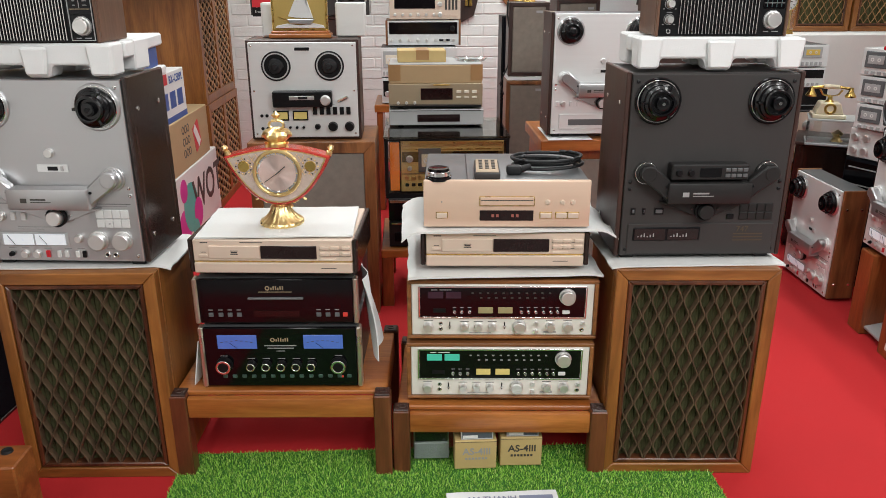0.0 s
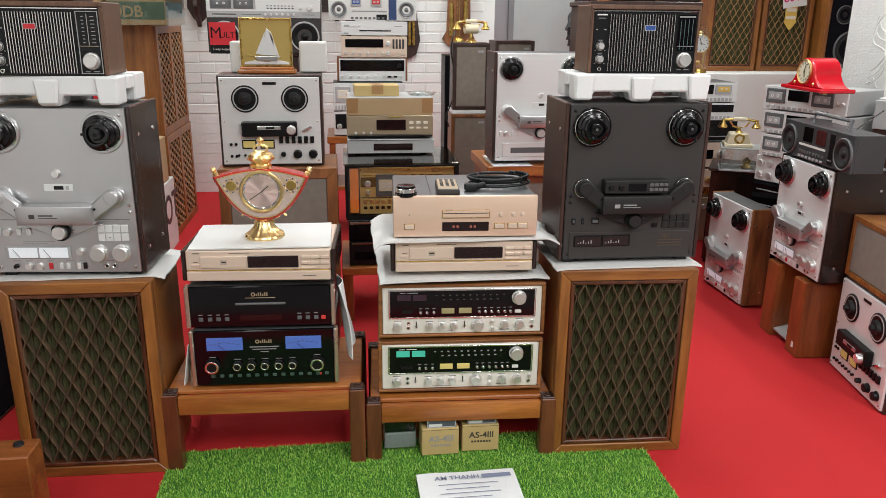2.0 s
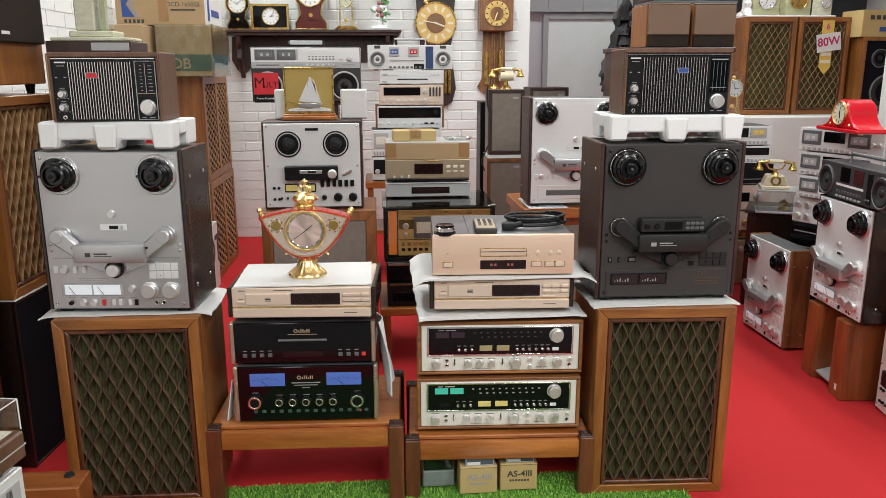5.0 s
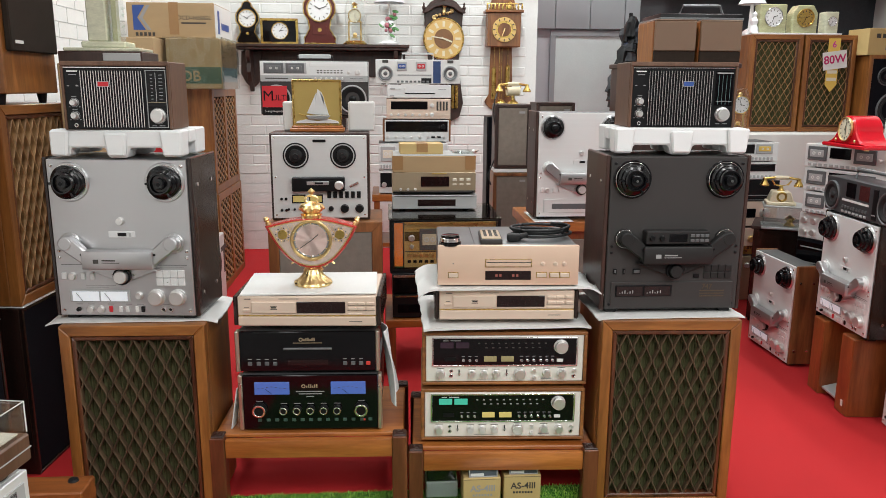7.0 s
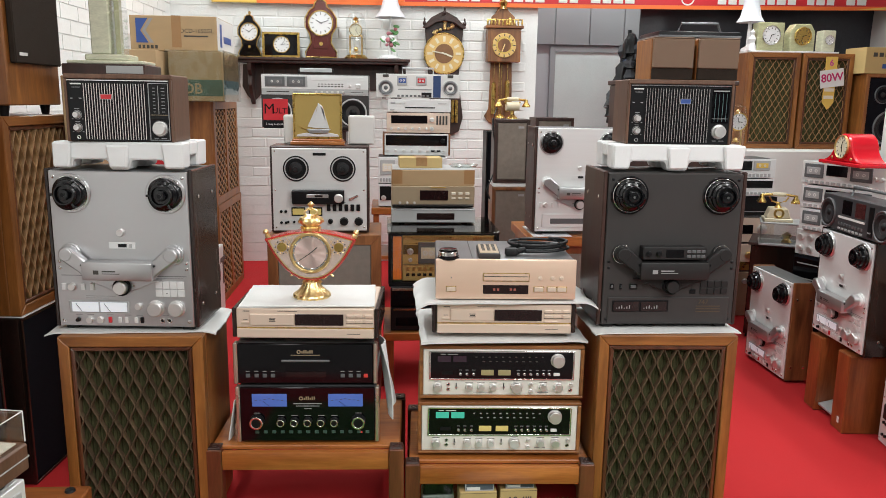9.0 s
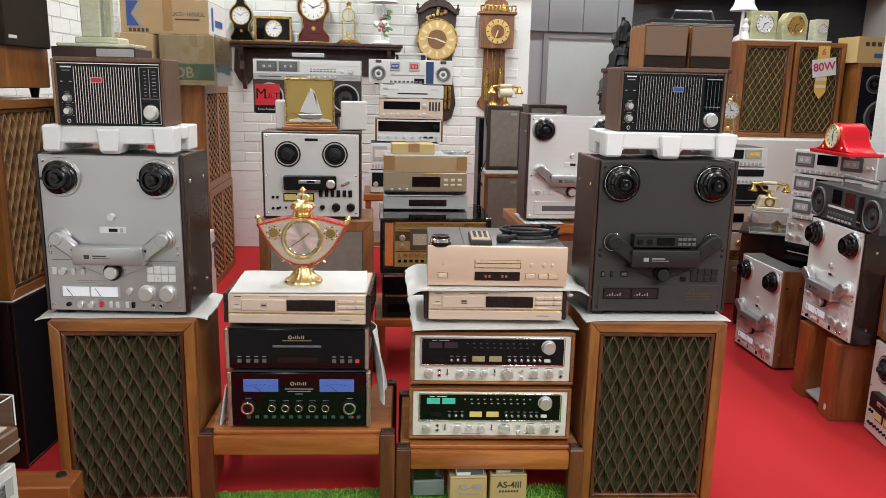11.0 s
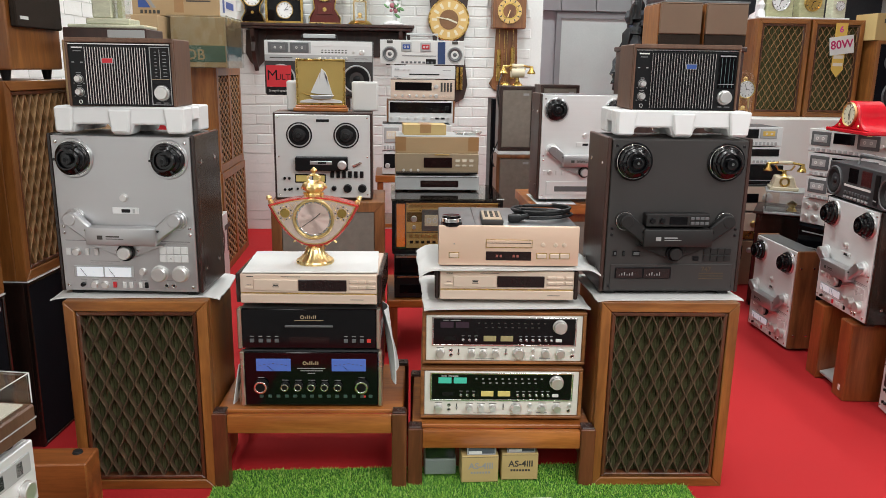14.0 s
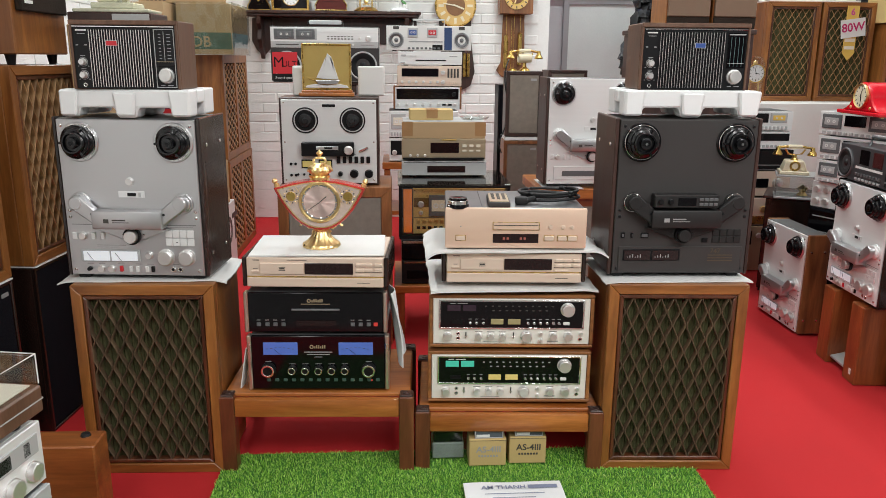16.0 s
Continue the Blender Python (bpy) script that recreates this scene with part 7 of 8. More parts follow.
face_of(dc, 0, -0.02, 0.188, 0.055, porcelain, brass, True, (100, 340))
part("crest", ball((0, 0, 0.255), 0.016, 12), gold, dc)
part("dome", lathe([(0.056, 0.024), (0.058, 0.25), (0.046, 0.29), (0.0, 0.315)], (0, 0, 0), (0, 0, 1), 28), dome_glass, dc)
eq = thing("monitor_case", 2.10, 4.40, 1.505, 0, "black flat case lying on top of cabinet", "case")
part("body", box(-0.40, 0.09, 0.02, 0.36, -0.02, 0.235, 0.01, 2), black, eq)
part("handle", tube([(-0.26, 0.10, 0.235), (-0.24, 0.10, 0.285), (-0.02, 0.10, 0.285), (0.0, 0.10, 0.235)], 0.008), grey_metal, eq)
part("lid_edge", box(-0.402, 0.092, 0.014, 0.364, 0.200, 0.212, 0.002), grey_metal, eq)
part("stand_leg", box(-0.30, 0.02, 0.05, 0.34, -1.505, -0.0205, 0.004), black, eq)
# coats hanging by the doorway
ck = thing("hanging_coats", 1.565, 4.60, 0.70, 0, "dark blue coats and bags hanging beside the doorway", "coats")
hr = random.Random(12)
for k in range(30):
    low = k % 3 == 0
    cx, cz = (hr.uniform(-0.07, 0.0), hr.uniform(0.55, 0.72)) if low else (hr.uniform(0.0, 0.13), hr.uniform(0.78, 1.06))
    r, drop = hr.uniform(0.022, 0.042), hr.uniform(0.07, 0.15)
    part("coat_fold", lathe([(0, 0), (r * 0.5, 0.004), (r, 0.3 * drop), (r * 0.8, 0.62 * drop), (r * 1.1, 0.95 * drop), (r * 0.6, drop), (0, drop)], (cx, hr.uniform(-0.03, 0.05), cz), (hr.uniform(-0.3, 0.3), hr.uniform(-0.2, 0.1), -1), 14, 0.22, hr.choice((3, 4, 5))), (black, tarp, black, denim, black, tarp, black)[k % 7], ck)
part("coat_stand", tube([(0.04, 0.06, -0.70), (0.04, 0.06, 1.06)], 0.012), black, ck)
part("orange_cloth", box(-0.04, 0.06, -0.01, 0.01, 0.60, 0.66, 0.008), orange_card, ck)
# ---- side with stacked speakers and cartons ----
TS = "large basket-weave speakers in a tower"


def weave_speaker(label, x, y, z, turn, w, h, d):
    """Two panels of upright wooden strips bent round cross rails, like basket work."""
    t = thing("basket_loudspeaker", x, y, z, turn, label, "speaker", TS)
    half = w / 2
    part("cabinet", box(-half, half, 0.016, d, 0, h, 0.003), teak, t)
    for s in frame_bars(-half, half, 0, h, 0.05, 0, 0.017):
        part("front_frame", s, teak, t)
    part("middle_rail", box(-0.028, 0.028, 0.0, 0.016, 0.05, h - 0.05, 0.002), teak, t)
    part("grille_cloth", box(-half + 0.05, half - 0.05, 0.0145, 0.0165, 0.05, h - 0.05), cloth_dark, t)
    for k in (-1, 1):
        a, b = (0.030, half - 0.052) if k > 0 else (-half + 0.052, -0.030)
        n, rows = 6, 11
        for c in range(n):
            cx = a + (b - a) * (c + 0.5) / n
            hw = (b - a) / n * 0.34
            v, f = [], []
            steps = rows * 6
            for q in range(steps + 1):
                zz = 0.055 + (h - 0.11) * q / steps
                wv = math.cos(q / 6 * 2 * math.pi + c * math.pi)
                yy = 0.005 - 0.004 * wv
                ww = hw * (0.72 + 0.28 * wv)
                v += [(cx - ww, yy, zz), (cx + ww, yy, zz), (cx + ww, yy + 0.004, zz), (cx - ww, yy + 0.004, zz)]
            for q in range(steps):
                for r in range(4):
                    e, g = q * 4 + r, q * 4 + (r + 1) % 4
                    f.append((e, g, g + 4, e + 4))
            part("weave_strip", (v, f), weave_tan, t)
        for r in range(rows):
            zz = 0.055 + (h - 0.11) * (r + 0.5) / rows
            part("cross_rail", box(a, b, 0.006, 0.012, zz - 0.005, zz + 0.005), lattice_wood, t)
    return t


weave_speaker("teak speaker with basket-weave front standing on the carpet", -0.925, 5.25, 0.0, 90, 0.76, 0.648, 0.46)
weave_speaker("teak speaker with basket-weave front stacked on another", -0.932, 5.25, 0.650, 90, 0.76, 0.652, 0.46)


def carton(label, x, y, z, turn, w, h, d, material, group="cartons"):
    t = thing("carton", x, y, z, turn, label, "box", group)
    part("body", box(-w / 2, w / 2, 0, d, 0, h, 0.003), material, t)
    return t


c = carton("tan carton with blue arrow mark and printed lettering", -1.115, 4.74, 1.594, 0, 0.50, 0.200, 0.50, cardboard)
part("blue_arrow", prism([(-0.215, 0.185), (-0.145, 0.185), (-0.190, 0.115), (-0.145, 0.045), (-0.215, 0.045)], -0.002, 0.001), blue_mark, c)
part("arrow_tail", prism([(-0.135, 0.185), (-0.115, 0.185), (-0.160, 0.115), (-0.115, 0.045), (-0.135, 0.045), (-0.180, 0.115)], -0.002, 0.001), grey_mark, c)
for k in range(5):
    part("maker_mark", box(-0.205 + k * 0.024, -0.190 + k * 0.024, -0.002, 0.001, 0.012, 0.032), dark_mark, c)
part("printed_letters", words("DCD-1650GL", 0.034, 0.135, -0.001, 0.105), dark_mark, c)
part("print_bar", box(0.060, 0.200, -0.002, 0.001, 0.082, 0.090), dark_mark, c)
part("tape_strip", box(-0.01, 0.045, -0.002, 0.501, 0.02, 0.202), MATS["brown_tape"], c)
part("white_side", box(0.2505, 0.252, 0.01, 0.49, 0.005, 0.195), white_mark, c)
part("side_print", box(0.2525, 0.2535, 0.08, 0.13, 0.03, 0.165), blue_mark, c)
part("side_print", box(0.2525, 0.2535, 0.18, 0.40, 0.06, 0.10), blue_mark, c)
c = carton("worn carton wrapped in clear film with green print", -0.990, 4.70, 1.304, 0, 0.31, 0.287, 0.52, cardboard)
part("green_band", box(-0.155, 0.156, -0.002, 0.001, 0.030, 0.125), mat("green_ink", (0.07, 0.13, 0.09), 0.6, 0, 0.3, 20, 120, 0.05), c)
part("blue_band", box(0.1555, 0.157, 0.03, 0.50, 0.040, 0.125), mat("faded_blue", (0.16, 0.34, 0.40), 0.6, 0, 0.3, 14, 100, 0.05), c)
part("printed_letters", words("60DB", 0.085, -0.06, -0.0026, 0.045, bold=True), cardboard, c)
part("film", sheet(16, 12, lambda u, v: (-0.170 + 0.345 * u, -0.010 + 0.006 * noise.noise((u * 8, v * 8, 1)), -0.004 + 0.300 * v + 0.004 * noise.noise((u * 4, 1, v))), 0.0008, (0, 1, 0)), plastic_wrap, c, "crinkled clear film")
part("film", sheet(16, 12, lambda u, v: (0.166 + 0.006 * noise.noise((u * 8, v * 8, 4)), -0.01 + 0.53 * u, -0.004 + 0.300 * v), 0.0008, (-1, 0, 0)), plastic_wrap, c)
c = carton("carton with blue and yellow pattern in film", -1.270, 4.55, 1.304, 0, 0.20, 0.284, 0.40, cardboard)
lr = random.Random(21)
for k in range(8):
    part("pattern_patch", moved(box(-0.03, 0.03, -0.002, 0.001, -0.022, 0.022), pose(lr.uniform(-0.06, 0.06), 0, lr.uniform(0.04, 0.22), 0, lr.uniform(-50, 50), 0)), (MATS["faded_blue"], yellow_card, cream, MATS["faded_blue"])[k % 4], c)
# stack of cartons before the tower of speakers
SG = "stacked cartons beside the tower"
CX = -1.085
c = carton("white carton with bright pink and green lettering", CX, 3.95, 0.0, 0, 0.37, 0.415, 0.88, white_plastic, SG)


def side_words(text, size, y, z, material, parent, x=0.186):
    v, f = words(text, size, 0, 0, 0, bold=True)
    m = pose(x, y, z, 0, 0, 90)
    part("printed_letters", ([tuple(m @ Vector(q)) for q in v], f), material, parent)


for k, (yy, zz, r, mm) in enumerate(((0.14, 0.14, 0.10, pink_ink), (0.28, 0.22, 0.13, teal_ink), (0.18, 0.33, 0.06, pink_ink), (0.40, 0.16, 0.08, pink_ink), (0.33, 0.08, 0.06, teal_ink))):
    part("colour_blot", disc((0.1848, yy, zz), r, 0.0008 + 0.0003 * k, (1, 0, 0), 20), mm, c)
side_words("WOT", 0.24, 0.63, 0.17, dark_mark, c)
c = carton("brown carton with printed flowers and red label", CX, 3.95, 0.4165, 0, 0.36, 0.262, 0.78, cardboard, SG)
for k in range(9):
    part("flower_print", ring((0.1795, 0.30 + 0.045 * (k % 3), 0.08 + 0.06 * (k // 3)), 0.014, 0.022, 0.001, (1, 0, 0), 12), dark_mark, c)
part("red_label", moved(box(0.1796, 0.1808, -0.060, 0.060, -0.070, 0.070), pose(0, 0.54, 0.13, 18, 0, 0)), red_mark, c)
part("white_label", moved(box(0.1806, 0.1818, -0.025, 0.025, -0.065, 0.065), pose(0, 0.54, 0.13, 40, 0, 0)), white_mark, c)
c = carton("white carton with red and blue product print", CX, 3.80, 0.6795, 0, 0.34, 0.240, 0.60, white_plastic, SG)
part("red_flash", box(0.1695, 0.1708, 0.08, 0.32, 0.185, 0.235), red_mark, c)
side_words("RX-C50PL", 0.052, 0.46, 0.185, blue_mark, c, 0.171)
part("blue_foot", box(0.1695, 0.1708, 0.0, 0.60, 0.0, 0.028), blue_mark, c)
for k in range(3):
    part("picture_patch", box(0.1695, 0.1708, 0.22 + k * 0.12, 0.31 + k * 0.12, 0.065, 0.145), blue_mark, c)
wf = thing("foam_offcuts", CX + 0.05, 3.80, 0.9205, 4, "broken white packing foam holding a small blue pack", "packing foam")
part("lower_piece", box(-0.14, 0.15, 0, 0.30, 0, 0.040, 0.006), foam, wf)
part("upper_piece", box(-0.16, 0.14, 0.0, 0.32, 0.130, 0.185, 0.008), foam, wf)
part("rear_piece", box(-0.15, 0.02, 0.02, 0.30, 0.0405, 0.1295, 0.004), foam, wf)
part("blue_pack", box(0.03, 0.125, 0.02, 0.26, 0.0405, 0.1295, 0.004), blue_mark, wf)
part("red_end", box(0.035, 0.120, 0.012, 0.0195, 0.044, 0.125, 0.002), red_mark, wf)
# turntable plinth with onyx clock
c = carton("plain carton behind the radio", -0.94, 2.80, 0.0, 0, 0.12, 1.398, 0.30, cardboard, SG)
pt = thing("wooden_plinth", -0.805, 2.78, 1.3985, 0, "low walnut plinth carrying an onyx clock", "plinth")
part("body", box(-0.18, 0.10, 0, 0.20, 0, 0.040, 0.003), espresso, pt)
part("front_plate", box(-0.03, 0.095, -0.003, 0.001, 0.008, 0.034, 0.001), light_grey, pt)
oc = thing("onyx_clock", -0.847, 2.83, 1.439, 0, "pale green onyx column clock with glass front", "clock")
part("foot", box(-0.128, 0.132, -0.03, 0.12, 0, 0.012, 0.003), onyx_pale, oc)
part("plinth", box(-0.072, 0.078, -0.012, 0.100, 0.0125, 0.034, 0.004), onyx_pale, oc)
part("column", box(-0.052, 0.014, 0.0, 0.09, 0.0345, 0.33, 0.004), onyx_pale, oc)
part("glass_column", box(0.016, 0.050, 0.0, 0.09, 0.0305, 0.33, 0.003), dome_glass, oc)
part("inner_column", box(0.024, 0.042, 0.03, 0.06, 0.031, 0.32, 0.002), onyx, oc)

# ---- speakers along the side wall ----
WT = 85
ux, uy = math.cos(radians(WT)), math.sin(radians(WT))
for k, (cx, cy) in enumerate(((-1.0578, 2.737), (-1.1088, 2.188))):
    cloth_speaker("tall black cloth speaker with wooden foot along the wall", cx, cy, 0.0, WT, 0.43, 0.600, 0.36, darkwood, cloth_black, "black wall speakers", edge=0.012, badge=True)
    solid("foam_sheet", [box(-0.001, 0.001, 0, 0.001, 0, 0.001)], foam, "thin white foam sheet under a lattice speaker", "packing sheet", "white foam sheets").data = mesh_of("foam_sheet", sheet(14, 10, lambda u, v: (cx + (u - 0.5) * 0.425 * ux - (0.34 * v - 0.004) * uy, cy + (u - 0.5) * 0.425 * uy + (0.34 * v - 0.004) * ux, 0.6050 + 0.0006 * noise.noise((u * 6, v * 6, 3 + k))), 0.004), foam)
    lattice_speaker("teak lattice speaker stacked on a black speaker", cx + 0.001, cy, 0.606, WT, 0.43, 0.655, 0.34, 16, 12, teak, teak_x, "lattice speakers along the wall", slat=weave_tan, wire=0.0054, deep=0.020)
bs = thing("wooden_loudspeaker", -1.0444, 2.730, 1.2615, 88, "teak speaker with dark cloth front on black feet", "speaker")
for k in (-1, 1):
    for fy in (0.05, 0.26):
        part("foot", lathe([(0, 0), (0.012, 0), (0.018, 0.034), (0, 0.034)], (k * 0.14, fy, 0), (0, 0, 1), 14), black, bs)
part("cabinet", box(-0.180, 0.180, 0.010, 0.32, 0.034, 0.50, 0.004), teak, bs)
part("grille", box(-0.158, 0.158, -0.012, 0.0095, 0.168, 0.485, 0.004), cloth_dark, bs)
part("badge", box(-0.135, -0.085, -0.014, -0.011, 0.192, 0.202), white_mark, bs)

# ---- nearest corner: stand with amplifier and turntable ----
ws = thing("wooden_stand", -0.917, 1.375, 0, 0, "orange-brown wooden stand with thick slab legs", "stand", "slab-legged stands")
part("slab_leg", box(-0.25, 0.245, 0.505, 0.60, 0, 0.285, 0.004), slab_wood, ws)
part("slab_leg", box(-0.25, 0.245, 0.0, 0.095, 0, 0.285, 0.004), slab_wood, ws)
part("cross_board", box(-0.22, 0.20, 0.0955, 0.5045, 0.05, 0.075, 0.003), redwood_x, ws)
part("rubber_pad", lathe([(0, 0), (0.014, 0), (0.012, 0.006), (0.006, 0.004), (0, 0.004)], (0.20, 0.57, 0.285), (0, 0, 1), 18), rubber, ws)
AG = "stack at the near corner"
hifi("tuner", "grey-silver tuner lying on a wooden stand", "tuner", -0.664, 1.330, 0.2855, 80, 0.43, 0.097, 0.30, light_grey, grey_metal, [("win", -0.9, 0.2, 0.4, 0.8, black_gloss), ("knobs", 0.4, 0.85, 0.5, 0.018, 2)], AG)
hifi("amplifier", "brushed silver amplifier with two large round knobs", "amplifier", -0.674, 1.338, 0.383, 80, 0.43, 0.146, 0.32, silver_white, silver_white, [("win", 0.30, 0.92, 0.56, 0.86, light_grey), ("win", 0.34, 0.52, 0.60, 0.82, black_gloss), ("win", 0.70, 0.80, 0.60, 0.82, black_gloss), ("win", -0.6, 0.2, 0.56, 0.86, black_gloss), ("knob", 0.50, 0.27, 0.024), ("knob", 0.80, 0.32, 0.021), ("knob", 0.15, 0.27, 0.024)], AG)
tt = thing("turntable", -0.662, 1.335, 0.5295, 80, "walnut turntable with a clear acrylic cover", "turntable", AG)
for k in (-1, 1):
    for fy in (0.05, 0.30):
        part("foot", disc((k * 0.17, fy, 0), 0.022, 0.022, (0, 0, 1), 18, 0.003), rubber, tt)
part("plinth", box(-0.22, 0.22, 0, 0.36, 0.022, 0.082, 0.004), brown_vinyl, tt)
part("trim_line", box(-0.2205, 0.2205, -0.0006, 0.3606, 0.050, 0.053), light_grey, tt)
part("deck_plate", box(-0.205, 0.205, 0.015, 0.345, 0.0822, 0.086, 0.001), cream, tt)
part("platter", lathe([(0, 0), (0.145, 0), (0.148, 0.008), (0.143, 0.016), (0, 0.014)], (-0.04, 0.18, 0.0862), (0, 0, 1), 40), light_grey, tt)
part("tonearm", [tube([(0.16, 0.29, 0.12), (0.15, 0.15, 0.118), (0.10, 0.08, 0.112)], 0.005), lathe([(0, 0), (0.022, 0), (0.020, 0.03), (0, 0.032)], (0.16, 0.29, 0.0862), (0, 0, 1), 16)], chrome, tt)
for s in (box(-0.216, 0.216, 0.003, 0.006, 0.084, 0.150), box(-0.216, 0.216, 0.352, 0.355, 0.084, 0.150), box(-0.216, -0.213, 0.0065, 0.3515, 0.084, 0.150), box(0.213, 0.216, 0.0065, 0.3515, 0.084, 0.150), box(-0.216, 0.216, 0.003, 0.355, 0.1505, 0.154)):
    part("cover_pane", s, acrylic, tt, "clear acrylic pane")
part("cover_edge", tube([(-0.216, 0.003, 0.153), (0.216, 0.003, 0.153), (0.216, 0.355, 0.153), (-0.216, 0.355, 0.153)], 0.0014, 6, True), white_mark, tt)
part("cover_edge", tube([(0.216, 0.003, 0.086), (0.216, 0.003, 0.153)], 0.0014, 6), white_mark, tt)

# ---- side with decks facing the aisle ----
DG = "silver tape decks along the aisle"
reel_deck("silver reel tape deck with walnut sides on the carpet", 2.062, 3.575, 0.0, -90, 0.420, 0.497, 0.115, silver_white, walnut, group=DG)
s2 = thing("wooden_stand", 2.155, 2.955, 0, -95, "orange-brown wooden stand with thick slab legs under a deck", "stand", "slab-legged stands")
for q in (-0.172, 0.075):
    part("slab_leg", box(q, q + 0.097, -0.135, 0.18, 0, 0.335, 0.004), redwood, s2)
part("cross_board", moved(box(-0.074, 0.074, -0.12, 0.17, 0, 0.012, 0.002), pose(0, 0, 0.055, 14, 0, 0)), light_grey, s2)
part("white_sticker", box(0.125, 0.140, -0.1365, -0.1345, 0.035, 0.060), white_mark, s2)
reel_deck("silver reel tape deck with dark sides on a wooden stand", 2.036, 2.958, 0.336, -93, 0.420, 0.468, 0.25, silver_white, darkwood, group=DG)
boom_grey = mat("boom_grey", (0.05, 0.05, 0.054), 0.4, 0.1, 0.1, 8, 200, 0.03)
bb = hifi("boombox", "dark grey boombox with round speakers on a tape deck", "boombox", 2.030, 2.915, 0.8085, -94, 0.525, 0.150, 0.13, boom_grey, boom_grey,
          [("cone", -0.78, 0.48, 0.062, grey_metal, rubber), ("cone", 0.78, 0.48, 0.062, grey_metal, rubber), ("win", -0.36, -0.10, 0.52, 0.92, black_gloss), ("win", 0.02, 0.28, 0.52, 0.92, mat("cassette_red", (0.06, 0.015, 0.015), 0.2, 0, 0.2, 20, 90, 0)), ("bar", -0.46, 0.30, 0.40, 0.46, white_mark), ("keys", -0.45, 0.3, 0.20, 0.28, grey_metal, 9), ("keys", -0.45, 0.3, 0.08, 0.14, light_grey, 7), ("win", 0.40, 0.52, 0.10, 0.90, black), ("keys", 0.41, 0.51, 0.20, 0.24, light_grey, 3)])
part("handle", tube([(-0.13, 0.05, 0.150), (-0.13, 0.06, 0.188), (0.13, 0.06, 0.188), (0.13, 0.05, 0.150)], 0.008), grey_metal, bb)
part("aerial", tube([(0.10, 0.10, 0.152), (0.22, 0.12, 0.24)], 0.0025, 6), chrome, bb)
RG = "stacked silver decks along the aisle"
hifi("tape_unit", "black speaker panel at the foot of a stack", "speaker", 2.30, 3.45, 0.0, -66, 0.44, 0.585, 0.30, cloth_black, black, [("pane", -0.98, 0.98, 0.74, 0.98, black_gloss), ("bar", -0.9, 0.3, 0.93, 0.94, grey_mark), ("bar", -0.8, 0.1, 0.80, 0.81, grey_mark)], RG)
hifi("amplifier", "silver amplifier with four round knobs in a stack", "amplifier", 2.30, 3.45, 0.586, -66, 0.44, 0.132, 0.30, silver_white, grey_metal, [("knobs", -0.86, -0.62, 0.72, 0.016, 2), ("knobs", -0.86, -0.62, 0.28, 0.016, 2), ("win", -0.4, 0.8, 0.3, 0.7, black_gloss)], RG)
for k, (zz, hh) in enumerate(((0.719, 0.110), (0.830, 0.115), (0.946, 0.116))):
    hifi("cassette_deck", ("silver cassette deck with tape window", "silver cassette deck with chrome keys", "silver twin cassette deck under a red clock")[k], "cassette deck", 2.285, 3.42 + 0.01 * k, zz, -66, 0.43, hh, 0.28, silver_white, light_grey,
         [("cassette", -0.92, -0.45, 0.32, 0.90, mid_grey, light_grey), ("cassette", 0.20, 0.70, 0.32, 0.90, mid_grey, light_grey), ("win", -0.38, 0.12, 0.45, 0.88, black_gloss), ("keys", -0.9, 0.7, 0.08, 0.20, light_grey, 12), ("knobs", 0.78, 0.92, 0.5, 0.010, 2)], RG)
rc = thing("mantel_clock", 2.170, 3.275, 1.0645, -92, "glossy red tambour mantel clock with gilt dial", "clock")
n = 12
top = [(0.075 * math.cos(math.pi * k / n), 0.075 + 0.070 * math.sin(math.pi * k / n)) for k in range(n + 1)]
outline = [(0.155, 0.020)] + [(0.12, 0.032), (0.095, 0.050)] + top + [(-0.095, 0.050), (-0.12, 0.032), (-0.155, 0.020)]
part("body", prism(outline, 0, 0.125, 0.006), red_lacquer, rc)
part("base", box(-0.165, 0.165, -0.016, 0.142, 0.004, 0.0205, 0.004), red_lacquer, rc)
face_of(rc, 0, -0.001, 0.085, 0.048, dial_ivory, gold, True, (170, 20))
for k in (-1, 1):
    part("gilt_mount", lathe([(0, 0), (0.008, 0.002), (0.004, 0.006), (0, 0.006)], (k * 0.075, 0, 0.035), (0, -1, 0), 10), gold, rc)
    part("foot", disc((k * 0.15, 0.01, 0), 0.010, 0.005, (0, 0, 1), 12), gold, rc)
gc = thing("grey_deck", 2.62, 3.05, 0.0, -60, "grey metal unit on a dark cabinet beside the stack", "hi-fi unit")
part("cabinet", box(-0.22, 0.20, 0.0, 0.3, 0, 0.90, 0.004), espresso, gc)
part("case", box(-0.22, 0.20, -0.01, 0.3, 0.901, 1.03, 0.004), light_grey, gc)
part("lid", box(-0.21, 0.19, 0.0, 0.29, 1.0305, 1.04, 0.003), white_plastic, gc)
flat_deck("white-fronted reel tape deck standing on the carpet", 2.078, 2.52, 0.0, -100, 0.432, 0.392, 0.20, silver_white, "white-fronted tape decks")
cloth_speaker("teak speaker with grey front on a tape deck", 2.082, 2.51, 0.3945, -100, 0.46, 0.245, 0.24, teak, cloth_grey, edge=0.022)
solid("pillar", box(2.735, 3.08, 3.50, 3.85, 0, TOP, 0.004), white_brick, "white brick-pattern pillar beside the decks", "pillar", kind="structure")
lrr = random.Random(5)
part("white_wires", [tube([(2.715 + 0.008 * q, 3.56 + 0.06 * math.sin(k * 0.5 + q), 1.38 - 0.022 * k + 0.02 * math.cos(k * 0.8 + q)) for k in range(16)], 0.003, 6) for q in range(3)], white_plastic)
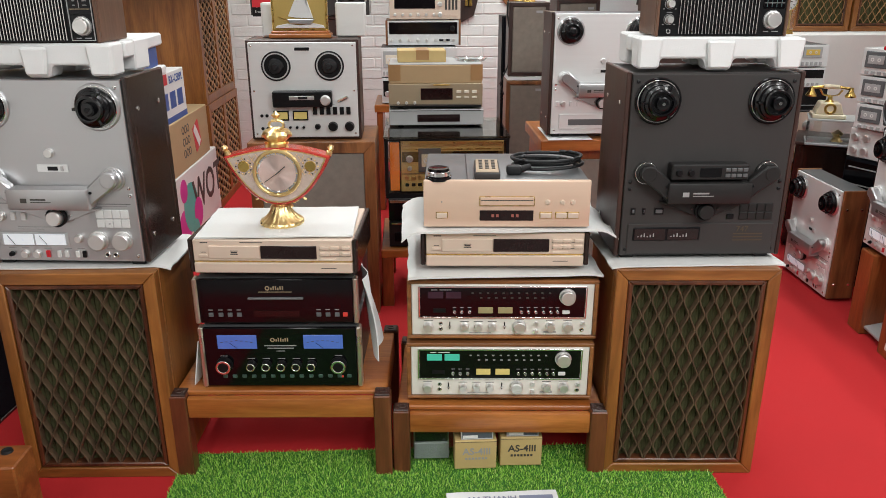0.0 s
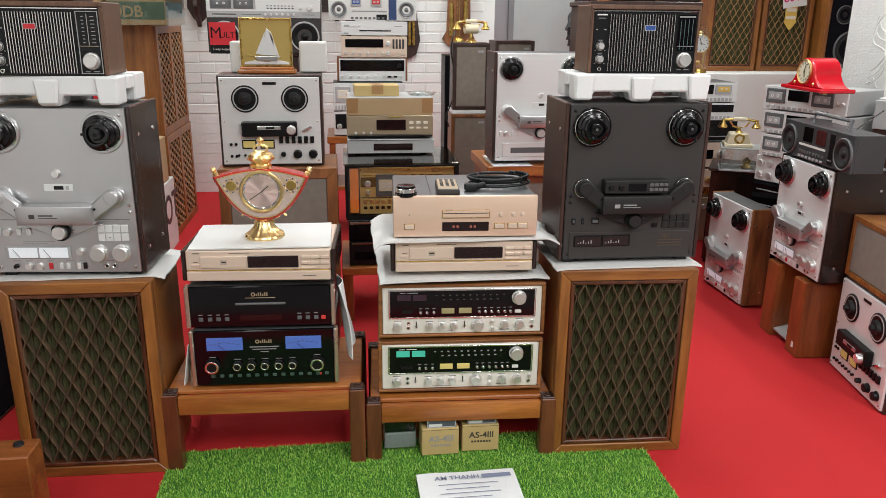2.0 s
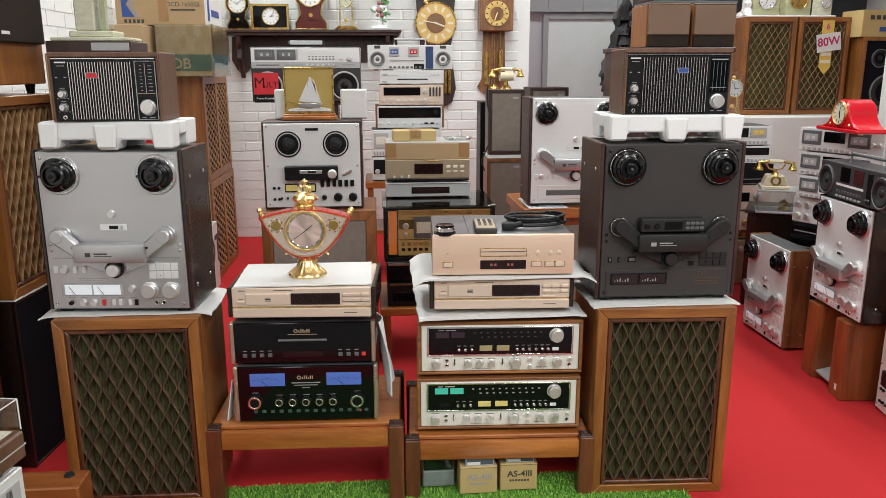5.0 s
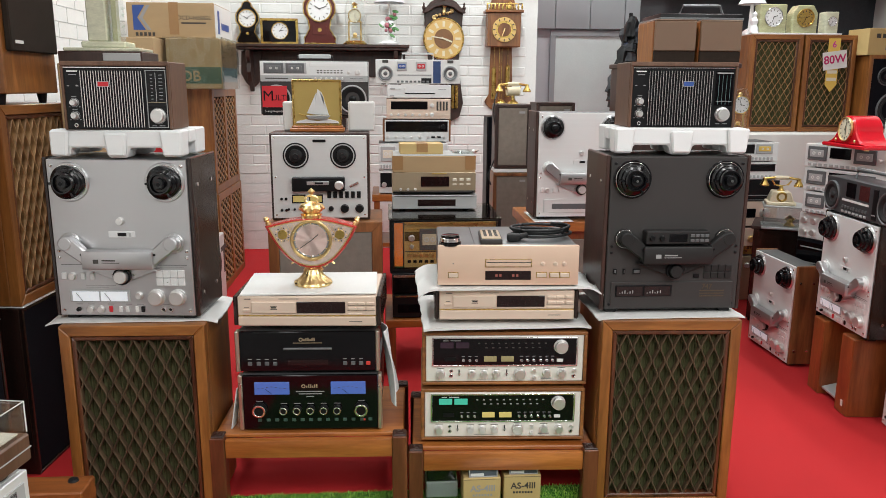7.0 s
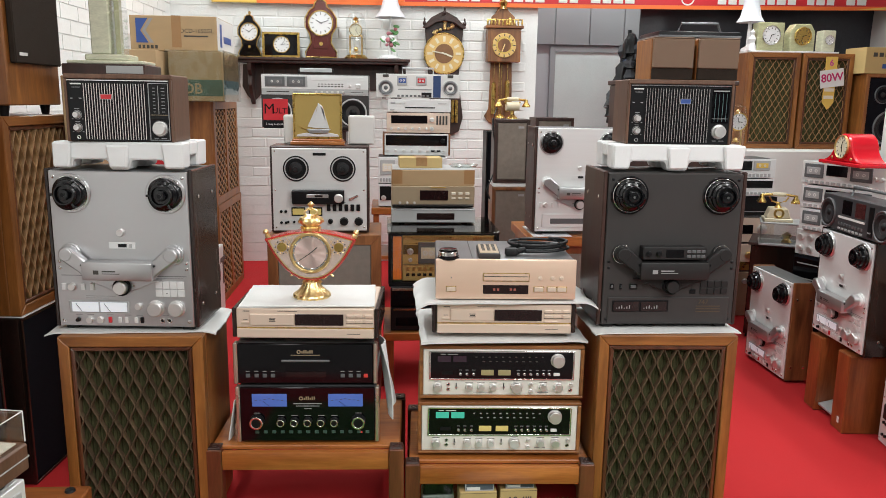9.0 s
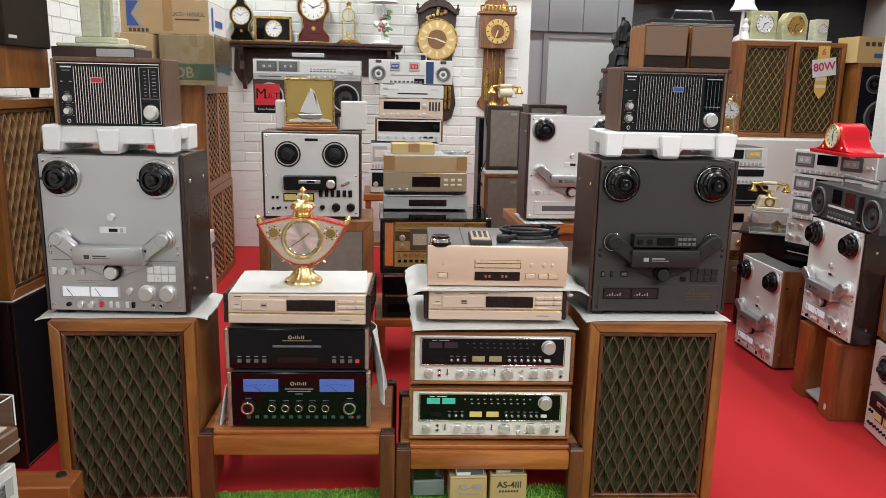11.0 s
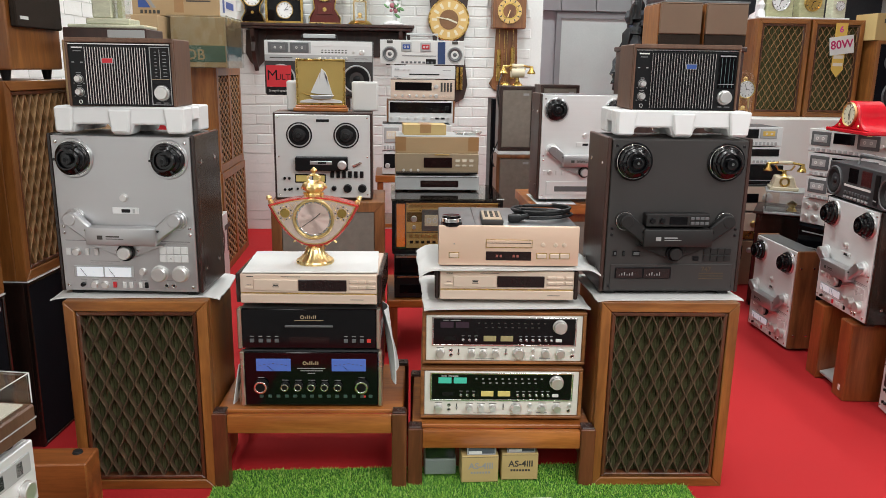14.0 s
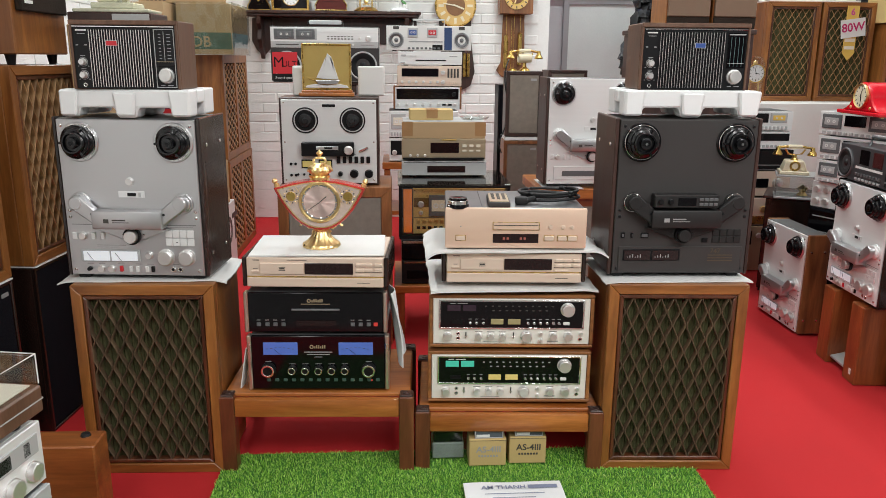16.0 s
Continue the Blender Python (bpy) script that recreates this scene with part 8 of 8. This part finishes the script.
tagged(bpy.data.objects["white_wires"], "loose white wires hanging on the pillar", "wires")

# ---- far aisle: stack, telephone ----
FG = "stacked units by the ledge"
hifi("amplifier", "pale gold amplifier at the foot of a stack", "amplifier", 2.330, 4.52, 0.0, 0, 0.43, 0.29, 0.32, pale_gold, espresso, [("knobs", 0.3, 0.85, 0.8, 0.016, 3), ("win", -0.8, 0.1, 0.6, 0.9, black_gloss)], FG)
hifi("amplifier", "champagne amplifier with gilt knobs in a stack", "amplifier", 2.340, 4.54, 0.291, 0, 0.43, 0.175, 0.32, champagne, espresso, [("knobs", 0.35, 0.85, 0.6, 0.020, 3, gold), ("pane", -0.3, 0.95, 0.05, 0.35, brass)], FG)
hifi("amplifier", "champagne amplifier with one big round knob", "amplifier", 2.375, 4.58, 0.467, 0, 0.43, 0.160, 0.32, champagne, espresso, [("knob", 0.62, 0.55, 0.030), ("win", -0.5, 0.35, 0.36, 0.72, black_gloss)], FG)
hifi("amplifier", "black glossy amplifier in a stack", "amplifier", 2.375, 4.58, 0.628, 0, 0.43, 0.132, 0.32, black_gloss, black, [("bar", -0.4, 0.8, 0.28, 0.31, grey_mark), ("bar", -0.95, 0.95, 0.06, 0.10, grey_metal)], FG)
hifi("cassette_deck", "silver deck with a dark strip in a stack", "cassette deck", 2.355, 4.58, 0.761, 0, 0.41, 0.112, 0.30, silver_white, grey_metal, [("win", -0.6, 0.95, 0.50, 0.90, black_gloss), ("keys", -0.6, 0.9, 0.14, 0.28, light_grey, 12)], FG)
hifi("cassette_deck", "silver cassette deck with yellow tape at the top", "cassette deck", 2.355, 4.58, 0.874, 0, 0.41, 0.122, 0.30, silver_white, grey_metal, [("cassette", 0.30, 0.82, 0.44, 0.92, light_grey, yellow_card), ("win", -0.5, 0.25, 0.44, 0.90, black_gloss), ("keys", -0.2, 0.9, 0.10, 0.26, light_grey, 9)], FG)
dk = thing("dark_cabinet", 2.40, 4.0, 0, -30, "dark low cabinet under a glass box", "cabinet")
part("body", box(-0.22, 0.22, 0, 0.32, 0.02, 0.545, 0.004), darkwood, dk)
part("top", box(-0.235, 0.235, -0.012, 0.332, 0.5455, 0.562, 0.003), espresso, dk)
part("plinth", box(-0.21, 0.21, 0.012, 0.31, 0, 0.0195), black, dk)
gb2 = thing("glass_box", 2.31, 3.97, 0.5625, -25, "clear acrylic box with a gilt ornament inside", "box")
for s in (box(-0.11, 0.11, 0, 0.004, 0.012, 0.120), box(-0.11, 0.11, 0.176, 0.18, 0.012, 0.120), box(-0.11, -0.106, 0.0045, 0.1755, 0.012, 0.120), box(0.106, 0.11, 0.0045, 0.1755, 0.012, 0.120)):
    part("pane", s, acrylic, gb2)
part("base", box(-0.115, 0.115, -0.005, 0.185, 0, 0.0115, 0.002), light_grey, gb2)
part("lid", box(-0.115, 0.115, -0.005, 0.185, 0.1205, 0.130, 0.002), light_grey, gb2)
part("ornament", lathe([(0, 0), (0.03, 0), (0.015, 0.02), (0.028, 0.04), (0, 0.06)], (0.03, 0.08, 0.012), (0, 0, 1), 14), gold, gb2)
gold_phone("gilt and ivory antique telephone on a glass box", 2.315, 4.05, 0.693, -20, True)

# ---- bricks of the white walls ----
BR = [mesh_of("brick", box(-0.112, 0.112, 0, 0.012, -0.0365  , 0.0365, 0.005), white_brick), mesh_of("brick", box(-0.113, 0.110, 0.001, 0.012, -0.036  , 0.0365, 0.006), white_brick), mesh_of("brick", box(-0.111, 0.113, -0.0015, 0.012, -0.0365, 0.036, 0.004), white_brick)]
rest = []
count = 0
for row in range(38):
    z = 0.039 + row * 0.078
    for col in range(13):
        x = LEFT + 0.115 + col * 0.232 + (0.116 if row % 2 else 0.0)
        if x > 1.350 - 0.112:
            continue
        if 8 <= row < 29 and x > -0.95 and count < 300:
            ob = new("brick", BR[(row * 7 + col * 3) % 3])
            ob.parent = wall_back
            ob.location = (x, BACK, z)
            ob.rotation_euler = (radians(0.8 * math.sin(row * 5 + col)), 0, radians(0.5 * math.cos(row * 3 + col * 2)))
            count += 1
        else:
            rest.append(box(x - 0.112, x + 0.112, BACK, BACK + 0.006, z - 0.0365, z + 0.0365))
tagged(part("brick_courses", rest, white_brick, wall_back), kind="stuff")
rest = []
for row in range(38):
    z = 0.039 + row * 0.078
    for col in range(34):
        y = BACK - 0.12 - col * 0.232 - (0.116 if row % 2 else 0.0)
        if y > -1.5:
            rest.append(box(LEFT - 0.012, LEFT, y - 0.112, y + 0.112, z - 0.0365, z + 0.0365))
tagged(part("brick_courses", rest, white_brick, wall_left), kind="stuff")
